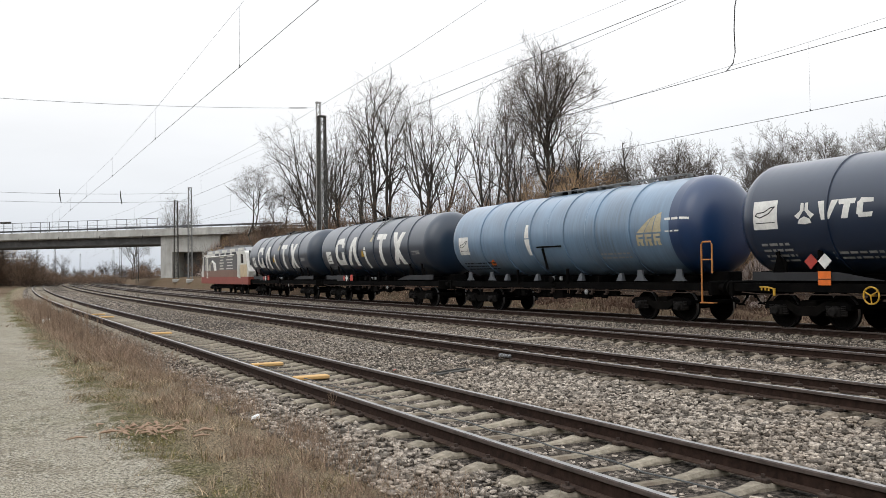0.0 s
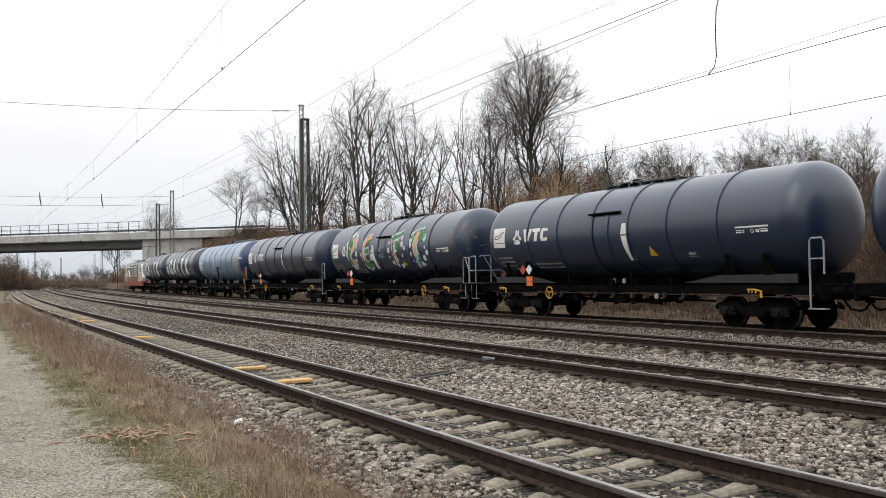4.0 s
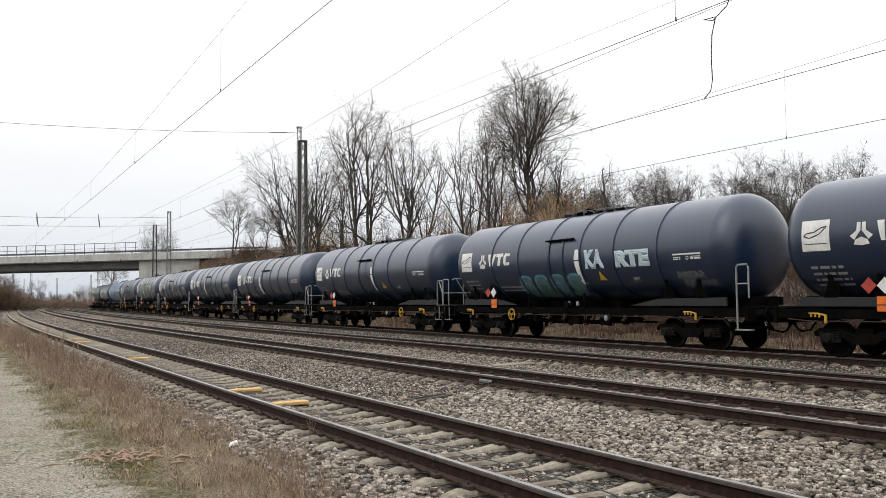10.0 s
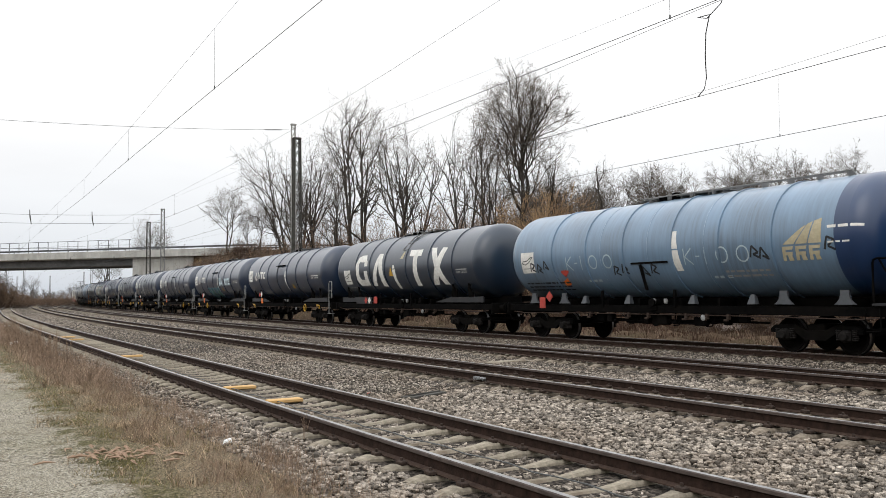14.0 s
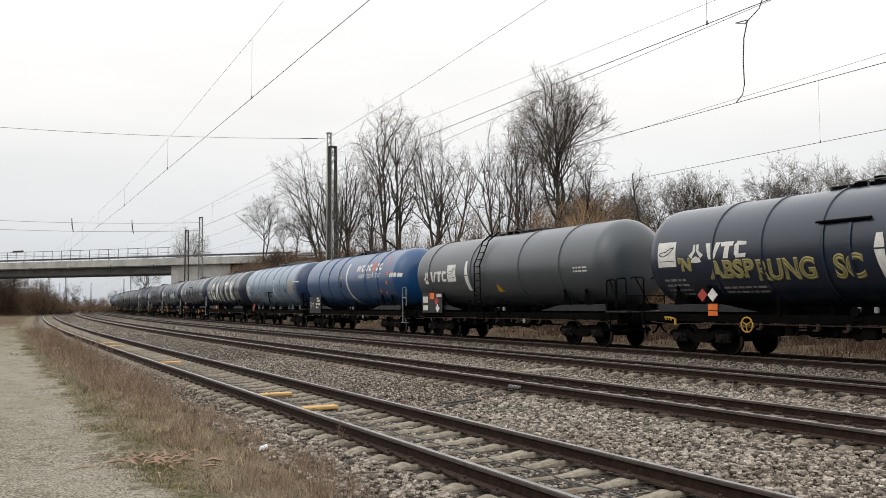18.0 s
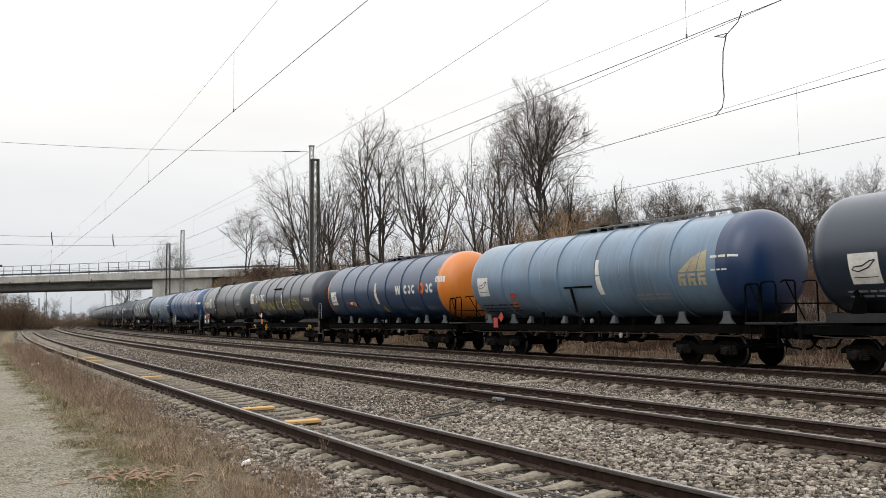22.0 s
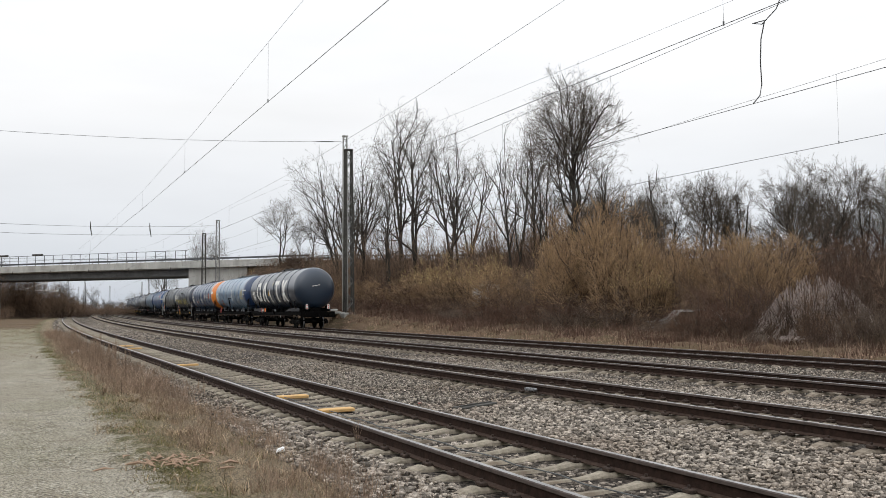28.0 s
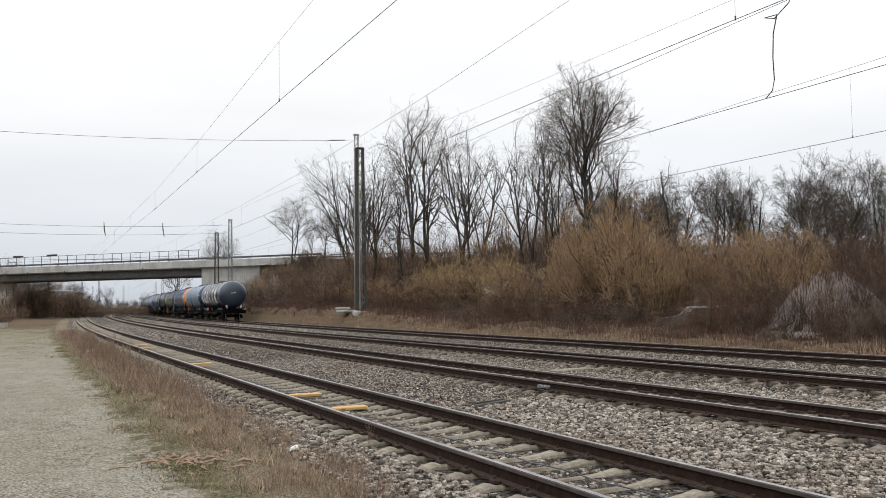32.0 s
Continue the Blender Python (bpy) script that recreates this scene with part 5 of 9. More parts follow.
def build_bushes():
    used = set()
    protos = {"brush": [bush_proto("brush", 1), bush_proto("brush", 2), bush_proto("brush", 3)], "willow": [bush_proto("willow", 4), bush_proto("willow", 5)],
              "sallow": [bush_proto("sallow", 11)], "under": [bush_proto("under", 8), bush_proto("under", 9), bush_proto("under", 10)], "red": [bush_proto("red", 6)], "pale": [bush_proto("pale", 7)]}
    rnd = random.Random(21)

    def plant(kind, s, o, top, w):
        """top: height of the crown over the rails."""
        p = at(s, o)
        p.z = ground_at(p) - 0.1
        c = place(protos[kind][len(used) % len(protos[kind])] if len(used) < 6 else rnd.choice(protos[kind]), used, scaled(p, rnd.uniform(0, 6.28), w, max(0.9, top - p.z)))
        c["label"] = BUSH_LABELS[kind]

    def plant_at(kind, x, y, top, w):
        p = Vector((x, y, 0))
        p.z = ground_at(p) - 0.1
        c = place(rnd.choice(protos[kind]), used, scaled(p, rnd.uniform(0, 6.28), w, max(0.9, top - p.z)))
        c["label"] = BUSH_LABELS[kind]

    far_growth = []

    def plant_far(x, y, top, w):
        """One bush of the joined far undergrowth."""
        p = Vector((x, y, 0))
        p.z = ground_at(p) - 0.1
        far_growth.append((rnd.randrange(3), scaled(p, rnd.uniform(0, 6.28), w, max(0.9, top - p.z))))

    # crowns of the thicket's back row along the line
    def crown(s):
        return float(np.interp(s, [17, 23.5, 24.6, 25.6, 26.8, 28.5, 31, 33.5, 36.5, 48, 53, 58, 65, 73, 82, 93, 103, 121, 140], [6.6, 6.0, 5.6, 4.6, 3.9, 4.7, 5.2, 5.0, 4.4, 5.6, 5.2, 5.8, 6.0, 6.1, 6.7, 7.6, 8.3, 7.2, 5.6]))

    for s, o, top, w in ((41.2, 31.2, 7.7, 7.2), (44.6, 32.0, 6.9, 6.0), (38.3, 30.8, 6.3, 5.6), (42.4, 29.6, 5.6, 5.4), (36.4, 32.0, 5.0, 4.6), (47.5, 33.0, 6.3, 5.6),
                         (31.0, 32.6, 5.2, 5.2), (29.0, 31.8, 4.9, 4.6), (33.6, 33.6, 5.1, 5.0)):
        plant("willow", s, o, top * 1.2, w)
    for s, o, top, w in ((58.6, 31.6, 6.3, 7.0), (61.8, 31.0, 5.8, 6.0), (54.0, 31.4, 5.3, 5.4), (36.8, 30.2, 4.9, 4.2), (66, 30.8, 5.6, 5.5)):
        plant("sallow", s, o, top, w)
    for s, o, top, w in ((70, 29.4, 3.9, 5.5), (74.5, 30.2, 4.4, 6.0), (79, 29.6, 4.2, 5.6), (84, 30.4, 4.8, 6.2), (51, 29.6, 4.4, 5.2), (89, 30, 4.6, 6.0), (64.5, 29.0, 3.4, 4.6)):
        plant("willow", s, o, top, w)
    for s, o, top, w in ((23.9, 28.3, 2.65, 4.4),):
        plant("pale", s, o, top, w)
    for s, o, top, w in ((56.4, 29.0, 2.3, 3.0), (54.4, 29.2, 2.5, 3.0), (55.4, 28.2, 1.8, 2.4), (58.0, 28.6, 2.6, 3.2), (55.4, 29.9, 2.6, 2.4), (30.6, 28.2, 1.9, 2.6), (36.2, 28.4, 2.4, 2.8), (33.2, 28.0, 0.9, 2.2), (22.0, 26.6, 2.3, 2.2), (25.8, 27.0, 2.0, 2.2), (20.6, 27.0, 2.6, 2.4), (21.4, 26.0, 1.5, 2.0), (24.2, 25.9, 0.9, 1.6), (31.6, 27.6, 1.0, 1.6), (34.4, 28.6, 1.2, 1.5), (31.0, 29.3, 1.0, 2.4), (32.6, 29.2, 0.95, 2.2), (34.2, 29.4, 1.0, 2.4), (35.4, 29.3, 1.3, 2.2), (33.0, 30.4, 1.7, 2.0), (35.0, 30.2, 1.5, 2.4), (31.4, 30.6, 2.0, 2.6), (36.6, 30.0, 2.2, 2.6)):
        plant("brush", s, o, top, w)
    s = 16.0
    while s < 126:
        w = 4.2 + s * 0.016
        kind = rnd.choice(("brush", "brush", "brush", "red"))
        plant(kind, s + rnd.uniform(-0.6, 0.6), 32.6 + rnd.uniform(-0.8, 1.2), crown(s) * rnd.uniform(0.88, 1.0), w * rnd.uniform(0.9, 1.2))
        if not (30.4 < s < 36.8 or 54.6 < s < 58.6):
            low = 0.50 if 53 < s < 60 else 0.72
            plant(rnd.choice(("brush", "brush", "red")), s + rnd.uniform(-0.9, 0.9), 29.4 + rnd.uniform(-0.5, 0.6), crown(s) * low * rnd.uniform(0.8, 1.12), w * rnd.uniform(0.8, 1.05))
            if not 19.5 < s < 25.5:
                plant(rnd.choice(("red", "brush", "red")), s + rnd.uniform(-0.9, 0.9), 27.2 + rnd.uniform(-0.4, 0.5), float(np.interp(s, [20, 60, 100], [2.2, 3.0, 3.6])) * rnd.uniform(0.7, 1.15), w * rnd.uniform(0.65, 0.95))
        s += 2.7 if s < 50 else 3.8
    for s, o, top in ((20.5, 30.4, 6.0), (22.2, 31.4, 6.3), (18.4, 30, 6.6), (24.0, 32.5, 5.4), (126, 28, 5), (132, 30, 5.5), (138, 29, 4.5), (136, 33, 6)):
        plant("brush", s, o, top, 4.6)
    # undergrowth behind the thicket, on the bank of the road and under the trees
    for s in np.arange(27, 120, 4.6):
        plant("under", s + rnd.uniform(-1, 1), 37.5 + rnd.uniform(-1, 1.5), crown(s) * 1.0 + rnd.uniform(0.2, 1.0), 6.5)
        plant("under", s * 1.1 + rnd.uniform(-1, 1), 43.5 + rnd.uniform(-1.5, 2), crown(s) * 1.05 + rnd.uniform(0.6, 1.6), 7.5)
    for k in np.arange(16, 74, 4.2):
        for n, up in ((-1.4, 1.3 if k < 24 else 2.4), (-6.0, 3.0), (-11, 3.8)):
            q = ROAD_P + ROAD_D * (k + rnd.uniform(-1, 1)) + ROAD_N * (n + rnd.uniform(-1, 1))
            g = ground_at(Vector((q.x, q.y, 0)))
            plant_at("under", q.x, q.y, g + up * rnd.uniform(0.75, 1.25), 5.6)
    for k in np.arange(15, 27, 2.0):
        for n in ((-2.5,) if k < 18 else (-2.5, -6.0, -9.0)):
            q = ROAD_P + ROAD_D * (k + rnd.uniform(-1, 1)) + ROAD_N * (n + rnd.uniform(-1, 1))
            plant_at("under", q.x, q.y, ground_at(Vector((q.x, q.y, 0))) + rnd.uniform(2.6, 4.4), 4.6)
    # woods beyond the bridge beside the path
    for i in range(18):
        c = i / 17
        plant_far(-106 + 40 * c + rnd.uniform(-2, 2), 196 + 12 * c + rnd.uniform(-6, 18), float(np.interp(c, [0, 0.40, 0.50, 1], [9.5, 8.0, 3.2, 2.2])) * rnd.uniform(0.8, 1.1), 9)
    for i in range(56):
        y, c = rnd.uniform(168, 205), rnd.uniform(0.385, 0.60)
        plant_far(-c * y, y, float(np.interp(c, [0.385, 0.425, 0.445, 0.60], [2.6, 5.0, 9.6, 11.5])) * rnd.uniform(0.82, 1.12), rnd.uniform(6, 9))
    for i in range(26):
        y, c = rnd.uniform(108, 150), rnd.uniform(0.50, 0.62)
        plant_far(-c * y, y, rnd.uniform(1.2, 3.0), 5)
    for x, y, top in ((-4, 84, 7.5), (0, 82, 8.0), (4, 80, 8.5), (7, 78, 9.5), (10, 76, 10.0), (13.5, 76, 9.0), (17, 77, 8.0), (20, 80, 8.0), (24, 84, 7.6), (5.5, 84, 9.6), (9.5, 82, 10.5), (-8, 88, 7.8), (28, 86, 7.6)):
        plant_far(x + rnd.uniform(-1, 1), y, top + rnd.uniform(1.0, 3.2), 6.0)
        plant_far(x + rnd.uniform(1, 3), y + rnd.uniform(3, 8), top + (rnd.uniform(1.5, 4.0) if x < 14 else rnd.uniform(-0.5, 1.0)), 6.5)
    for i in range(20):
        plant_far(20 + i * 3.1 + rnd.uniform(-1, 1), 127 + rnd.uniform(-3, 6), rnd.uniform(10.2, 12.8), 9.5)
        plant_far(18 + i * 2.8 + rnd.uniform(-1, 1), 108 + rnd.uniform(-3, 4), rnd.uniform(8.4, 10.2), 8.5)
    for i in range(26):
        x = -12 + i * 0.9 + rnd.uniform(-0.6, 0.6)
        plant_far(x, 88 + rnd.uniform(-4, 12), rnd.uniform(7.6, 9.4) + max(0, x + 6) * 0.12, 5.0)
    # bushes beside the path and beyond the bridge
    for s, o, h in ((150, -8, 4), (165, -10, 5), (180, -7, 4), (200, -12, 6), (220, -4, 4), (240, -9, 5), (265, -3, 5), (290, 2, 5), (320, 0, 6), (260, 30, 5), (290, 31, 6), (330, 30, 6), (360, 28, 6),
                    (230, 30, 5), (205, 31, 5), (185, 30, 5), (400, 14, 6), (420, 24, 6), (410, 4, 6), (440, -6, 7), (430, 35, 7)):
        plant("brush", s, o, h, 9 if s > 200 else 6)
    for i in range(16):
        q = at(330 + rnd.uniform(-30, 120), -45 + i * 6.2 + rnd.uniform(-3, 3))
        plant_far(q.x, q.y, rnd.uniform(3.0, 5.0), 17)
    # greyish shrubs before the abutment
    for kind, x, y, top, w in (("pale", -27.4, 124.5, 6.6, 4.6), ("sallow", -25.6, 123.0, 7.0, 5.0), ("pale", -23.8, 121.5, 6.0, 4.4), ("sallow", -28.2, 127.5, 5.4, 4.2), ("brush", -22.6, 120.0, 8.0, 5.2)):
        plant_at(kind, x, y, top, w)
    join_growth(protos["under"], far_growth)


def join_growth(protos, growth):
    """The far undergrowth as one mesh of stems and shoots."""
    sheets = {}
    for k, proto in enumerate(protos):
        for j, name in enumerate(("stem_mass", "shoot_mass")):
            me = next(c.data for c in proto.children if c.name.startswith(name))
            v, f = np.empty(len(me.vertices) * 3, np.float32), np.empty(len(me.loops), np.int32)
            me.vertices.foreach_get("co", v)
            me.loops.foreach_get("vertex_index", f)
            sheets[k, j] = v.reshape(-1, 3), f.reshape(-1, 4)
    vs, fs, slots, n = [], [], [], 0
    for k, m in growth:
        m = np.array(m)
        for j in range(2):
            v, f = sheets[k, j]
            vs.append(v @ m[:3, :3].T + m[:3, 3])
            fs.append(f + n)
            slots.append(np.full(len(f), j, np.int32))
            n += len(v)
    me = bulk_mesh("far_undergrowth", np.concatenate(vs), np.concatenate(fs))
    me.materials.append(M["stem"])
    me.materials.append(M["brush"])
    me.polygons.foreach_set("material_index", np.concatenate(slots))
    return tagged(new("far_undergrowth", me), "brown leafless undergrowth below the far trees", "undergrowth", kind="stuff")


def blades(name, s, o, height, width, lean, rng, material, label, category, foot=0.0):
    """Many blades of grass, each a bent strip."""
    n = len(s)
    x, y = at_many(s, o)
    z = ground_z(s, o, x, y) - 0.02 + foot
    a = rng.uniform(0, 2 * math.pi, n)
    t = rng.uniform(0, 2 * math.pi, n)
    wx, wy = np.cos(a) * width / 2, np.sin(a) * width / 2
    lx, ly = np.cos(t) * lean * height, np.sin(t) * lean * height
    rows = []
    for k, w in ((0, 1.0), (0.45, 0.8), (1.0, 0.12)):
        c = np.stack([x + lx * k * k, y + ly * k * k, z + height * (k - 0.18 * lean * k * k)], -1)
        d = np.stack([wx * w, wy * w, np.zeros(n)], -1)
        rows += [c - d, c + d]
    v = np.stack(rows, 1).reshape(-1, 3)
    f = np.concatenate([np.arange(n)[:, None] * 6 + np.array([[0, 1, 3, 2]]), np.arange(n)[:, None] * 6 + np.array([[2, 3, 5, 4]])])
    me = bulk_mesh(name, v, f)
    me.materials.append(material)
    return tagged(new(name, me), label, category, kind="stuff")


def clumped(rng, n, s0, s1, o0, o1, clumps, spread):
    cs, co = rng.uniform(s0, s1, clumps), rng.uniform(o0, o1, clumps)
    i = rng.integers(0, clumps, n)
    return cs[i] + rng.normal(0, spread, n), np.clip(co[i] + rng.normal(0, spread * 0.8, n), o0 - 0.3, o1 + 0.3), i


def build_grass():
    rng = np.random.default_rng(41)
    s, o, i = clumped(rng, 11000, 0, 20, 2.0, 3.2, 230, 0.13)
    tall = rng.uniform(0.04, 0.20, 230)[i] * rng.uniform(0.4, 1.3, len(s)) * np.interp(o, [1.7, 2.3, 3.0, 3.4], [0.4, 1, 1, 0.6])
    blades("verge_grass", s, o, tall, rng.uniform(0.005, 0.012, len(s)), rng.uniform(0.3, 1.6, len(s)), rng, M["straw"], "dry straw-coloured grass on the verge", "grass")
    s, o, i = clumped(rng, 1300, 2, 22, 1.7, 2.9, 60, 0.12)
    blades("verge_grass", s, o, rng.uniform(0.05, 0.20, len(s)), rng.uniform(0.003, 0.007, len(s)), rng.uniform(0.2, 1.4, len(s)), rng, M["green"], "dull green grass among the straw", "grass")
    s, o, i = clumped(rng, 10500, 0, 26, 2.15, 3.35, 260, 0.11)
    tall = rng.uniform(0.10, 0.40, 260)[i] * rng.uniform(0.5, 1.2, len(s))
    blades("verge_weeds", s, o, tall, rng.uniform(0.0025, 0.006, len(s)), rng.uniform(0.1, 0.8, len(s)), rng, M["russet"], "reddish brown dead weed stalks on the verge", "weeds")
    s, o, i = clumped(rng, 12000, 18, 75, 2.1, 3.5, 300, 0.26)
    tall = rng.uniform(0.12, 0.48, 300)[i] * rng.uniform(0.5, 1.2, len(s))
    blades("verge_grass", s, o, tall, rng.uniform(0.006, 0.014, len(s)), rng.uniform(0.2, 1.1, len(s)), rng, M["russet"], "reddish brown dead grass along the path", "grass")
    s, o, i = clumped(rng, 3600, 18, 60, 1.9, 3.2, 170, 0.3)
    blades("verge_grass", s, o, rng.uniform(0.08, 0.28, len(s)), rng.uniform(0.006, 0.014, len(s)), rng.uniform(0.3, 1.4, len(s)), rng, M["straw"], "pale dry grass along the path", "grass")
    s, o, i = clumped(rng, 8500, 3, 44, 1.3, 2.05, 220, 0.14)
    blades("short_grass", s, o, rng.uniform(0.015, 0.05, len(s)), rng.uniform(0.004, 0.009, len(s)), rng.uniform(0.2, 1.2, len(s)), rng, M["green"], "short green grass at the path's edge", "grass")
    s, o, i = clumped(rng, 15000, 9, 80, 22.7, 24.5, 420, 0.30)
    tall = rng.uniform(0.04, 0.20, 420)[i] * rng.uniform(0.6, 1.2, len(s))
    blades("bank_grass", s, o, tall, rng.uniform(0.012, 0.028, len(s)), rng.uniform(0.3, 1.6, len(s)), rng, M["tan"], "dry tan grass below the bushes", "grass")
    s, o, i = clumped(rng, 34000, 9, 112, 23.9, 28.0, 700, 0.55)
    tall = rng.uniform(0.16, 0.62, 700)[i] * rng.uniform(0.6, 1.2, len(s)) * np.interp(s, [9, 25, 40], [0.6, 0.8, 1.0])
    blades("bank_weeds", s, o, tall, rng.uniform(0.014, 0.032, len(s)), rng.uniform(0.05, 0.6, len(s)), rng, M["bankweed"], "reddish brown weeds below the bushes", "weeds")
    s, o, i = clumped(rng, 3600, 9, 90, 22.9, 25.2, 150, 0.28)
    tall = rng.uniform(0.15, 0.5, 150)[i] * rng.uniform(0.6, 1.2, len(s))
    blades("bank_weeds", s, o, tall, rng.uniform(0.012, 0.026, len(s)), rng.uniform(0.1, 0.9, len(s)), rng, M["russet"], "russet tufts among the tan grass", "weeds")
    s, o, i = clumped(rng, 1500, 14, 100, 24.2, 27.6, 150, 0.5)
    tall = rng.uniform(0.3, 0.8, 150)[i] * rng.uniform(0.7, 1.15, len(s))
    blades("bank_weeds", s, o, tall, rng.uniform(0.010, 0.024, len(s)), rng.uniform(0.1, 0.9, len(s)), rng, M["weed"], "pale brown dead stalks below the bushes", "weeds")
    s, o = rng.uniform(5, 30, 260), rng.uniform(3.1, 3.7, 260)
    blades("ballast_sprouts", s, o, rng.uniform(0.05, 0.22, 260), rng.uniform(0.003, 0.006, 260), rng.uniform(0.1, 0.8, 260), rng, M["weed"], "thin dead sprouts in the ballast", "weeds")
    s, o, i = clumped(rng, 4200, 1, 30, 1.2, 2.3, 190, 0.11)
    blades("short_grass", s, o, rng.uniform(0.03, 0.14, len(s)), rng.uniform(0.004, 0.010, len(s)), rng.uniform(0.3, 1.8, len(s)), rng, M["straw"], "short trampled straw at the path's edge", "grass")
    s, o, i = clumped(rng, 5000, 4, 40, -3.2, 1.3, 240, 0.10)
    blades("path_tufts", s, o, rng.uniform(0.006, 0.028, len(s)), rng.uniform(0.003, 0.008, len(s)), rng.uniform(0.3, 1.6, len(s)), rng, M["weed"], "sparse low dead tufts on the gravel path", "grass")
    s, o, i = clumped(rng, 15000, 34, 120, -4.5, 1.6, 420, 0.6)
    blades("path_tufts", s, o, rng.uniform(0.02, 0.07, len(s)), rng.uniform(0.015, 0.04, len(s)), rng.uniform(0.3, 1.6, len(s)), rng, M["weed"], "low dead grass on the far path", "grass")
    s, o, i = clumped(rng, 5000, 36, 120, -4.5, 1.6, 200, 0.6)
    blades("path_tufts", s, o, rng.uniform(0.02, 0.06, len(s)), rng.uniform(0.015, 0.04, len(s)), rng.uniform(0.3, 1.6, len(s)), rng, M["green"], "low green grass on the far path", "grass")
    # tall branching stalks
    proto = None
    rnd = random.Random(4)
    spots = [(27, 2.5), (27.6, 2.3), (28.4, 2.6), (29, 2.4), (30, 2.7), (31, 2.5), (26, 2.6), (24.5, 2.5), (8.6, 3.2), (9.0, 3.05), (10.2, 3.9), (33, 2.4), (35, 2.6), (22, 2.6), (8.1, 3.0), (37, 2.5), (12.2, 2.8)]
    spots += [(rnd.uniform(23, 52), rnd.uniform(2.1, 3.2)) for _ in range(44)]
    for s, o in spots:
        p = at(s, o)
        p.z = ground_at(p) - 0.02
        h = rnd.uniform(0.8, 1.2) if s > 20 else rnd.uniform(0.35, 0.6)
        m = scaled(p, rnd.uniform(0, 6.28), h * 0.8, h)
        if proto is None:
            r2 = np.random.default_rng(8)
            p0, r0 = grow(r2, np.zeros((5, 3)) + r2.normal(0, 0.05, (5, 3)) * [1, 1, 0], np.stack([r2.normal(0, 0.12, 5), r2.normal(0, 0.12, 5), np.ones(5)], -1), r2.uniform(0.7, 1.0, 5), np.full(5, 0.006), np.full(5, 0.002), 6, 0.05, 0.02)
            s1 = sprout(r2, p0, r0, 9, 0.3, 1.0, 0.6, 0.26, 0.5)
            p1, r1 = grow(r2, s1[0], s1[1], s1[2], np.full(45, 0.003), np.full(45, 0.0015), 3, 0.1, 0.1)
            proto = tagged(new("weed_plant"), "tall dead brown branching weed stalks", "weed", "weed plants on the verge")
            part("stalk_mass", join_tubes("stalks", [(p0, r0, 4)], M["weed"]), M["weed"], proto)
            tagged(part("spray_mass", join_tubes("sprays", [(p1, r1, 3)], M["weed"]), M["weed"], proto), kind="stuff")
            proto.matrix_basis = m
        else:
            copy_thing(proto, m @ Matrix.Diagonal((*(1 / c for c in proto.scale), 1)))


build_trees()
build_bushes()
build_grass()


# ======== small things ========
def rest_pose(s, o, z, turn=0.0):
    return Matrix.Translation(at(s, o, z)) @ Matrix.Rotation(turn_at(s) + turn, 4, "Z")


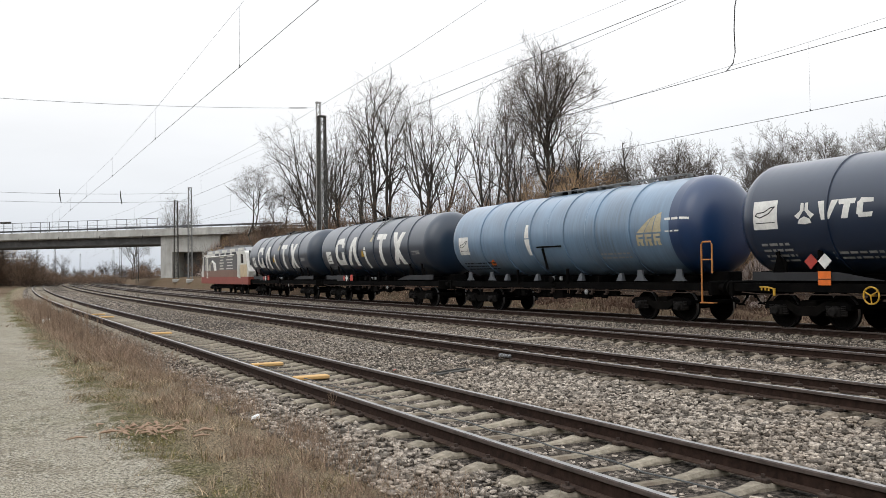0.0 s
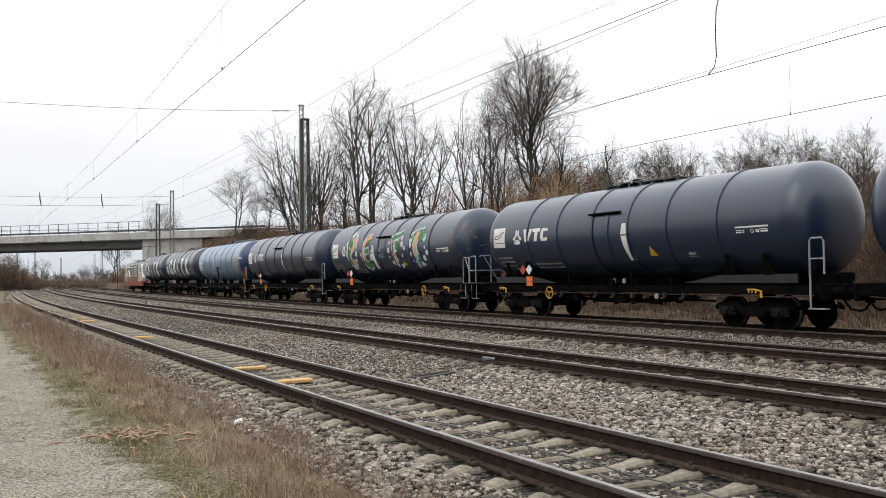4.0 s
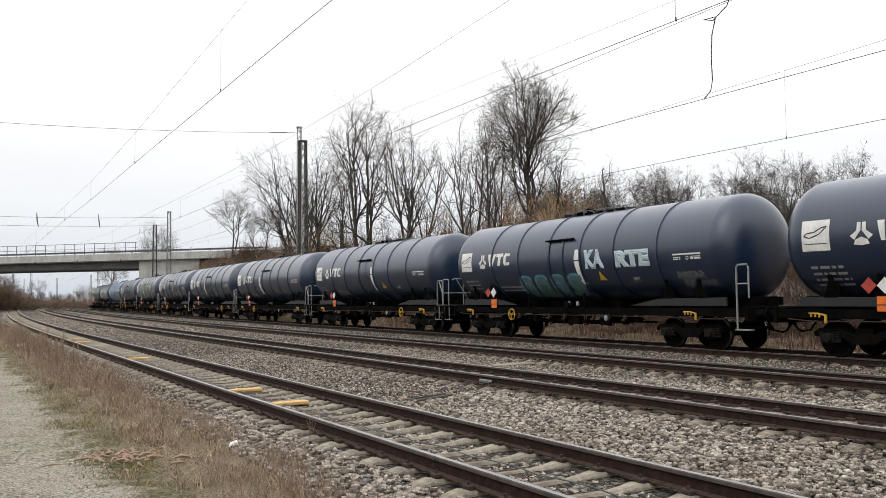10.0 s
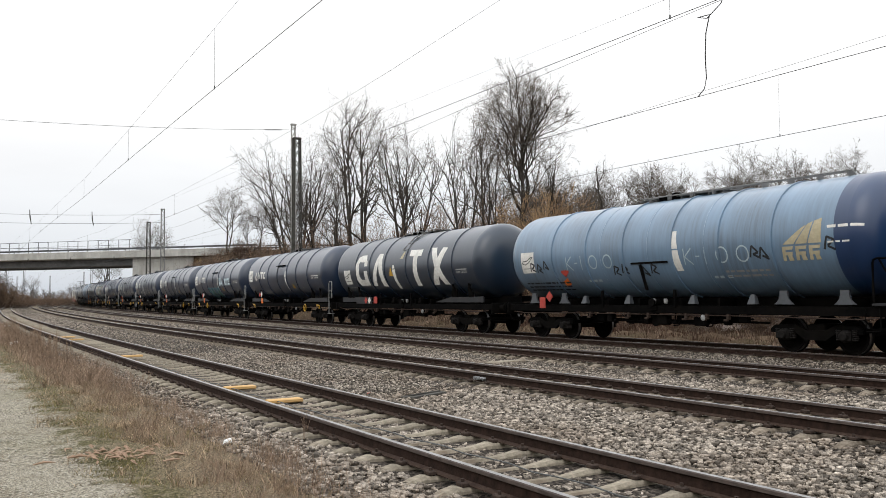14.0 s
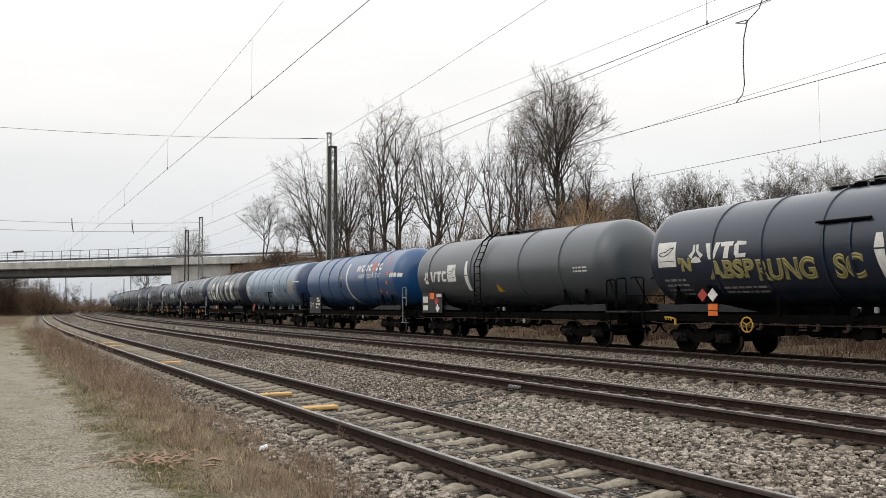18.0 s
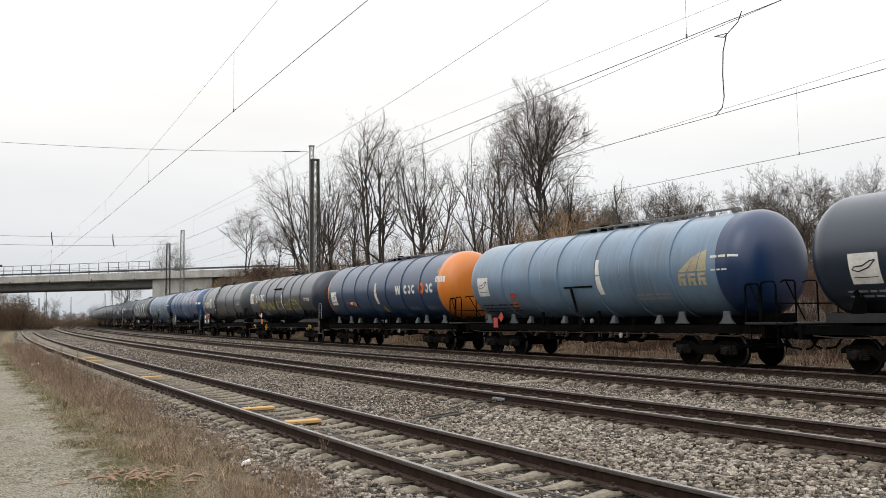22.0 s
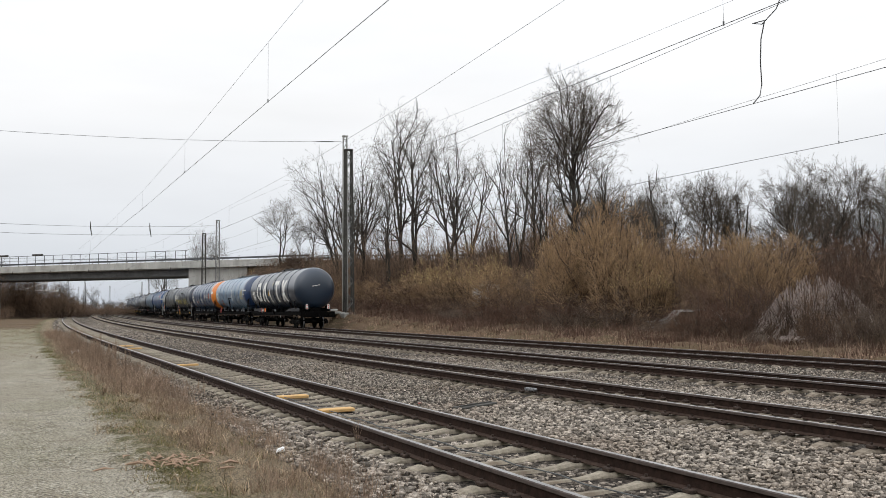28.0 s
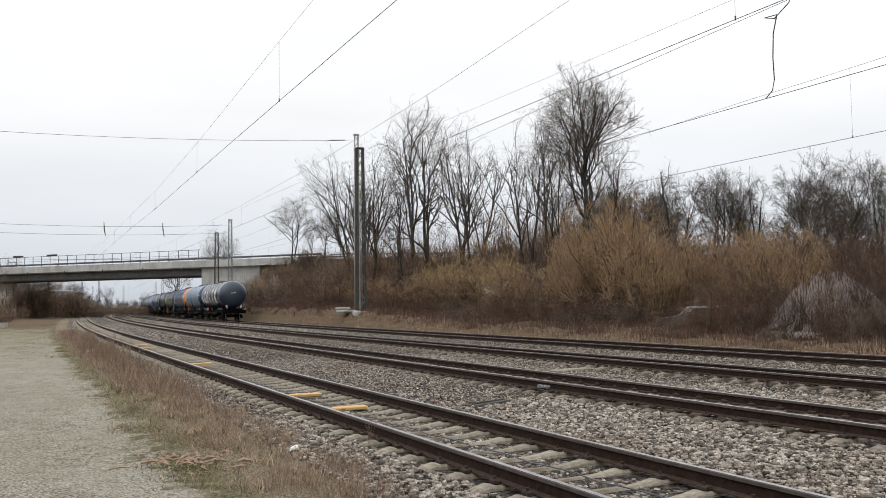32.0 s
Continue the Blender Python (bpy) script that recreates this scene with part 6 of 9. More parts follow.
def build_small():
    rnd = random.Random(2)
    for s, w, long in ((13.95, 0.03, 0.60), (16.45, -0.02, 0.60), (27.3, 0.05, 0.6), (40.0, 0.0, 0.6), (43.0, 0.04, 0.6)):
        b = tagged(part("yellow_board", Build().box((0, 0, 0), (long, 0.22, 0.06), 0.012), M["board"]), "yellow painted board lying across the sleepers", "board", "yellow boards in the track")
        b.matrix_basis = rest_pose(s, 4.982, -0.168, w)
    scrap = tagged(part("plastic_scrap", Build().tube([(-0.07, 0, 0.0), (-0.03, 0.02, 0.05), (0.02, -0.02, 0.07), (0.06, 0.02, 0.03), (0.09, 0, 0.0)], [0.008, 0.028, 0.034, 0.026, 0.006], 7), M["foil"]),
                   "crumpled white plastic scrap on the ballast", "litter")
    scrap.matrix_basis = rest_pose(10.5, 3.03, -0.24, 0.4)
    scrap2 = tagged(part("plastic_scrap", Build().tube([(-0.2, 0, 0.0), (-0.1, 0.06, 0.05), (0.1, -0.05, 0.08), (0.2, 0.02, 0.02)], [0.02, 0.05, 0.06, 0.02], 7), M["cream"]),
                    "pale rubbish in the weeds beside the path", "litter")
    scrap2.matrix_basis = rest_pose(38.5, 2.5, -0.22, 0.9)
    for k in range(46):
        s, o = 10.4 + rnd.gauss(0, 0.26), 1.75 + rnd.gauss(0, 0.24)
        L = rnd.uniform(0.08, 0.24)
        leaf = tagged(part("dry_stalk", Build().tube([(-L / 2, 0, 0.02), (0, rnd.uniform(-0.06, 0.06), rnd.uniform(0.02, 0.05)), (L / 2, 0, 0.015)], [0.006, rnd.uniform(0.010, 0.022), 0.004], 4), M["tan"]),
                      "bleached broken plant stalk on the verge", "stalk", "bleached stalks")
        leaf.matrix_basis = rest_pose(s, o, -0.21, rnd.uniform(0, 6.28))
    plate = tagged(part("cover_plate", Build().box((0, 0, 0), (1.0, 0.26, 0.04), 0.01).box((0, 0.0, 0.03), (0.9, 0.04, 0.02)), M["mast"]), "dark flat cover plate lying in the ballast", "plate")
    plate.matrix_basis = rest_pose(13.4, 7.35, -0.18, 0.42)
    tagged(part("red_cap", Build().lathe([(0, 0.035), (0.04, 0.035), (0.05, 0.02)], 10, "z"), M["hazard"]), "small red cap in the ballast", "cap").matrix_basis = rest_pose(14.4, 6.75, -0.24)
    joint = tagged(new("rail_joint_clamp"), "pale bolted clamp on a rail", "clamp")
    for k in range(4):
        part("bolt", Build().lathe([(0, 0.035), (0.07, 0.035)], 6, "x", (-0.12, -0.15 + k * 0.1, -0.08)), M["galv"], joint)
    part("strap", Build().box((-0.07, 0, -0.08), (0.05, 0.30, 0.05), 0.01), M["mastgrey"], joint)
    joint.matrix_basis = rest_pose(14.5, 9.28, 0.0)
    lid = tagged(part("concrete_lid", Build().box((0, 0, 0), (1.3, 0.4, 0.08), 0.02), M["sleeper"]), "pale flat concrete lid between the tracks", "lid")
    lid.matrix_basis = rest_pose(19.0, 12.9, -0.22, 0.1)
    cable = [at(s, 4.95 + 0.05 * math.sin(s * 0.35) - 0.02 * (s - 10), -0.165 + 0.015 * math.sin(s * 5.2)) for s in np.arange(3, 24, 0.4)]
    tagged(part("track_cable", wire_tube(cable, 0.008), M["wire"]), "thin black cable lying along the sleepers", "cable")
    # a white vehicle and a shed wall glimpsed through the bushes
    car = tagged(new("parked_car"), "white car parked behind the bushes", "car")
    part("body", Build().prism([(-2.1, 0.3), (2.1, 0.3), (2.15, 0.75), (1.3, 0.85), (0.7, 1.35), (-1.1, 1.4), (-1.8, 0.9), (-2.15, 0.8)], -0.8, 0.8), M["foil"], car)
    part("side_window", Build().prism([(-1.3, 0.88), (0.75, 0.88), (0.55, 1.25), (-1.0, 1.28)], -0.815, -0.805), M["glass"], car)
    part("windscreen", Build().prism([(-1.3, 0.88), (0.75, 0.88), (0.55, 1.25), (-1.0, 1.28)], 0.805, 0.815), M["glass"], car)
    for x in (-1.35, 1.35):
        for y in (-0.75, 0.75):
            part("wheel", Build().lathe([(-0.1, 0.1), (-0.1, 0.31), (0.1, 0.31), (0.1, 0.1)], 16, "y", (x, y, 0.31)), M["wheel"], car)
    p = at(34.9, 31.9)
    p.z = ground_at(p) - 0.65
    car.matrix_basis = Matrix.Translation(p) @ Matrix.Rotation(turn_at(31) + math.pi / 2 + 0.95, 4, "Z")
    shed = tagged(new("shed"), "white rendered shed behind the bushes", "shed")
    part("wall", Build().box((0, 0, 1.1), (1.5, 1.5, 2.2), 0.02), M["wall"], shed)
    part("roof", Build().prism([(-0.85, 2.2), (0.85, 2.2), (0, 2.45)], -0.85, 0.85), M["mast"], shed)
    part("door", Build().box((0.1, -0.76, 0.95), (0.7, 0.04, 1.8), 0.01), M["mastgrey"], shed)
    p = at(55.4, 31.0)
    p.z = ground_at(p) - 0.1
    shed.matrix_basis = Matrix.Translation(p) @ Matrix.Rotation(0.5, 4, "Z")
    # low wall and posts at the bridge end of the path
    wall = tagged(part("low_wall", Build().box((0, 0, 0.15), (9, 0.5, 0.5), 0.03), M["concrete"]), "low concrete kerb wall beside the path", "wall")
    wall.matrix_basis = Matrix.Translation((-48.5, 88, -0.1)) @ Matrix.Rotation(-0.2, 4, "Z")


build_small()


def build_truck():
    """Box truck that crosses the bridge."""
    tr = tagged(new("truck"), "grey beige box truck crossing the bridge", "truck")
    part("box", Build().box((0.9, 0, 2.35), (7.2, 2.45, 2.6), 0.04), M["truck"], tr)
    part("cab", Build().prism([(-4.9, 0.6), (-2.9, 0.6), (-2.9, 3.0), (-4.5, 3.0), (-4.9, 1.9)], -1.2, 1.2), M["loco_white"], tr)
    part("windscreen", Build().add([(-4.93, -1.05, 1.95), (-4.93, 1.05, 1.95), (-4.56, 1.0, 2.85), (-4.56, -1.0, 2.85)], [(0, 1, 2, 3)]), M["glass"], tr)
    part("chassis", Build().box((0, 0, 0.8), (9.0, 0.9, 0.3), 0.02), M["black"], tr)
    for x in (-3.9, 2.9):
        for y in (-1.05, 1.05):
            part("wheel", Build().lathe([(-0.14, 0.2), (-0.14, 0.5), (0.14, 0.5), (0.14, 0.2)], 18, "y", (x, y, 0.5)), M["wheel"], tr)
    return tr


TRUCK = build_truck()


def truck_pose(t):
    k = -11.2 - 30.5 * (t - 11.4)
    return road_pose(k, 3.2, road_top(k) + 0.08)


TRUCK.matrix_basis = truck_pose(0)


# ======== the train ========
TANK_R, TANK_Z, BARREL, DISH = 1.50, 2.78, 6.95, 0.75
MESHES = {}


def shared(key, make, smooth=0):
    """Builds a mesh once and hands it out again."""
    if key not in MESHES:
        me = make().mesh(key.split(":")[0])
        if smooth:
            me.polygons.foreach_set("use_smooth", [True] * len(me.polygons))
            me.set_sharp_from_angle(angle=radians(smooth))
        MESHES[key] = me
    return MESHES[key]


def share_part(name, key, make, material, parent, label="", smooth=0, place=None):
    me = shared(key + ":" + material.name, make, smooth)
    ob = part(name, me, material, parent, label, at=place)
    return tagged(ob, ob.get("label", ""), kind="stuff") if name in ("data_panel", "side_stencil", "logo_line", "data_lines", "outline") else ob


def on_barrel(p, q, lift=0.006):
    """p metres to the rear of the car's middle, q metres round the barrel above its axis, on the side by the path."""
    a, x = q / TANK_R, -(p + 0.80)
    r = TANK_R + lift
    if abs(x) > BARREL:
        r = TANK_R * max(0.05, math.cos(math.asin(min(0.999, (abs(x) - BARREL) / DISH)))) ** 0.62 + lift + 0.004
    return (x, r * math.cos(a), TANK_Z + r * math.sin(a))


def patch(corners, nx=8, ny=6, lift=0.006):
    """A four-cornered shape laid on the barrel: corners from bottom left round to top left."""
    (a, b, c, d) = [Vector(k) for k in corners]
    return Build().grid([[on_barrel(*(a.lerp(b, i / nx).lerp(d.lerp(c, i / nx), j / ny)), lift) for i in range(nx + 1)] for j in range(ny + 1)])


def disc(p, q, rx, rq, lift=0.006, hole=0.0, n=20, start=0.0, end=360.0):
    rows = []
    for k in (hole, (1 + hole) / 2, 1.0):
        rows.append([on_barrel(p + rx * k * math.cos(radians(start + (end - start) * i / n)), q + rq * k * math.sin(radians(start + (end - start) * i / n)), lift) for i in range(n + 1)])
    return Build().grid(rows)


def stroke(points, width, lift=0.007):
    b = Build()
    for (p0, q0), (p1, q1) in zip(points, points[1:]):
        d = Vector((p1 - p0, q1 - q0))
        nrm = Vector((-d.y, d.x)).normalized() * width / 2
        rows = [[on_barrel(p0 + d.x * i / 3 + nrm.x * s, q0 + d.y * i / 3 + nrm.y * s, lift) for i in range(4)] for s in (-1, 1)]
        b.grid(rows)
    return b


def ribbon(points, width, lift=0.007):
    """One unbroken band along a softly bent line."""
    rows = [[], []]
    for i, (p, q) in enumerate(points):
        a, c = points[max(i - 1, 0)], points[min(i + 1, len(points) - 1)]
        nrm = Vector((a[1] - c[1], c[0] - a[0])).normalized() * width / 2
        for row, s in zip(rows, (-1, 1)):
            row.append(on_barrel(p + nrm.x * s, q + nrm.y * s, lift))
    return Build().grid(rows)


def rounded(points, times=2):
    """Cut the corners of a line twice, so that it bends softly."""
    for _ in range(times):
        out = [points[0]]
        for (p0, q0), (p1, q1) in zip(points, points[1:]):
            out += [(0.75 * p0 + 0.25 * p1, 0.75 * q0 + 0.25 * q1), (0.25 * p0 + 0.75 * p1, 0.25 * q0 + 0.75 * q1)]
        points = out + [points[-1]]
    return points


def barrel(x0, x1, n=64):
    def make():
        b = Build()
        b.lathe([(x0 + (x1 - x0) * i / 6, TANK_R) for i in range(7)], n, "x", (0, 0, TANK_Z), cap=False)
        return b
    return make


def head(sign, x0, depth=0.75, n=64):
    def make():
        prof = [(x0 + sign * depth * math.sin(w) * (1 if w < 1.5 else 1), TANK_R * math.cos(w) ** 0.62 if w < 1.55 else 0.01) for w in np.linspace(0, 1.5707, 16)]
        if sign < 0:
            prof = prof[::-1]
        return Build().lathe(prof, n, "x", (0, 0, TANK_Z), cap=False)
    return make


def bogie_frame():
    b = Build()
    for sy in (-1, 1):
        y = sy * 1.0
        b.prism([(-1.35, 0.62), (-1.2, 0.72), (-0.6, 0.74), (-0.3, 0.60), (0.3, 0.60), (0.6, 0.74), (1.2, 0.72), (1.35, 0.62), (1.35, 0.52), (0.55, 0.50), (0.3, 0.34), (-0.3, 0.34),
                 (-0.55, 0.50), (-1.35, 0.52)], y - 0.06, y + 0.06)
    b.box((0, 0, 0.62), (0.5, 2.0, 0.26), 0.03)
    b.box((1.3, 0, 0.6), (0.1, 2.0, 0.12), 0.02).box((-1.3, 0, 0.6), (0.1, 2.0, 0.12), 0.02)
    return b


def axle_box():
    b = Build()
    b.box((0, 0, 0), (0.30, 0.26, 0.30), 0.05)
    b.lathe([(0.10, 0.12), (0.20, 0.115), (0.215, 0.09)], 12, "y", (0, 0, 0))
    return b


def spring():
    b = Build()
    prof = []
    for k in range(6):
        prof += [(-0.14 + k * 0.045, 0.07), (-0.118 + k * 0.045, 0.09)]
    return b.lathe(prof + [(0.13, 0.07)], 10, "z", (0, 0, 0))


def wheelset():
    b = Build()
    b.lathe([(-0.98, 0.075), (0.98, 0.075)], 10, "y")
    for s in (-1, 1):
        prof = [(0.68, 0.49), (0.71, 0.49), (0.72, 0.46), (0.815, 0.455), (0.815, 0.39), (0.775, 0.36), (0.75, 0.18), (0.80, 0.13), (0.80, 0.07)]
        prof = [(s * y, r) for y, r in prof]
        b.lathe(prof if s > 0 else prof[::-1], 28, "y")
        b.lathe([(s * 0.68, 0.49), (s * 0.679, 0.07)][::s], 28, "y")
    return b


WHEELSETS = []


def add_bogie(car, x, tag="bogie"):
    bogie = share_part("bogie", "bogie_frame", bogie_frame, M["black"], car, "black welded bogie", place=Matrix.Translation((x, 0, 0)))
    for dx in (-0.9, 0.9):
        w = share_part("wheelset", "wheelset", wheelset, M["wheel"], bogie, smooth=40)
        if len(w.data.materials) == 1:
            w.data.materials.append(M["tread"])
            for f in w.data.polygons:
                c = f.center
                if 0.42 < math.hypot(c.x, c.z) and 0.72 < abs(c.y) < 0.82:
                    f.material_index = 1
        w.matrix_parent_inverse = Matrix.Translation((dx, 0, 0.46))
        WHEELSETS.append(w)
        for sy in (-1, 1):
            share_part("axle_box", "axle_box%d" % sy, axle_box, M["axle"], bogie, place=Matrix.Translation((dx, sy * 1.03, 0.47)) @ Matrix.Rotation(0 if sy > 0 else math.pi, 4, "Z"))
            for e in (-0.22, 0.22):
                share_part("spring", "spring", spring, M["axle"], bogie, place=Matrix.Translation((dx + e, sy * 1.03, 0.50)))
    return bogie


def frame_shape():
    b = Build()
    for sy in (-1, 1):
        b.prism([(-7.9, 0.98), (7.9, 0.98), (7.9, 1.20), (-7.9, 1.20)], sy * 1.18 - 0.05, sy * 1.18 + 0.05)
        b.box((0, sy * 1.13, 1.19), (15.8, 0.16, 0.03))
    for x in (-7.85, -5.9, -3.6, 0, 3.6, 5.9, 7.85):
        b.box((x, 0, 1.08), (0.18, 2.3, 0.24), 0.01)
    b.box((0, 0, 1.24), (15.5, 0.62, 0.60), 0.02)
    for x in (-6.6, -4.4, -2.4, -0.9, 0.9, 2.4, 4.4, 6.6):
        for sy in (-1, 1):
            b.prism([(x - 0.04, 1.0), (x + 0.04, 1.0), (x + 0.04, 1.42), (x - 0.04, 1.42)], sy * 0.72 - 0.42, sy * 0.72 + 0.30)
    return b


def head_stock():
    b = Build()
    b.box((0, 0, 1.05), (0.12, 2.6, 0.42), 0.02)
    return b


def buffer_shape():
    b = Build()
    b.lathe([(0, 0.13), (0.26, 0.13), (0.27, 0.10), (0.40, 0.10), (0.41, 0.225), (0.45, 0.22), (0.46, 0.14)], 16, "x")
    return b


def saddle(sy, x0, x1, t):
    """A flared side plate between barrel and frame over a bogie."""
    b = Build()
    pts = [(x0, 1.13, 1.2), (x1, 1.13, 1.2), (x1 * 0.9, 1.18, 1.62), (t * 1.2, 1.26, 1.86), (t, 1.28, 1.90)]
    vs = [(x, sy * y, z) for x, y, z in pts] + [(x, sy * (y - 0.05), z) for x, y, z in pts]
    return b.add(vs, [(0, 1, 2, 3, 4)[::sy], (9, 8, 7, 6, 5)[::sy]] + [(i, (i + 1) % 5, (i + 1) % 5 + 5, i + 5) for i in range(5)])


def cradle(sy):
    """A low tapered foot below the barrel."""
    return Build().add([(-0.14, sy * 1.08, 1.2), (0.14, sy * 1.08, 1.2), (0.06, sy * 1.0, 1.42), (-0.06, sy * 1.0, 1.42), (-0.14, sy * 0.9, 1.2), (0.14, sy * 0.9, 1.2), (0.06, sy * 0.9, 1.40), (-0.06, sy * 0.9, 1.40)],
                       [(0, 1, 2, 3), (7, 6, 5, 4), (0, 4, 5, 1), (1, 5, 6, 2), (2, 6, 7, 3), (3, 7, 4, 0)])


def flare(sy):
    """A foot with hollow sides that spreads towards the frame."""
    half = ((1.2, 0.30), (1.25, 0.22), (1.32, 0.15), (1.42, 0.12), (1.5, 0.12))
    poly = [(-h, z) for z, h in half] + [(h, z) for z, h in half[::-1]]
    return Build().prism(poly, sy * 1.06 - 0.03, sy * 1.06 + 0.03)


def skirt(sy):
    """A sloping cover plate from the barrel down to the frame at an end."""
    return Build().prism([(-2.3, 1.22), (1.7, 1.22), (1.7, 1.42), (-1.0, 1.40)], sy * 1.19 - 0.03, sy * 1.19 + 0.03)


def ring(x):
    def make():
        return Build().lathe([(x - 0.04, TANK_R + 0.001), (x - 0.03, TANK_R + 0.035), (x + 0.03, TANK_R + 0.035), (x + 0.04, TANK_R + 0.001)], 56, "x", (0, 0, TANK_Z), cap=False)
    return make


def walkway():
    b = Build()
    z = TANK_Z + TANK_R
    b.box((-0.3, 0, z + 0.075), (3.6, 0.5, 0.012), 0.004)
    for sy in (-1, 1):
        b.tube([(-2.1, sy * 0.27, z + 0.12), (1.5, sy * 0.27, z + 0.12)], 0.014, 5)
    for k in range(7):
        b.box((-2.0 + k * 0.57, 0, z + 0.03), (0.03, 0.5, 0.10))
    return b


def long_rail():
    """A pair of pipes along the top of the tank towards its rear."""
    b = Build()
    z = TANK_Z + TANK_R
    for y in (0.16, 0.34):
        b.tube([(1.4, y, z + 0.02), (1.3, y, z + 0.10), (-6.3, y, z + 0.10), (-6.4, y, z + 0.0)], 0.02, 5)
    for k in range(9):
        b.box((1.0 - k * 0.9, 0.25, z + 0.03), (0.03, 0.24, 0.12))
    return b


def dome():
    b = Build()
    z = TANK_Z + TANK_R
    b.lathe([(z - 0.02, 0.30), (z + 0.06, 0.30), (z + 0.085, 0.32), (z + 0.11, 0.26), (z + 0.12, 0.05)], 18, "z", (0.5, 0, 0))
    return b


def platform_rail():
    b = Build()
    y = 1.28
    for x0, x1, top in ((-7.38, -7.86, 2.36), (-7.92, -8.42, 2.40)):
        b.tube([(x0, y, 1.25), (x0, y, top - 0.10), (x0 - 0.03, y, top - 0.03), (x0 - 0.1, y, top), (x1 + 0.1, y, top), (x1 + 0.03, y, top - 0.03), (x1, y, top - 0.10), (x1, y, 1.25)], 0.026, 6)
    b.tube([(-7.55, y, 2.34), (-7.90, y, 1.72)], 0.022, 6)
    b.tube([(-7.92, y, 1.80), (-8.46, y, 1.80)], 0.022, 6)
    for yy in (0.55, -0.35, -1.2):
        b.tube([(-8.44, yy + 0.55, 2.38), (-8.46, yy + 0.45, 2.43), (-8.46, yy + 0.05, 2.43), (-8.46, yy, 2.36), (-8.46, yy, 1.3)], 0.024, 6)
    b.tube([(-8.46, y, 1.80), (-8.46, -1.2, 1.80)], 0.022, 6)
    b.tube([(-8.46, 0.9, 2.4), (-8.46, 0.2, 1.35)], 0.020, 6)
    for x in (-7.15, -8.05):
        b.tube([(x, 1.27, 1.2), (x, 1.27, 0.62), (x - 0.38, 1.27, 0.62), (x - 0.38, 1.27, 1.2)], 0.02, 6)
        b.box((x - 0.19, 1.2, 0.62), (0.38, 0.16, 0.03))
    return b


def platform_deck():
    return Build().box((-7.92, 1.20, 1.26), (1.1, 0.30, 0.06), 0.01).box((-8.28, 0.0, 1.25), (0.40, 2.3, 0.05), 0.01)


def grab_iron():
    b = Build()
    y = 1.30
    b.tube([(-7.66, y, 0.62), (-7.66, y, 2.35), (-7.72, y, 2.43), (-8.02, y, 2.43), (-8.08, y, 2.35), (-8.08, y, 1.5)], 0.028, 6)
    b.tube([(-7.66, y, 1.9), (-8.08, y, 1.9)], 0.022, 6)
    b.tube([(-7.66, y, 0.62), (-8.1, y, 0.62)], 0.025, 6)
    b.box((-7.88, 1.27, 0.62), (0.5, 0.2, 0.03))
    return b


def handwheel():
    b = Build()
    n = 20
    b.tube([(0.21 * math.cos(2 * math.pi * k / n), 0, 0.21 * math.sin(2 * math.pi * k / n)) for k in range(n + 1)], 0.022, 6)
    for k in range(3):
        w = 2 * math.pi * k / 3 + 0.5
        b.tube([(0, 0.02, 0), (0.20 * math.cos(w), 0, 0.20 * math.sin(w))], 0.016, 5)
    b.tube([(0, 0.03, 0), (0, -0.2, 0)], 0.03, 6)
    return b


def underbody():
    """Brake cylinder, air tank, levers and pipes between the bogies."""
    b = Build()
    b.lathe([(-0.7, 0.05), (-0.66, 0.19), (0.66, 0.19), (0.7, 0.05)], 14, "x", (1.4, 0.4, 0.78))
    b.lathe([(-0.3, 0.05), (-0.27, 0.16), (0.27, 0.16), (0.3, 0.05)], 14, "x", (-1.3, 0.2, 0.80))
    b.tube([(-3.2, 0.9, 0.82), (-2.2, 0.95, 0.70), (2.6, 0.95, 0.70), (3.3, 0.9, 0.86)], 0.03, 6)
    b.tube([(-3.2, 1.1, 0.92), (3.4, 1.1, 0.92)], 0.022, 6)
    b.box((-0.2, 1.0, 0.78), (0.42, 0.25, 0.34), 0.03)
    b.box((2.2, 1.05, 0.80), (0.26, 0.2, 0.3), 0.02)
    for x in (-2.0, -0.8, 0.7, 1.9):
        b.tube([(x, 1.12, 1.0), (x, 1.12, 0.72)], 0.02, 5)
        b.box((x, 1.14, 0.7), (0.12, 0.1, 0.1), 0.02)
    b.lathe([(0.55, 0.12), (0.95, 0.12), (1.0, 0.17), (1.04, 0.17)], 12, "y", (0.15, 0, 0.72))
    b.tube([(-3.9, 0.7, 0.74), (3.9, 0.7, 0.74)], 0.035, 6)
    b.tube([(-3.6, 1.0, 0.84), (-1.9, 1.02, 0.80), (-1.5, 1.02, 0.66), (-0.6, 1.02, 0.66), (-0.3, 1.02, 0.82), (1.2, 1.02, 0.86), (3.7, 1.0, 0.80)], 0.028, 6)
    for x, z, w, h in ((-3.3, 0.84, 0.30, 0.22), (-2.7, 0.80, 0.22, 0.30), (-1.7, 0.74, 0.50, 0.26), (-0.9, 0.84, 0.26, 0.22), (0.6, 0.78, 0.36, 0.32), (1.2, 0.86, 0.24, 0.18), (2.7, 0.80, 0.44, 0.24), (3.3, 0.86, 0.22, 0.20)):
        b.box((x, 0.98, z), (w, 0.18, h), 0.03)
    for x in (-2.4, -1.1, 0.9, 2.4):
        b.tube([(x, 1.1, 1.0), (x + 0.18, 1.1, 0.62), (x + 0.42, 1.1, 0.60)], 0.018, 5)
    b.lathe([(-0.45, 0.05), (-0.42, 0.15), (0.42, 0.15), (0.45, 0.05)], 12, "x", (-2.4, 0.8, 0.86))
    return b


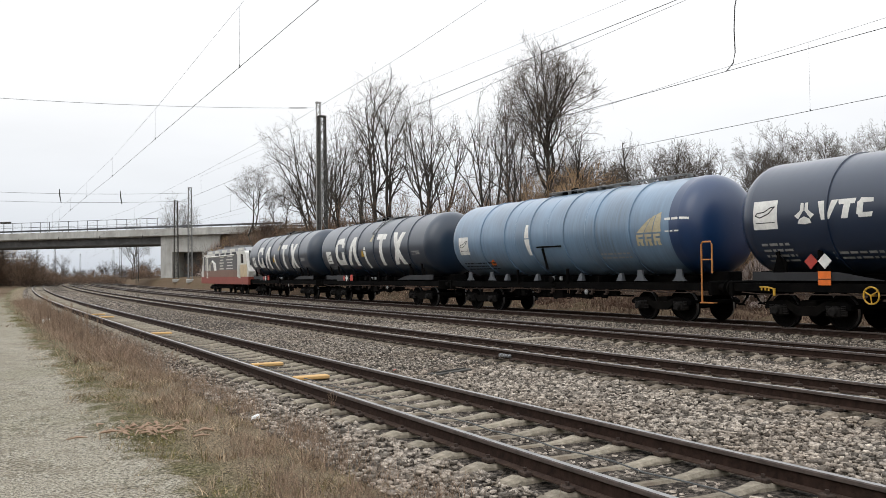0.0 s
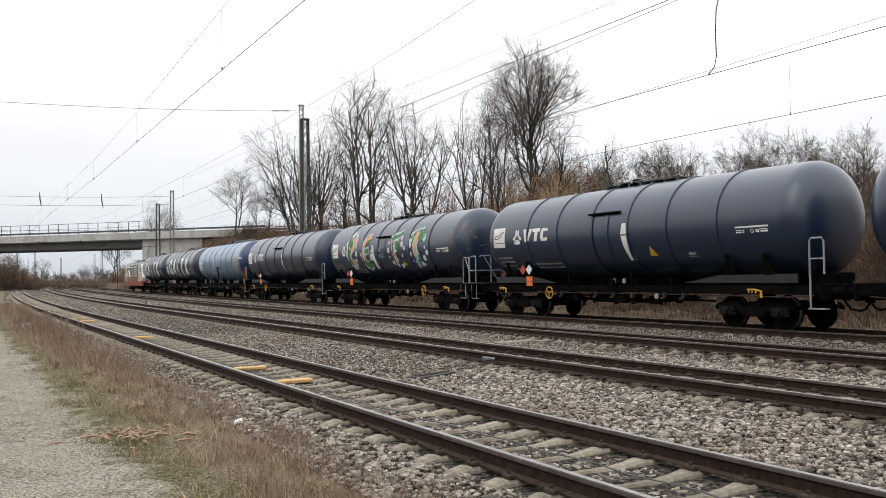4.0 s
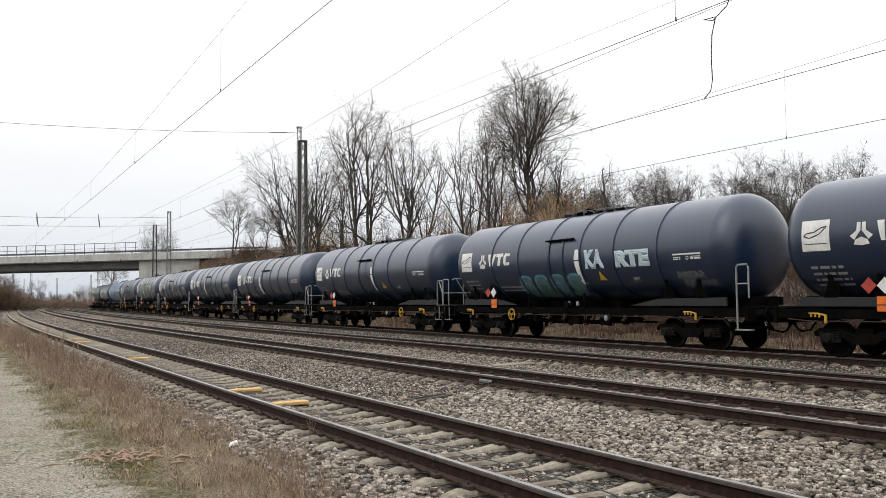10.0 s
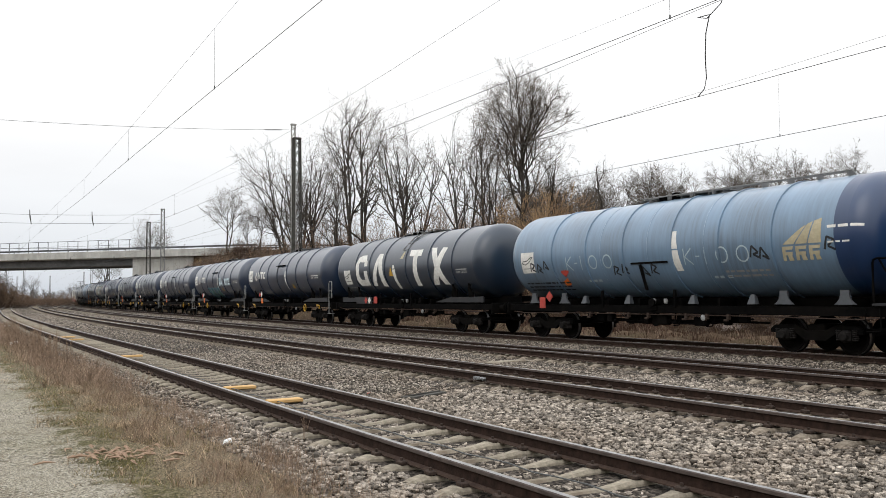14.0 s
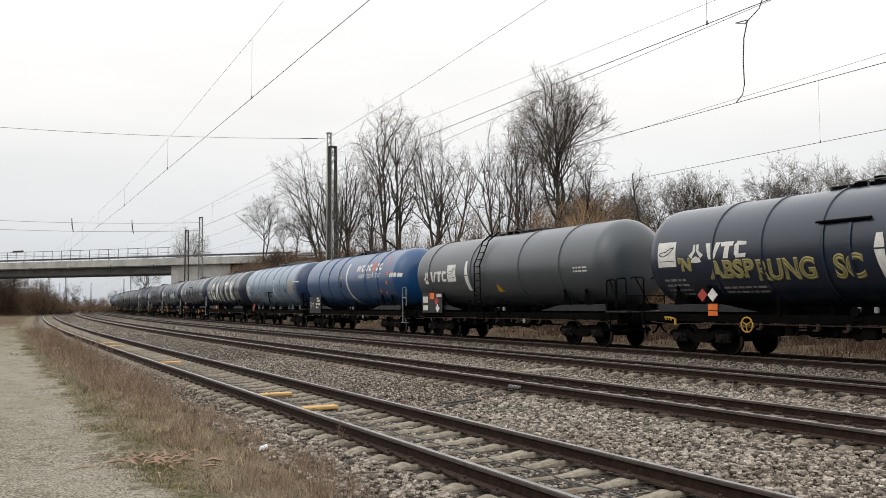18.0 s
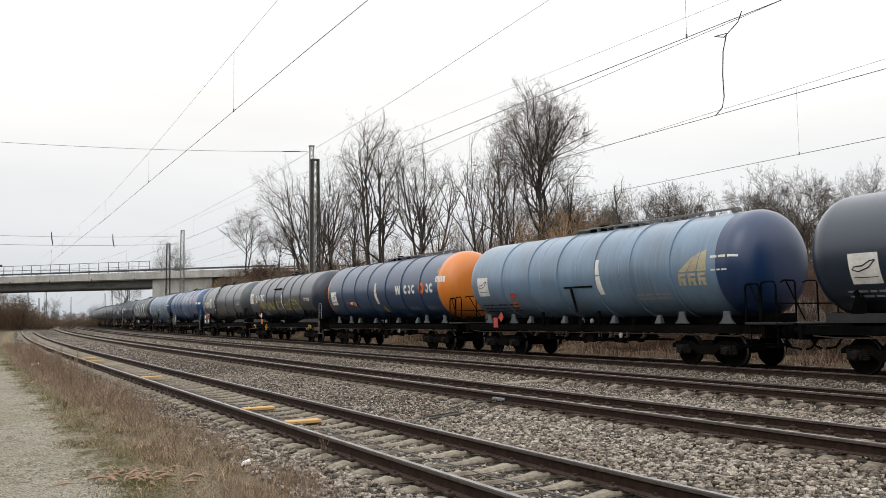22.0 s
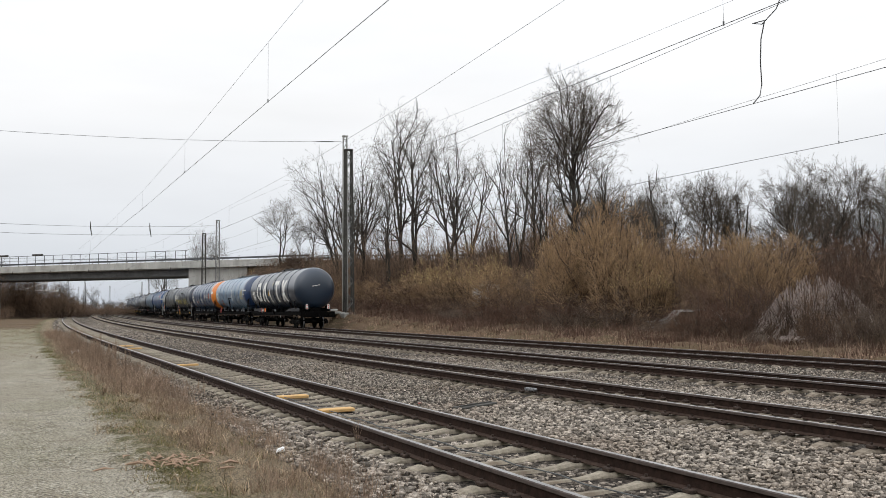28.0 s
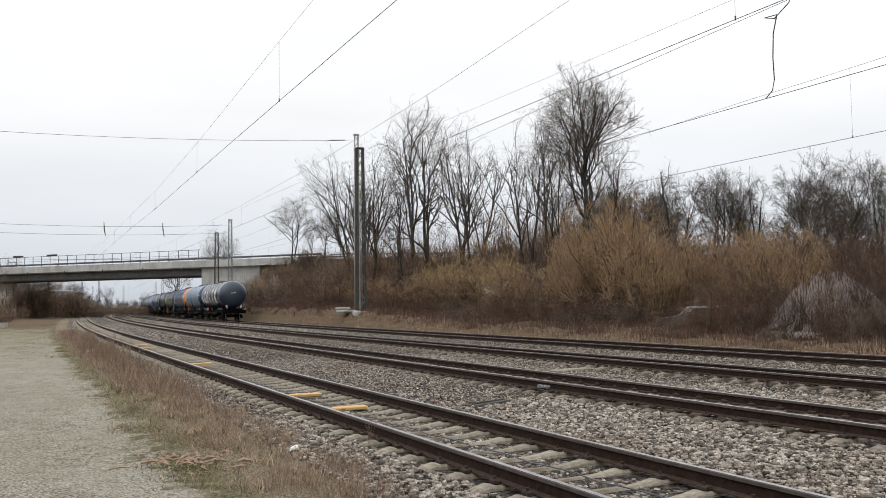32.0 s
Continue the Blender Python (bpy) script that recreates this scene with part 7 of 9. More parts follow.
def outlet():
    b = Build()
    b.lathe([(1.0, 0.09), (1.28, 0.09), (1.28, 0.13), (1.36, 0.13)], 12, "y", (0, 0, 1.30))
    b.box((0.0, 1.2, 1.12), (0.3, 0.2, 0.14), 0.02)
    return b


def hook():
    b = Build()
    b.tube([(0, 0, 1.02), (0.28, 0, 1.02), (0.5, 0, 0.9), (0.55, 0, 0.75)], 0.045, 6)
    b.tube([(0, -0.5, 0.9), (0.25, -0.5, 0.6), (0.5, -0.4, 0.55)], 0.03, 6)
    b.tube([(0, 0.5, 0.9), (0.25, 0.5, 0.6), (0.5, 0.4, 0.55)], 0.03, 6)
    return b


def bars(p0, q0, w, h, rows=2, seed=1):
    """Plain bars in place of small writing."""
    rnd = random.Random(seed)
    b = Build()
    step = h / rows
    for r in range(rows):
        p = p0
        while p < p0 + w - 0.05:
            L = rnd.uniform(0.08, 0.34)
            L = min(L, p0 + w - p)
            q = q0 + r * step
            c = patch(((p, q), (p + L, q), (p + L, q + step * 0.42), (p, q + step * 0.42)), 2, 1, 0.007)
            b.add(c.v, c.f)
            p += L + 0.06
    return b


def plate_on_frame(x, z, w, h, y=1.245):
    return Build().box((x, y, z), (w, 0.02, h), 0.005)


def diamond(x, z, r, y=1.30):
    return Build().prism([(x - r, z), (x, z - r), (x + r, z), (x, z + r)], y - 0.01, y + 0.01)


def bands(*shapes):
    """Several four-cornered fields in one mesh on the barrel."""
    def make():
        b = Build()
        for k, c in enumerate(shapes):
            g = patch(c, 3, 6, 0.006 + 0.0015 * k)
            b.add(g.v, g.f)
        return b
    return make


def lettering(text, p, q, width, height, lift=0.02, line=0.0, slant=0.0):
    """Words laid round the barrel; with line, only their outline as a painted bead."""
    def make():
        font = bpy.data.curves.new("words", "FONT")
        font.body, font.size = text, 1.0
        if line:
            font.fill_mode, font.bevel_depth, font.bevel_resolution = "NONE", line / height, 0
        ob = new("words", font)
        bpy.context.view_layer.update()
        me = bpy.data.meshes.new_from_object(ob.evaluated_get(bpy.context.evaluated_depsgraph_get()))
        bpy.data.objects.remove(ob)
        co = np.array([v.co for v in me.vertices])
        lo, hi = co.min(0), co.max(0)
        u, v = (co[:, 0] - lo[0]) / (hi[0] - lo[0]), (co[:, 1] - lo[1]) / (hi[1] - lo[1])
        b = Build()
        b.add([on_barrel(p + a * width + slant * c * height, q + c * height, lift if not line else 0.012 + z * height * 0.5) for a, c, z in zip(u, v, co[:, 2])], [tuple(f.vertices) for f in me.polygons])
        return b
    return make


def star(p, q, r, lift=0.009):
    """A five-pointed star on the barrel."""
    rim = [on_barrel(p + (r if k % 2 == 0 else r * 0.42) * math.sin(k * math.pi / 5), q + (r if k % 2 == 0 else r * 0.42) * math.cos(k * math.pi / 5), lift) for k in range(10)]
    return Build().add([on_barrel(p, q, lift)] + rim, [(0, 1 + k, 1 + (k + 1) % 10) for k in range(10)])


def load_table(p, q, w):
    """A long thin ruled line with small entries below both its ends, in place of a load table."""
    b = Build()
    for a, c, d, e in ((0, 0.0, w, 0.045), (0.02, -0.13, 0.20, 0.035), (0.26, -0.13, 0.05, 0.035), (w - 0.42, -0.13, 0.12, 0.05), (w - 0.26, -0.13, 0.24, 0.05), (0.02, -0.07, 0.30, 0.02), (w - 0.42, -0.065, 0.40, 0.02)):
        g = patch(((p + a, q + c), (p + a + d, q + c), (p + a + d, q + c + e), (p + a, q + c + e)), 3, 1, 0.007)
        b.add(g.v, g.f)
    g = disc(p + w * 0.52, q - 0.09, 0.055, 0.055, 0.007, 0.7, 14)
    return b.add(g.v, g.f)


def sign_plate(car, p, q):
    """The white sign with a dark swooping outline."""
    s = share_part("sign", "sign%.2f%.2f" % (p, q), lambda: patch(((p, q), (p + 0.80, q), (p + 0.80, q + 0.74), (p, q + 0.74))), M["white"], car, "white square sign with a dark outline")
    sh = [(0.08, 0.42), (0.25, 0.36), (0.55, 0.46), (0.78, 0.66), (0.62, 0.64), (0.40, 0.52), (0.15, 0.50), (0.08, 0.42)]
    share_part("outline", "plane%.2f%.2f" % (p, q), lambda: stroke([(p + a * 0.92, q + b * 0.86) for a, b in sh], 0.028, 0.010), M["ink"], s)
    share_part("line", "pline%.2f%.2f" % (p, q), lambda: stroke([(p + 0.08, q + 0.17), (p + 0.72, q + 0.17)], 0.02, 0.010), M["ink"], s)


def mark_three(car, p, q, s=1.0, count=3):
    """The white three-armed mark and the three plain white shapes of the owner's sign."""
    def at_mark(*pts):
        return tuple((p + x * s, q + y * s) for x, y in pts)

    emblem = bands(at_mark((0.17, 0.03), (0.29, 0.03), (0.28, 0.24), (0.18, 0.24)), at_mark((-0.02, -0.09), (0.10, -0.19), (0.29, 0.04), (0.17, 0.04)),
                   at_mark((0.32, 0.03), (0.44, 0.03), (0.43, 0.24), (0.33, 0.24)), at_mark((0.51, -0.19), (0.63, -0.09), (0.44, 0.04), (0.32, 0.04)),
                   at_mark((0.08, -0.30), (0.305, -0.33), (0.305, -0.12), (0.13, -0.19)), at_mark((0.305, -0.33), (0.53, -0.30), (0.48, -0.19), (0.305, -0.12)))
    share_part("emblem", "emblem%.2f%.2f%.2f" % (p, q, s), emblem, M["white"], car, "white three-armed emblem")
    shapes = (
        (at_mark((0.84, -0.24), (0.96, -0.24), (0.94, 0.25), (0.74, 0.25)), at_mark((0.99, -0.24), (1.09, -0.24), (1.38, 0.25), (1.17, 0.25))),
        (at_mark((1.40, 0.12), (1.88, 0.12), (1.92, 0.25), (1.38, 0.25)), at_mark((1.46, -0.24), (1.66, -0.24), (1.76, 0.14), (1.56, 0.14))),
        (at_mark((1.92, -0.16), (2.10, -0.20), (2.14, 0.18), (1.96, 0.16)), at_mark((1.98, 0.12), (2.42, 0.12), (2.42, 0.22), (2.06, 0.25)), at_mark((1.98, -0.24), (2.36, -0.24), (2.40, -0.12), (1.96, -0.13))))
    for i, c in enumerate(shapes[:count]):
        share_part("logo_block", "block%d%.2f%.2f%.2f" % (i, p, q, s), bands(*c), M["white"], car, "white slanting logo block")


def stripe(car, p, q0=-0.5, q1=0.75, mat="white"):
    def make():
        return patch(((p - 0.03, 0.16), (p + 0.27, 0.16), (p + 0.22, q1), (p + 0.05, q1)), 2, 5)
    share_part("level_stripe", "stripe%.2f%.2f%.2f" % (p, q0, q1), make, M[mat], car, "upper white level stripe")
    share_part("level_stripe", "stripel%.2f%.2f%.2f" % (p, q0, q1), lambda: patch(((p + 0.10, q0), (p + 0.36, q0), (p + 0.28, 0.12), (p - 0.03, 0.12)), 2, 5), M[mat], car, "lower white level stripe")


def bar_frame(car):
    """The raised panel below the filling dome."""
    def make():
        b = Build()
        b.box((0.12, 1.28, TANK_Z + 0.85), (1.55, 0.16, 0.05), 0.02)
        return b
    share_part("panel_bracket", "panel", make, M["black"], car, "dark bracket above the middle panel")
    for p in (-1.55, -0.75):
        share_part("panel_strip", "strip%.2f" % p, lambda p=p: patch(((p, -1.0), (p + 0.09, -1.0), (p + 0.09, 0.86), (p, 0.86)), 2, 10, 0.03), M["slate"], car)


def board_lines():
    """Plain bars and small framed fields in place of the board's writing."""
    b = Build()
    for x, z, w, h in ((7.1, 1.72, 0.22, 0.035), (7.05, 1.62, 0.3, 0.035), (7.12, 1.52, 0.18, 0.035), (7.08, 1.42, 0.26, 0.035), (7.14, 1.32, 0.14, 0.035), (6.62, 1.66, 0.2, 0.05), (6.6, 1.55, 0.3, 0.03),
                       (6.6, 1.42, 0.22, 0.03), (5.7, 1.98, 0.42, 0.10), (5.58, 1.82, 0.5, 0.11), (5.95, 1.60, 0.22, 0.12), (5.62, 1.60, 0.2, 0.12), (5.34, 1.6, 0.2, 0.14), (5.95, 1.40, 0.2, 0.13), (5.66, 1.38, 0.18, 0.10)):
        b.box((x, 1.315, z), (w, 0.012, h))
    return b


ON_FRAME = {"cradle", "saddle_foot", "bracket", "buffer", "bogie", "coupling", "hazard_diamond", "head_stock", "strut", "brake_gear", "brake_pipe", "code_plate", "data_plate", "data_lines", "grab_iron", "outlet", "underframe",
            "wheel_disc", "valve_box", "end_platform", "platform_deck", "code_bar", "fold_step", "lever", "brake_wheel", "skirt_plate", "tail_board", "tail_mark"}
TANK_SHELL = {"top_pipe", "top_ladder", "weld_seam", "barrel", "rear_barrel", "front_head", "rear_head", "hoop", "walkway", "filling_dome", "vent_valve", "saddle", "ladder"}


# sprayed figures: width, colour and line of each band
MURAL_LABELS = {"aqua": "pale sprayed outline", "peach": "peach sprayed band", "leaf_spray": "green sprayed band", "lime": "yellow-green sprayed line", "teal": "teal sprayed line"}
MURAL = (
    ((0.52, "aqua", ((-5.35, 0.62), (-5.05, 1.02), (-4.45, 1.0), (-4.45, 0.62), (-5.1, 0.35), (-5.3, -0.05), (-4.95, -0.38), (-4.5, -0.42))),
     (0.30, "peach", ((-5.0, 0.72), (-4.62, 1.0), (-4.42, 0.72), (-4.75, 0.46), (-5.05, 0.32))), (0.30, "leaf_spray", ((-5.35, 0.55), (-5.1, 0.82), (-4.85, 0.66), (-5.0, 0.50))),
     (0.28, "leaf_spray", ((-5.02, 0.34), (-5.30, 0.08), (-5.10, -0.24), (-4.85, -0.36))), (0.26, "peach", ((-4.92, -0.18), (-4.66, -0.34), (-4.55, -0.52))), (0.05, "lime", ((-5.3, 0.7), (-5.0, 0.55), (-5.1, 0.2), (-5.15, -0.1)))),
    ((0.50, "aqua", ((-2.45, 0.92), (-3.0, 0.86), (-3.32, 0.40), (-3.36, -0.15), (-3.05, -0.58), (-2.55, -0.42))), (0.40, "aqua", ((-3.25, 0.22), (-2.95, 0.24), (-2.62, 0.28))),
     (0.30, "leaf_spray", ((-2.52, 0.72), (-2.9, 0.66), (-3.15, 0.45))), (0.26, "peach", ((-2.42, 0.95), (-2.82, 0.92), (-3.15, 0.70), (-3.32, 0.42))), (0.24, "peach", ((-3.34, 0.25), (-3.38, 0.0), (-3.24, -0.20))),
     (0.20, "leaf_spray", ((-3.1, 0.24), (-2.9, 0.22), (-2.66, 0.28))), (0.30, "leaf_spray", ((-3.28, -0.22), (-3.05, -0.52), (-2.62, -0.40))), (0.05, "lime", ((-2.6, 0.72), (-2.95, 0.6), (-3.1, 0.45)))),
    ((0.36, "aqua", ((0.02, 0.70), (0.45, 0.86), (0.85, 0.86), (1.22, 1.04))), (0.42, "aqua", ((0.66, 0.74), (0.70, 0.40), (0.38, 0.12), (0.40, -0.15), (0.56, -0.40))),
     (0.20, "leaf_spray", ((0.05, 0.68), (0.45, 0.82), (0.85, 0.84), (1.2, 1.02))), (0.30, "leaf_spray", ((0.70, 0.62), (0.72, 0.38), (0.66, 0.20))), (0.26, "peach", ((0.30, 0.50), (0.26, 0.22), (0.36, -0.08), (0.52, -0.34))),
     (0.14, "peach", ((0.08, 0.55), (0.30, 0.62), (0.48, 0.58))), (0.05, "teal", ((0.50, 0.10), (0.62, 0.06), (0.50, -0.08), (0.66, -0.12)))),
    ((0.62, "aqua", ((2.25, 0.62), (2.7, 0.84), (3.3, 0.86))), (0.50, "aqua", ((2.78, 0.70), (2.62, 0.30), (2.72, -0.10), (2.92, -0.40))),
     (0.40, "leaf_spray", ((2.20, 0.56), (2.36, 0.68), (2.52, 0.72))), (0.46, "leaf_spray", ((3.0, 0.66), (3.25, 0.80), (3.48, 0.92))), (0.34, "peach", ((2.86, 0.96), (2.72, 0.60), (2.58, 0.28), (2.66, -0.06))),
     (0.20, "leaf_spray", ((2.98, -0.08), (2.96, -0.30), (2.80, -0.46))), (0.05, "teal", ((2.60, -0.1), (2.72, -0.36), (2.92, -0.52), (3.08, -0.3), (3.02, 0.02)))),
)


def tank_car(kind, number):
    """One bogie tank car. Local x points the way it runs, y to the path, origin on the rails below its middle."""
    spec = {
        "slate": ("slate", "slate", None, "dark slate grey bogie tank car with white logo blocks"),
        "mural": ("slate", "slate", None, "dark slate tank car sprayed with green and peach figures"),
        "sprayed": ("slate", "slate", None, "dark slate tank car with teal and white sprayed lettering"),
        "scrawl": ("slate2", "slate2", None, "dark slate tank car with yellow scrawled spray along its side"),
        "letters": ("green_grey", "green_grey", None, "dark green-grey tank car with giant white block shapes"),
        "blue": ("sky_blue", "navy", 6.58, "light blue tank car with a navy rear end"),
        "blue_sprayed": ("sky_blue", "navy", 6.58, "light blue tank car with a navy rear end and scrawled spray"),
        "deep": ("deep_blue", "deep_blue", None, "deep blue tank car with white curved stripe"),
        "grey": ("grey", "grey", None, "mid grey tank car with a side ladder"),
        "orange": ("dark_blue", "tank_orange", 6.72, "dark blue tank car with orange ends"),
    }[kind]
    body, rear, split, label = spec
    car = tagged(new("tank_car"), label, "tank car", "tank cars of the train")
    L = BARREL
    e = BARREL if split is None else split
    flat = kind == "grey"
    share_part("barrel", "barrel%.2f" % e, barrel(-e, L), M[body], car, smooth=50)
    if split:
        share_part("rear_barrel", "rbarrel%.2f" % e, barrel(-L, -e), M[rear], car, smooth=50)
    share_part("front_head", "fhead", head(1, L), M[rear if kind == "orange" else body], car, smooth=60)
    share_part("rear_head", "rhead", head(-1, -L), M[rear], car, smooth=60)
    xs = {"grey": (5.85, 1.8, -2.1, -4.9), "letters": (4.75, 3.05, 1.3, -0.95, -3.15, -5.25), "blue": (4.75, 2.88, 1.04, -1.11, -2.91, -4.72), "blue_sprayed": (4.75, 2.88, 1.04, -1.11, -2.91, -4.72),
          "deep": (4.7, 2.9, 1.1, -3.1, -4.9), "orange": (4.86, 2.98, 1.18, -1.05, -2.9, -4.95)}.get(kind, (4.5, 2.68, 0.75, -1.08, -2.8, -4.8))
    for x in xs:
        share_part("hoop", "hoop%.2f" % x, ring(x), M[body if x > -e else rear], car, smooth=40)
    if "blue" in kind:
        for x in (2.1, -0.1, -2.4):
            share_part("weld_seam", "seam%.2f" % x, lambda x=x: Build().lathe([(x - 0.02, TANK_R + 0.001), (x, TANK_R + 0.010), (x + 0.02, TANK_R + 0.001)], 56, "x", (0, 0, TANK_Z), cap=False), M[body], car, smooth=40)
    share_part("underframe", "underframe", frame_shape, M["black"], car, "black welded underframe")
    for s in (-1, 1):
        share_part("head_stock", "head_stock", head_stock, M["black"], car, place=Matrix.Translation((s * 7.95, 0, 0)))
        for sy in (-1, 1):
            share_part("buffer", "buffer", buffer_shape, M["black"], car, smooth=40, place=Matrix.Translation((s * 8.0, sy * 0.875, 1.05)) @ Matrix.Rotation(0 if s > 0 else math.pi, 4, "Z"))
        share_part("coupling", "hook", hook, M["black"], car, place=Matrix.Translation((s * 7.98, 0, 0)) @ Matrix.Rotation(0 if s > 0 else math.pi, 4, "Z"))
        for sy in (-1, 1):
            for e1 in (-1, 1):
                if split:
                    share_part("saddle_foot", "foot%d" % sy, lambda sy=sy: flare(sy), M["cradle"], car, "pale grey flared foot", place=Matrix.Translation((s * 5.58 + e1 * 0.9, 0, 0)))
                else:
                    share_part("saddle", "saddle%d%d" % (sy, e1), lambda sy=sy, e1=e1: saddle(sy, e1 * 1.0, e1 * 0.5, e1 * 0.62), M["black"], car, place=Matrix.Translation((s * 5.58, 0, 0)))
        if not split:
            for sy in (-1, 1):
                share_part("skirt_plate", "skirt%d" % sy, lambda sy=sy: skirt(sy), M["skirt"], car, "dark grey sloping cover plate", place=Matrix.Translation((s * 5.5, 0, 0)) @ Matrix.Rotation(0 if s > 0 else math.pi, 4, "Z"))
        if split or kind == "letters":
            for k in range(2):
                for sy in (-1, 1):
                    share_part("cradle", "cradle%d" % sy, lambda sy=sy: cradle(sy), M["cradle"] if split else M["black"], car, place=Matrix.Translation((s * (1.4 + k * 2.2), 0, 0)))
        add_bogie(car, s * 5.58)
    share_part("walkway", "walkway", walkway, M["mastgrey"], car, "grey catwalk along the top")
    if split:
        share_part("top_pipe", "long_rail", long_rail, M["mastgrey"], car, "pair of grey pipes along the top")
    share_part("filling_dome", "dome", dome, M["black"], car, smooth=40)
    share_part("vent_valve", "vent", lambda: Build().lathe([(TANK_Z + TANK_R - 0.02, 0.16), (TANK_Z + TANK_R + 0.18, 0.16), (TANK_Z + TANK_R + 0.2, 0.1)], 12, "z", (0.0, 0.12, 0)), M["black"], car, smooth=40)
    for x in (0.35, 0.85):
        share_part("valve_box", "valve_box", lambda: Build().box((0, 1.27, 1.34), (0.11, 0.10, 0.16), 0.02), M["handrail"], car, "small pale valve box", place=Matrix.Translation((x - 0.9, 0, 0)))
    share_part("strut", "strut", lambda: Build().box((0, 1.24, 1.42), (0.10, 0.08, 0.55), 0.01), M["black"], car, place=Matrix.Translation((-0.9, 0, 0)))
    share_part("strut", "strut", None, M["black"], car, place=Matrix.Translation((2.4, 0, 0)))
    share_part("brake_pipe", "pipe", lambda: Build().tube([(-7.6, 1.22, 0.95), (-6.9, 1.22, 0.90), (-3.4, 1.2, 0.93), (3.4, 1.2, 0.93), (6.9, 1.22, 0.90), (7.6, 1.22, 0.95)], 0.018, 5), M["clip"], car)
    for x in (-3.1, -2.3, -1.5, 0.1, 1.0, 2.9):
        share_part("bracket", "bracket", lambda: Build().box((0, 1.18, 0.90), (0.10, 0.12, 0.18), 0.02).box((0.08, 1.2, 0.80), (0.16, 0.06, 0.06), 0.01), M["clip"], car, place=Matrix.Translation((x + 0.2 * (number % 3), 0, 0)))
    share_part("wheel_disc", "disc", lambda: Build().lathe([(1.22, 0.09), (1.25, 0.09), (1.26, 0.02)], 12, "y", (0, 0, 0.86)), M["handrail"], car, "small pale disc on the frame", place=Matrix.Translation((-2.0, 0, 0)))
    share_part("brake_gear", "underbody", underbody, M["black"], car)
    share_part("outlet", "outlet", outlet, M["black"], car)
    white = M["white"]
    if kind in ("slate", "mural", "sprayed", "scrawl"):
        sign_plate(car, -7.62, -0.02)
        mark_three(car, -6.24, 0.36, 0.93, 1 if kind == "mural" else 3)
        bar_frame(car)
        stripe(car, -2.25 if number in (5, 7, 8) else -0.02, -0.72, 0.50)
        share_part("small_panel", "bars_s", lambda: bands(((2.66, -0.66), (3.06, -0.66), (3.06, -0.64), (2.66, -0.64)), ((2.70, -0.60), (2.98, -0.60), (3.02, -0.50), (2.74, -0.50)))(), M["stencil"], car, "small pale panel")
        share_part("warning_triangle", "tri", lambda: patch(((1.08, -0.58), (1.44, -0.58), (1.20, -0.26), (1.18, -0.26)), 3, 4), M["yellow"], car)
        share_part("data_panel", "bars_a", lambda: load_table(4.68, 0.10, 1.12), white, car, "small white ruled load table")
        share_part("data_panel", "bars_b", lambda: bars(-5.4, -0.95, 1.9, 0.34, 2, 8), M["stencil"], car, "small white lines of writing")
        share_part("data_panel", "bars_c", lambda: bars(-7.5, -1.0, 1.0, 0.7, 4, 9), M["stencil"], car, "small white lines of writing")
        share_part("code_plate", "orange_plate", lambda: plate_on_frame(4.85, 1.34, 0.38, 0.36), M["orange"], car, "orange hazard plate")
        share_part("code_bar", "orange_bar", lambda: plate_on_frame(4.85, 1.32, 0.40, 0.02, 1.258), M["ink"], car)
        share_part("hazard_diamond", "dia_r", lambda: diamond(5.20, 1.78, 0.20, 1.30), M["hazard"], car, "red hazard diamond")
        share_part("hazard_diamond", "dia_w", lambda: diamond(4.78, 1.78, 0.20, 1.31), white, car, "white hazard diamond")
        share_part("brake_wheel", "handwheel", handwheel, M["yellow"], car, "yellow brake handwheel", place=Matrix.Translation((3.49 if number % 2 == 0 else -3.8, 1.32, 0.92)))
        share_part("lever", "lever", lambda: Build().tube([(0, 0, 0), (0.25, 0, 0.05), (0.5, 0, 0.05)], 0.022, 6).box((0.02, 0, -0.08), (0.06, 0.04, 0.2)).box((0.2, 0, 0.0), (0.035, 0.03, 0.1)).box((0.32, 0, 0.01), (0.035, 0.03, 0.1)).box((0.44, 0, 0.01), (0.035, 0.03, 0.1)), M["yellow"], car,
                   "yellow brake lever", place=Matrix.Translation((6.4, 1.28, 1.05)))
        share_part("lever", "lever", None, M["yellow"], car, "yellow brake lever", place=Matrix.Translation((-6.1, 1.28, 1.05)))
        if number in (5, 7, 8, 9):
            share_part("end_platform", "platform", platform_rail, M["handrail"], car, "grey handrails of the end platform", smooth=40)
            share_part("platform_deck", "deck", platform_deck, M["skirt"], car, "dark end platform")
        else:
            share_part("grab_iron", "grab", grab_iron, M["handrail"], car, "grey grab iron and step", smooth=40)
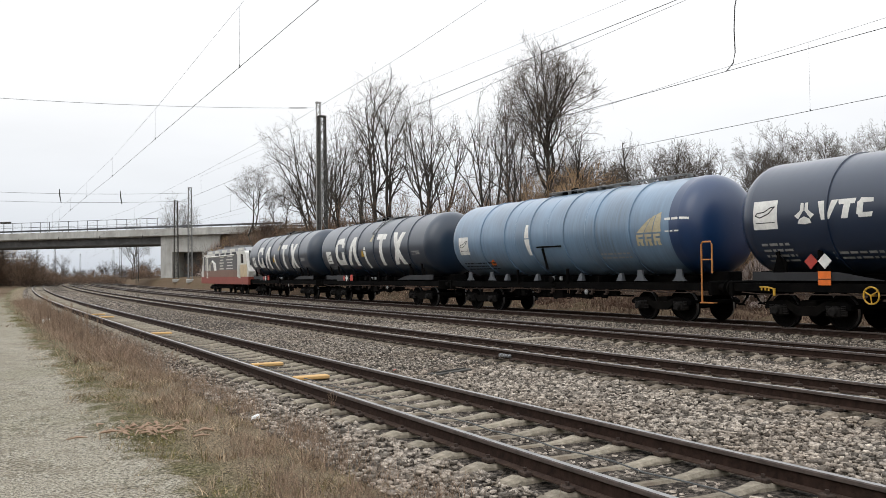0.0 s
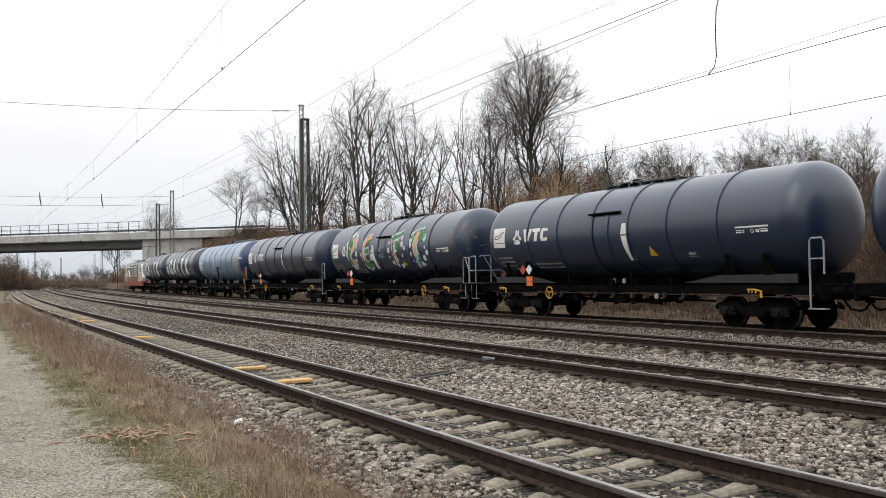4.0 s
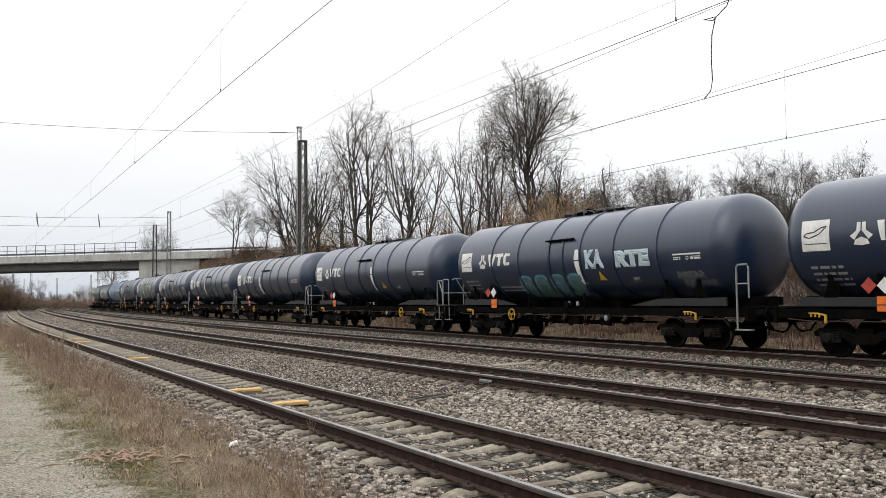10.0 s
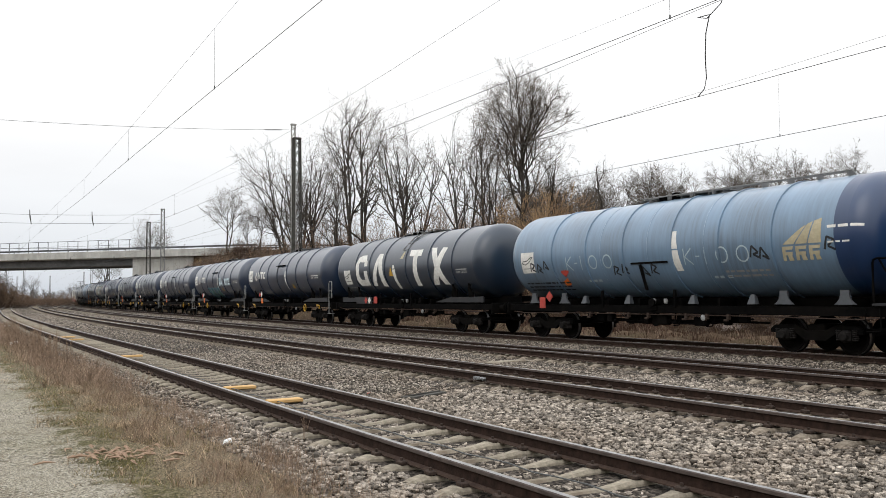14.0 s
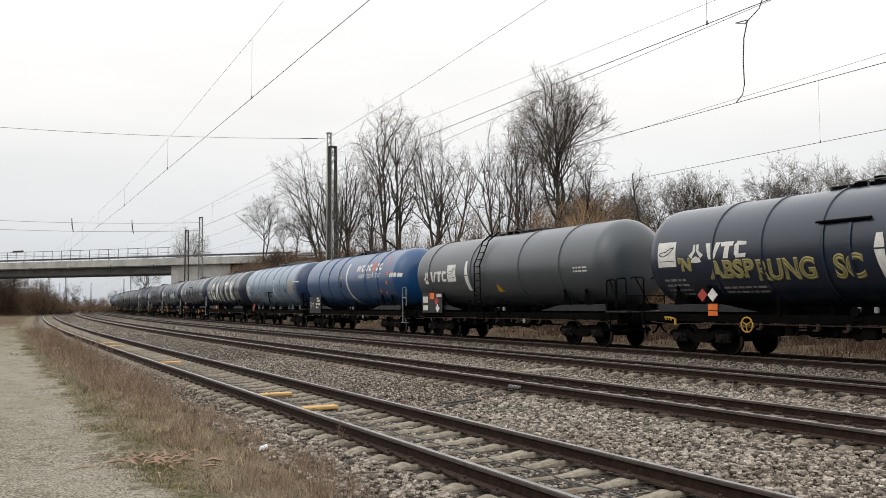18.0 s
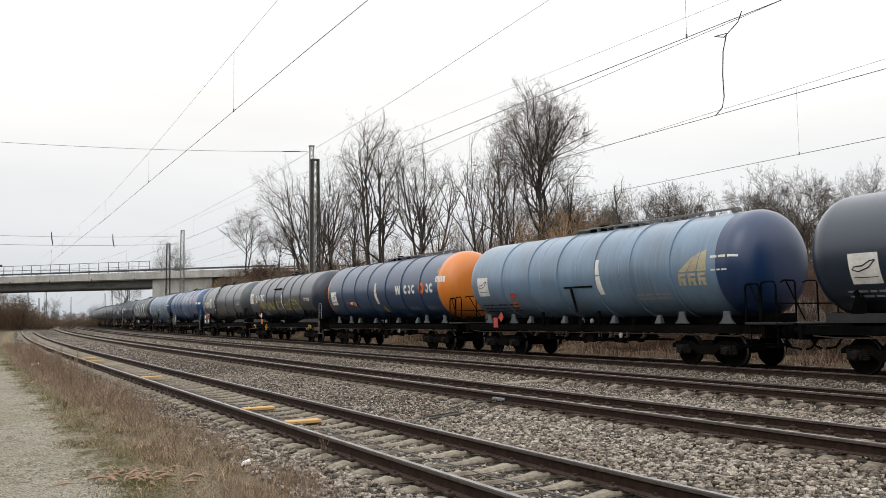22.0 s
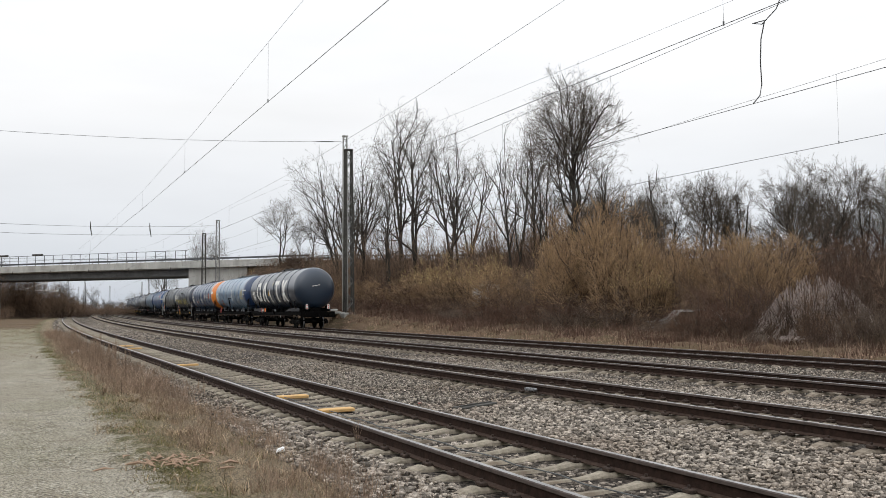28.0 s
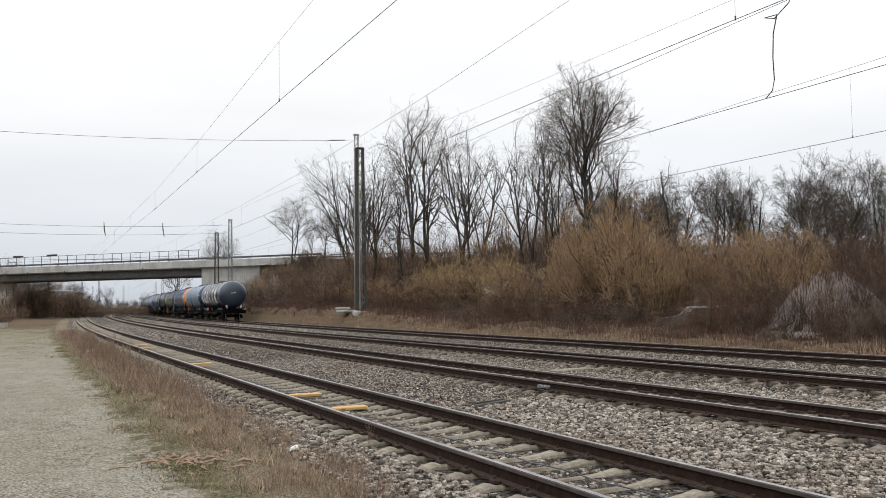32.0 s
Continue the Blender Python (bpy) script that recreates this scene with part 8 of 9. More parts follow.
    if kind == "letters":
        sign_plate(car, -7.05, -0.52)
        fields = (
            (((-5.50, -0.28), (-5.10, -0.20), (-5.10, 0.55), (-5.50, 0.45)), ((-5.52, 0.40), (-5.08, 0.52), (-4.72, 0.93), (-5.22, 0.86)), ((-5.06, 0.60), (-4.06, 0.54), (-4.34, 0.93), (-4.92, 0.93)),
             ((-4.42, 0.36), (-4.04, 0.36), (-4.06, 0.62), (-4.44, 0.62)), ((-5.52, -0.26), (-5.06, -0.14), (-4.90, -0.34), (-5.24, -0.62)), ((-5.24, -0.62), (-4.16, -0.62), (-4.24, -0.30), (-5.00, -0.30)),
             ((-4.50, -0.56), (-4.10, -0.60), (-4.08, 0.14), (-4.48, 0.14))),
            (((-3.80, -0.66), (-3.36, -0.66), (-2.52, 0.92), (-2.86, 0.92)), ((-2.66, -0.70), (-2.20, -0.72), (-2.40, 0.92), (-2.80, 0.92))),
            (((0.52, 0.66), (1.70, 0.63), (1.72, 0.93), (0.50, 0.96)), ((0.90, -0.72), (1.30, -0.73), (1.34, 0.68), (0.94, 0.68))),
            (((2.44, -0.71), (2.94, -0.70), (3.98, 0.90), (3.53, 0.93)), ((3.42, -0.70), (3.88, -0.71), (2.98, 0.95), (2.52, 0.96))),
        )
        for i, c in enumerate(fields):
            share_part("block_shape", "letters%d" % i, bands(*c), white, car, "giant white block shape of the owner's sign")
        share_part("top_ladder", "topl", lambda: Build().tube([(-0.45, 1.35, TANK_Z + 0.72), (-0.7, 0.85, TANK_Z + 1.30), (-0.75, 0.3, TANK_Z + 1.56)], 0.022, 5).tube([(-0.95, 1.35, TANK_Z + 0.72), (-1.2, 0.85, TANK_Z + 1.30), (-1.25, 0.3, TANK_Z + 1.56)], 0.022, 5)
                   .tube([(-0.45, 1.35, TANK_Z + 0.72), (-0.95, 1.35, TANK_Z + 0.72)], 0.018, 5).tube([(-0.58, 1.12, TANK_Z + 1.02), (-1.08, 1.12, TANK_Z + 1.02)], 0.018, 5).tube([(-0.7, 0.85, TANK_Z + 1.30), (-1.2, 0.85, TANK_Z + 1.30)], 0.018, 5), M["mastgrey"], car, "short ladder at the top of the tank")
        share_part("warning_triangle", "tri2b", lambda: patch(((-0.42, 0.58), (-0.12, 0.58), (-0.02, 0.92), (-0.14, 0.92)), 3, 4), M["gold"], car)
        share_part("data_panel", "bars_d2", lambda: load_table(4.75, -0.08, 0.9), M["stencil"], car, "small pale load table")
        stripe(car, -1.22, -0.86, 0.32)
        share_part("warning_triangle", "tri2", lambda: patch(((-1.62, -0.18), (-1.22, -0.18), (-1.40, 0.22), (-1.43, 0.22)), 3, 4), M["yellow"], car)
        share_part("data_panel", "bars_e", lambda: bars(-7.3, -0.9, 1.6, 0.3, 2, 6), M["stencil"], car, "small white lines of writing")
        share_part("data_plate", "plate_g", lambda: plate_on_frame(4.4, 1.36, 1.9, 0.34), M["ink"], car)
        share_part("hazard_diamond", "dia_r2", lambda: diamond(4.1, 1.36, 0.18, 1.27), M["hazard"], car, "red hazard diamond")
        share_part("hazard_diamond", "dia_w2", lambda: diamond(3.7, 1.36, 0.18, 1.27), white, car, "white hazard diamond")
        share_part("code_plate", "orange_g", lambda: plate_on_frame(3.0, 1.38, 0.42, 0.34), M["orange"] if number > 12 else M["hazard"], car)
    if kind in ("blue", "blue_sprayed"):
        sign_plate(car, -7.42, -0.36)
        stripe(car, -2.2 if number < 10 else 0.30, -0.5, 0.66)
        share_part("fold_step", "step_panel", lambda: Build().box((-0.1, 1.50, TANK_Z - 0.25), (1.6, 0.08, 0.06), 0.02).tube([(0.3, 1.50, TANK_Z - 0.3), (0.1, 1.40, TANK_Z - 1.1)], 0.05, 5), M["black"], car)
        for i, (x0, x1, xa, xb, qa, qb) in enumerate(((4.28, 4.62, 4.86, 5.00, 0.46, 0.52), (4.66, 5.00, 5.04, 5.19, 0.54, 0.59), (5.04, 5.42, 5.23, 5.44, 0.60, 0.66))):
            share_part("fan_blade", "fan%d" % i, lambda x0=x0, x1=x1, xa=xa, xb=xb, qa=qa, qb=qb: patch(((x0, 0.07), (x1, 0.07), (xb, qb), (xa, qa)), 4, 5), M["gold"], car, "gold blade of a fan-shaped logo")
        for i in range(3):
            share_part("logo_block", "err%d" % i, lambda i=i: bands(((4.23 + i * 0.40, -0.34), (4.33 + i * 0.40, -0.34), (4.36 + i * 0.40, 0.02), (4.26 + i * 0.40, 0.02)), ((4.30 + i * 0.40, -0.06), (4.56 + i * 0.40, -0.06), (4.60 + i * 0.40, 0.02), (4.30 + i * 0.40, 0.02)), ((4.30 + i * 0.40, -0.20), (4.54 + i * 0.40, -0.20), (4.56 + i * 0.40, -0.12), (4.30 + i * 0.40, -0.12)), ((4.42 + i * 0.40, -0.34), (4.56 + i * 0.40, -0.34), (4.52 + i * 0.40, -0.18), (4.40 + i * 0.40, -0.18)))(), M["gold"], car, "gold logo block")
        share_part("data_panel", "bars_f", lambda: bars(5.6, 0.40, 0.95, 0.16, 1, 5), white, car, "line of white writing")
        share_part("data_panel", "bars_g", lambda: bars(5.6, 0.05, 0.6, 0.1, 1, 7), white, car)
        share_part("data_panel", "bars_h", lambda: bars(-7.5, -1.15, 2.6, 0.5, 3, 12), M["ink"], car, "dark data panels")
        share_part("side_stencil", "bars_i", lambda: bars(2.2, -0.75, 1.6, 0.3, 2, 13), M["stencil"], car)
        share_part("hazard_mark", "dia_b", lambda: patch(((-5.3, -0.75), (-4.95, -0.6), (-4.9, -0.85), (-5.25, -1.0)), 2, 2), M["orange"], car)
        if number < 10:
            share_part("grab_iron", "grab", grab_iron, M["handorange"], car, "orange grab iron", smooth=40)
        else:
            share_part("end_platform", "platform", platform_rail, M["black"], car, "dark handrails of the end platform", smooth=40)
            share_part("platform_deck", "deck", platform_deck, M["skirt"], car, "dark end platform")
            share_part("hazard_diamond", "dia_side", lambda: patch(((-4.95, -0.62), (-4.72, -0.42), (-4.95, -0.22), (-5.18, -0.42)), 2, 2, 0.008), M["hazard"], car, "red hazard diamond")
            share_part("code_plate", "red_b", lambda: plate_on_frame(5.75, 1.28, 0.34, 0.40), M["hazard"], car, "red code plate")
            share_part("hazard_diamond", "dia_b2", lambda: diamond(5.3, 1.50, 0.2, 1.27), M["hazard"], car, "red hazard diamond")
        if kind == "blue_sprayed":
            def chalk(p, q, h, w=0.035):
                """The chalked letters K, 1, 0, 0."""
                b = stroke([(p, q), (p, q + h)], w)
                for s in (stroke([(p + 0.30, q + h), (p + 0.03, q + h * 0.5), (p + 0.32, q)], w), stroke([(p + 0.45, q + h * 0.5), (p + 0.60, q + h * 0.5)], w), stroke([(p + 0.80, q), (p + 0.80, q + h)], w)):
                    b.add(s.v, s.f)
                for x in (1.42, 2.15):
                    s = disc(p + x, q + h / 2, 0.22, h * 0.5, 0.007, 0.82, 18)
                    b.add(s.v, s.f)
                return b
            for p in (-4.75, 0.80):
                tagged(share_part("chalk_writing", "chalk%.1f" % p, lambda p=p: chalk(p, -0.32, 0.46), M["aqua"], car, "pale chalked letters"), "pale chalked letters", kind="stuff")
                tagged(share_part("chalk_writing", "chalkb%.1f" % p, lambda p=p: bars(p + 0.9, -0.78, 0.7, 0.2, 1, 3), M["aqua"], car), kind="stuff")
            for i, (p, q) in enumerate(((-6.9, -0.3), (-6.5, -0.35), (-6.1, -0.25), (-2.4, -0.55), (-2.0, -0.5), (-1.1, -0.6), (-0.7, -0.55), (3.2, -0.2), (3.5, -0.25), (5.5, -0.1))):
                share_part("spray_stroke", "spr%d" % i, lambda p=p, q=q, i=i: stroke([(p, q), (p + 0.08, q + 0.3), (p + 0.28, q + 0.22 - 0.1 * (i % 3)), (p + 0.1, q + 0.08), (p + 0.3, q - 0.02)], 0.055), M["ink"], car, "black scrawled stroke")
    if kind == "deep":
        def big_band():
            rows = []
            for i in range(15):
                q = -1.9 + 3.2 * i / 14
                c = -0.62 + 0.55 * ((q - 0.9) / 2.0) ** 2 * (1 if q < 0.9 else 0.6)
                rows.append([on_barrel(c + 0.10 * (j - 1), q) for j in range(3)])
            return Build().grid(rows)
        share_part("curved_band", "bigband", big_band, white, car, "white curved band round the side")
        for i, p in enumerate((0.86, 1.14)):
            share_part("logo_block", "was%d" % i, bands(((p + 0.08, 0.72), (p + 0.20, 0.72), (p + 0.14, 1.10), (p + 0.02, 1.10)), ((p + 0.08, 0.72), (p + 0.20, 0.72), (p + 0.38, 1.10), (p + 0.26, 1.10))), white, car, "white wedge-shaped logo block")
        for i, (p, gap) in enumerate(((1.62, 40), (2.16, 200), (2.68, 40), (3.70, 200), (4.18, 40))):
            share_part("logo_block", "wasr%d" % i, lambda p=p, gap=gap: disc(p + 0.20, 0.91, 0.21, 0.21, hole=0.38, start=gap, end=gap + 285), white, car, "white rounded logo block")
        share_part("logo_ring", "waso", lambda: disc(3.42, 0.95, 0.22, 0.27, hole=0.45), M["orange"], car, "orange logo ring")
        tagged(share_part("tank_words", "wasl", lettering("euro tank car", 1.35, 0.34, 3.15, 0.32, 0.012), white, car, "white words"), "white words", kind="stuff")
        for i, (p, q) in enumerate(((5.0, 1.42), (5.28, 1.04), (5.5, 0.52), (5.32, 0.04), (4.32, -0.40), (5.02, -0.52))):
            share_part("star_mark", "star%d" % i, lambda p=p, q=q: star(p, q, 0.17), M["orange"], car, "small orange star")
        share_part("warning_mark", "wmark", lambda: patch(((-1.72, -0.06), (-1.42, -0.06), (-1.42, 0.26), (-1.72, 0.26)), 2, 2), M["ink"], car, "black warning panel")
        for i in range(4):
            share_part("logo_block", "wab%d" % i, lambda i=i: patch(((5.75 + i * 0.25, 0.30), (5.94 + i * 0.25, 0.30), (5.96 + i * 0.25, 0.52), (5.78 + i * 0.25, 0.52)), 2, 2), white, car, "logo block")
        share_part("data_plate", "plate_d", lambda: plate_on_frame(6.25, 1.55, 2.2, 1.08, 1.30), M["ink"], car, "black data board")
        share_part("data_lines", "plate_dl", board_lines, M["cream"], car)
        share_part("warning_triangle", "tri3", lambda: patch(((-1.6, 0.4), (-1.3, 0.4), (-1.44, 0.75), (-1.46, 0.75)), 2, 3), M["yellow"], car)
        share_part("grab_iron", "grab", grab_iron, M["handrail"], car, "pale grab iron", smooth=40)
    if kind == "grey":
        mark_three(car, -7.15, 0.15, 0.95)
        sign_plate(car, -4.75, -0.1)
        stripe(car, -3.1, -0.55, 0.75)
        def ladder():
            b = Build()
            for x in (1.17, 0.67):
                b.tube([(x, 1.45, 0.8), (x, 1.62, 1.6), (x, 1.64, 3.0), (x, 1.2, 4.0), (x, 0.7, 4.36)], 0.03, 6)
            for k in range(11):
                z = 0.9 + k * 0.29
                y = float(np.interp(z, [0.8, 1.6, 3.0, 4.0, 4.36], [1.45, 1.62, 1.64, 1.2, 0.7]))
                b.tube([(1.17, y, z), (0.67, y, z)], 0.02, 5)
            return b
        share_part("ladder", "ladder", ladder, M["black"], car, "dark steel ladder", smooth=40)
        share_part("data_plate", "plate_e", lambda: plate_on_frame(5.95, 1.62, 2.1, 0.95, 1.34), M["ink"], car, "black data board")
        share_part("code_plate", "plate_o", lambda: plate_on_frame(5.95, 1.95, 0.45, 0.30, 1.355), M["orange"], car, "orange hazard plate")
        share_part("hazard_diamond", "dia_r3", lambda: diamond(5.45, 1.68, 0.2, 1.362), M["hazard"], car, "red hazard diamond")
        share_part("hazard_diamond", "dia_w3", lambda: diamond(5.35, 1.36, 0.2, 1.362), white, car, "white hazard diamond")
        share_part("data_lines", "plate_el", lambda: Build().box((6.65, 1.355, 1.78), (0.5, 0.012, 0.3)).box((6.65, 1.355, 1.38), (0.5, 0.012, 0.25)).box((5.2, 1.355, 1.97), (0.5, 0.012, 0.15)), M["cream"], car)
        share_part("data_panel", "bars_j", lambda: bars(5.0, 0.0, 0.9, 0.25, 2, 31), white, car)
        share_part("warning_triangle", "tri4", lambda: patch(((-0.6, -0.65), (-0.1, -0.65), (-0.5, -0.3), (-0.55, -0.3)), 2, 3), M["yellow"], car)
        share_part("end_platform", "platform", platform_rail, M["black"], car, "dark handrails of the end platform", smooth=40)
        share_part("platform_deck", "deck", platform_deck, M["skirt"], car, "dark end platform")
    if kind == "orange":
        sign_plate(car, -7.35, -0.40)
        stripe(car, -1.12, -0.45, 0.62, "cream")
        for i, p in enumerate((1.42, 1.70)):
            share_part("logo_block", "wo%d" % i, bands(((p + 0.10, -0.02), (p + 0.24, -0.02), (p + 0.12, 0.40), (p, 0.40)), ((p + 0.10, -0.02), (p + 0.24, -0.02), (p + 0.38, 0.40), (p + 0.26, 0.40))), white, car, "white wedge-shaped logo block")
        for i, (p, w, gap) in enumerate(((2.42, 0.36, 40), (2.86, 0.30, 200), (3.26, 0.36, 40), (4.72, 0.30, 200), (5.10, 0.38, 40))):
            share_part("logo_block", "wor%d" % i, lambda p=p, w=w, gap=gap: disc(p + w / 2, 0.19, w / 2, 0.21, hole=0.38, start=gap, end=gap + 285), white, car, "white rounded logo block")
        share_part("logo_ring", "wor", lambda: disc(4.28, 0.22, 0.28, 0.26, hole=0.42), M["orange"], car, "orange logo ring")
        for i in range(6):
            share_part("logo_block", "wob%d" % i, lambda i=i: patch(((5.72 + i * 0.13, 0.42), (5.82 + i * 0.13, 0.42), (5.82 + i * 0.13, 0.68), (5.72 + i * 0.13, 0.68)), 2, 2), white, car, "white logo block")
        share_part("data_panel", "bars_k", lambda: bars(2.5, -0.85, 0.95, 0.24, 2, 41), M["stencil"], car)
        share_part("data_panel", "bars_l", lambda: bars(4.4, -0.82, 0.75, 0.2, 2, 42), M["stencil"], car)
        share_part("warning_triangle", "tri5", lambda: patch(((-0.5, -0.95), (-0.1, -0.95), (-0.45, -0.55), (-0.47, -0.55)), 2, 3), M["yellow"], car)
        share_part("warning_triangle", "tri6", lambda: patch(((5.7, 0.85), (5.95, 0.85), (5.84, 1.1), (5.82, 1.1)), 2, 3), M["yellow"], car)
        share_part("hazard_diamond", "dia_w4", lambda: patch(((-4.74, -0.40), (-4.52, -0.58), (-4.30, -0.40), (-4.52, -0.22)), 2, 2), white, car)
        share_part("code_plate_tank", "or_pl", lambda: patch(((-4.26, -0.52), (-3.86, -0.52), (-3.86, -0.26), (-4.26, -0.26)), 2, 2), M["orange"], car, "orange hazard plate")
        share_part("hazard_diamond", "dia_r4", lambda: patch(((-5.22, -0.38), (-5.0, -0.56), (-4.78, -0.38), (-5.0, -0.20)), 2, 2), M["hazard"], car)
        share_part("end_platform", "platform", platform_rail, M["black"], car, "dark handrails of the end platform", smooth=40)
        share_part("platform_deck", "deck", platform_deck, M["skirt"], car, "dark end platform")
    if kind == "mural":
        for i, lines in enumerate(MURAL):
            for j, (width, tone, points) in enumerate(lines):
                share_part("sprayed_shape", "mu%d_%d" % (i, j), lambda points=points, width=width, j=j: ribbon(rounded(list(points), 3), width, 0.010 + 0.003 * j), M[tone], car, MURAL_LABELS[tone])
        rnd = random.Random(77)
        for i, (p, q0, q1, half) in enumerate(((-4.85, -0.55, 1.25, 0.62), (-2.95, -0.75, 1.05, 0.60), (0.62, -0.55, 0.95, 0.68), (2.85, -0.55, 1.15, 0.76))):
            for j in range(18):
                a = j * 0.349 + rnd.uniform(-0.12, 0.12)
                far = rnd.choice((0.98, 1.0, 1.12, 1.28))
                x0, q = p + half * far * math.cos(a), (q0 + q1) / 2 + (q1 - q0) / 2 * min(far, 1.12) * math.sin(a)
                r = rnd.choice((0.055, 0.075, 0.11, 0.15, 0.18)) * (0.7 if far > 1.1 else 1.0)
                share_part("sprayed_dot", "mu_e%d_%d" % (i, j), lambda x0=x0, q=q, r=r, j=j: disc(x0, q, r, r, 0.0075 + 0.0001 * j, n=14), M["bubble"], car, "pale sprayed bubble")
        for j in range(16):
            a = j * 0.39
            x0, q0, r0 = 6.72, 0.35, 0.30 + 0.10 * (j % 3)
            pts = [(x0 + (r0 + 0.16 * k) * math.cos(a + 0.16 * k) * 1.15, q0 + (r0 + 0.16 * k) * math.sin(a + 0.16 * k)) for k in range(4)]
            share_part("sprayed_scrawl", "mu_r%d" % j, lambda pts=pts: ribbon(pts, 0.038, 0.008), M["brown_spray"], car, "brown scrawl")
        rim = [(6.68 + 0.70 * math.cos(k * 0.5), 0.1 + 0.85 * math.sin(k * 0.5)) for k in range(13)]
        share_part("sprayed_scrawl", "mu_rim", lambda: ribbon(rim, 0.03, 0.008), M["brown_spray"], car, "brown sprayed outline")
        for i, (word, q, w, h) in enumerate((("HAPPY", 0.16, 0.62, 0.24), ("MAYDAY!", -0.14, 0.70, 0.22))):
            tagged(share_part("sprayed_word", "mu_s%d" % i, lettering(word, -1.50, q, w, h, 0.012), M["sky_spray"], car, "light blue sprayed words"), "light blue sprayed words", kind="stuff")
    if kind == "sprayed":
        for i in range(4):
            p = -3.75 + i * 0.98
            share_part("sprayed_shape", "sp_a%d" % i, bands(((p, -1.36), (p + 0.86, -1.36), (p + 0.92, -0.36), (p + 0.12, -0.36))), M["grey_spray"], car, "grey sprayed backing")
            share_part("sprayed_shape", "sp_t%d" % i, lambda p=p: ribbon(rounded([(p + 0.10, -1.3), (p + 0.16, -0.55), (p + 0.30, -0.32), (p + 0.78, -0.32), (p + 0.92, -0.45)]), 0.09, 0.013), M["teal"], car, "teal sprayed edge")
            share_part("sprayed_shape", "sp_g%d" % i, lambda p=p, i=i: ribbon(rounded([(p + 0.25, -1.25), (p + 0.32, -0.62), (p + 0.62, -0.60), (p + 0.55, -0.92 - 0.1 * (i % 2)), (p + 0.36, -0.95), (p + 0.70, -1.3)]), 0.06, 0.015), M["leaf_spray"] if i % 2 else M["teal"], car, "green sprayed line")
        for i, (word, p, w, h) in enumerate((("KA", 0.52, 0.98, 0.62), ("RTE", 2.08, 1.60, 0.52))):
            tagged(share_part("sprayed_word", "sp_w%d" % i, lettering(word, p, -0.16, w, h, 0.022), M["aqua"], car, "pale sprayed capitals"), "pale sprayed capitals", kind="stuff")
            tagged(share_part("sprayed_word", "sp_v%d" % i, lettering(word, p, -0.16, w, h, 0.022, 0.045), M["aqua"], car, "pale sprayed capitals"), "pale sprayed capitals", kind="stuff")
        rnd = random.Random(3)
        for row, (q0, n) in enumerate(((-0.62, 5), (-0.92, 6))):
            for i in range(n):
                p = 4.7 + row * 0.12 + i * 0.22
                pts = [(p, q0), (p + 0.03, q0 + 0.24), (p + 0.17, q0 + rnd.uniform(0.12, 0.26)), (p + 0.05, q0 + 0.11), (p + 0.19, q0 + rnd.uniform(-0.02, 0.04))]
                share_part("sprayed_line", "sp_s%d_%d" % (row, i), lambda pts=pts: stroke(pts, 0.022), M["stencil"], car, "thin pale scrawl")
    if kind == "scrawl":
        for i, (word, p, q, w, h) in enumerate((("'N", -6.75, -0.18, 0.55, 0.42), ("ABSP", -5.55, -0.46, 1.75, 0.56), ("RUNG", -3.75, -0.56, 1.95, 0.62), ("SC", -1.25, -0.58, 0.85, 0.66), ("HAF", 0.40, -0.60, 1.45, 0.72), ("FEN.", 2.05, -0.60, 1.75, 0.76))):
            tagged(share_part("sprayed_word", "sc%d" % i, lettering(word, p, q, w, h, 0.02, 0.030, 0.05), M["lime"], car, "yellow outlined capitals"), "yellow outlined capitals", kind="stuff")
        for i, (p, q, r) in enumerate(((4.06, -0.12, 0.20), (5.2, -0.46, 0.34))):
            rim = [(p + (r if k % 2 == 0 else r * 0.5) * math.sin(k * math.pi / 5), q + (r if k % 2 == 0 else r * 0.5) * math.cos(k * math.pi / 5)) for k in range(11)]
            share_part("sprayed_line", "sc_star%d" % i, lambda rim=rim: stroke(rim, 0.034), M["lime"] if i == 0 else M["olive"], car, "outlined sprayed star")
    if number == 19:
        for y in (0.86, -0.78):
            share_part("tail_board", "tail%.1f" % y, lambda y=y: Build().box((-8.02, y, 1.62), (0.03, 0.18, 0.36), 0.01), white, car, "white and red tail board")
            share_part("tail_mark", "tailr%.1f" % y, lambda y=y: Build().add([(-8.045, y - 0.075, 1.76), (-8.045, y + 0.075, 1.76), (-8.045, y, 1.63), (-8.045, y - 0.075, 1.48), (-8.045, y + 0.075, 1.48), (-8.045, y, 1.61)], [(0, 1, 2), (3, 5, 4)]), M["hazard"], car, "two red triangles")
        share_part("data_panel", "end_bars", lambda: Build().box((-7.72, 0.22, 2.98), (0.03, 0.16, 0.05)).box((-7.72, 0.0, 2.98), (0.03, 0.22, 0.05)).box((-7.72, -0.2, 2.98), (0.03, 0.12, 0.05)), white, car)
    # the tank lies high on its frame; its markings sit a little lower round the side
    swell = Matrix.Translation((0, 0, TANK_Z + 0.22)) @ Matrix.Diagonal((1, 1.05, 1.05, 1)) @ Matrix.Translation((0, 0, -TANK_Z))
    axis = Matrix.Translation((0, 0, TANK_Z))
    lower = axis @ Matrix.Rotation(-0.17 if kind in ("letters", "blue", "blue_sprayed") else -0.20, 4, "X") @ axis.inverted()
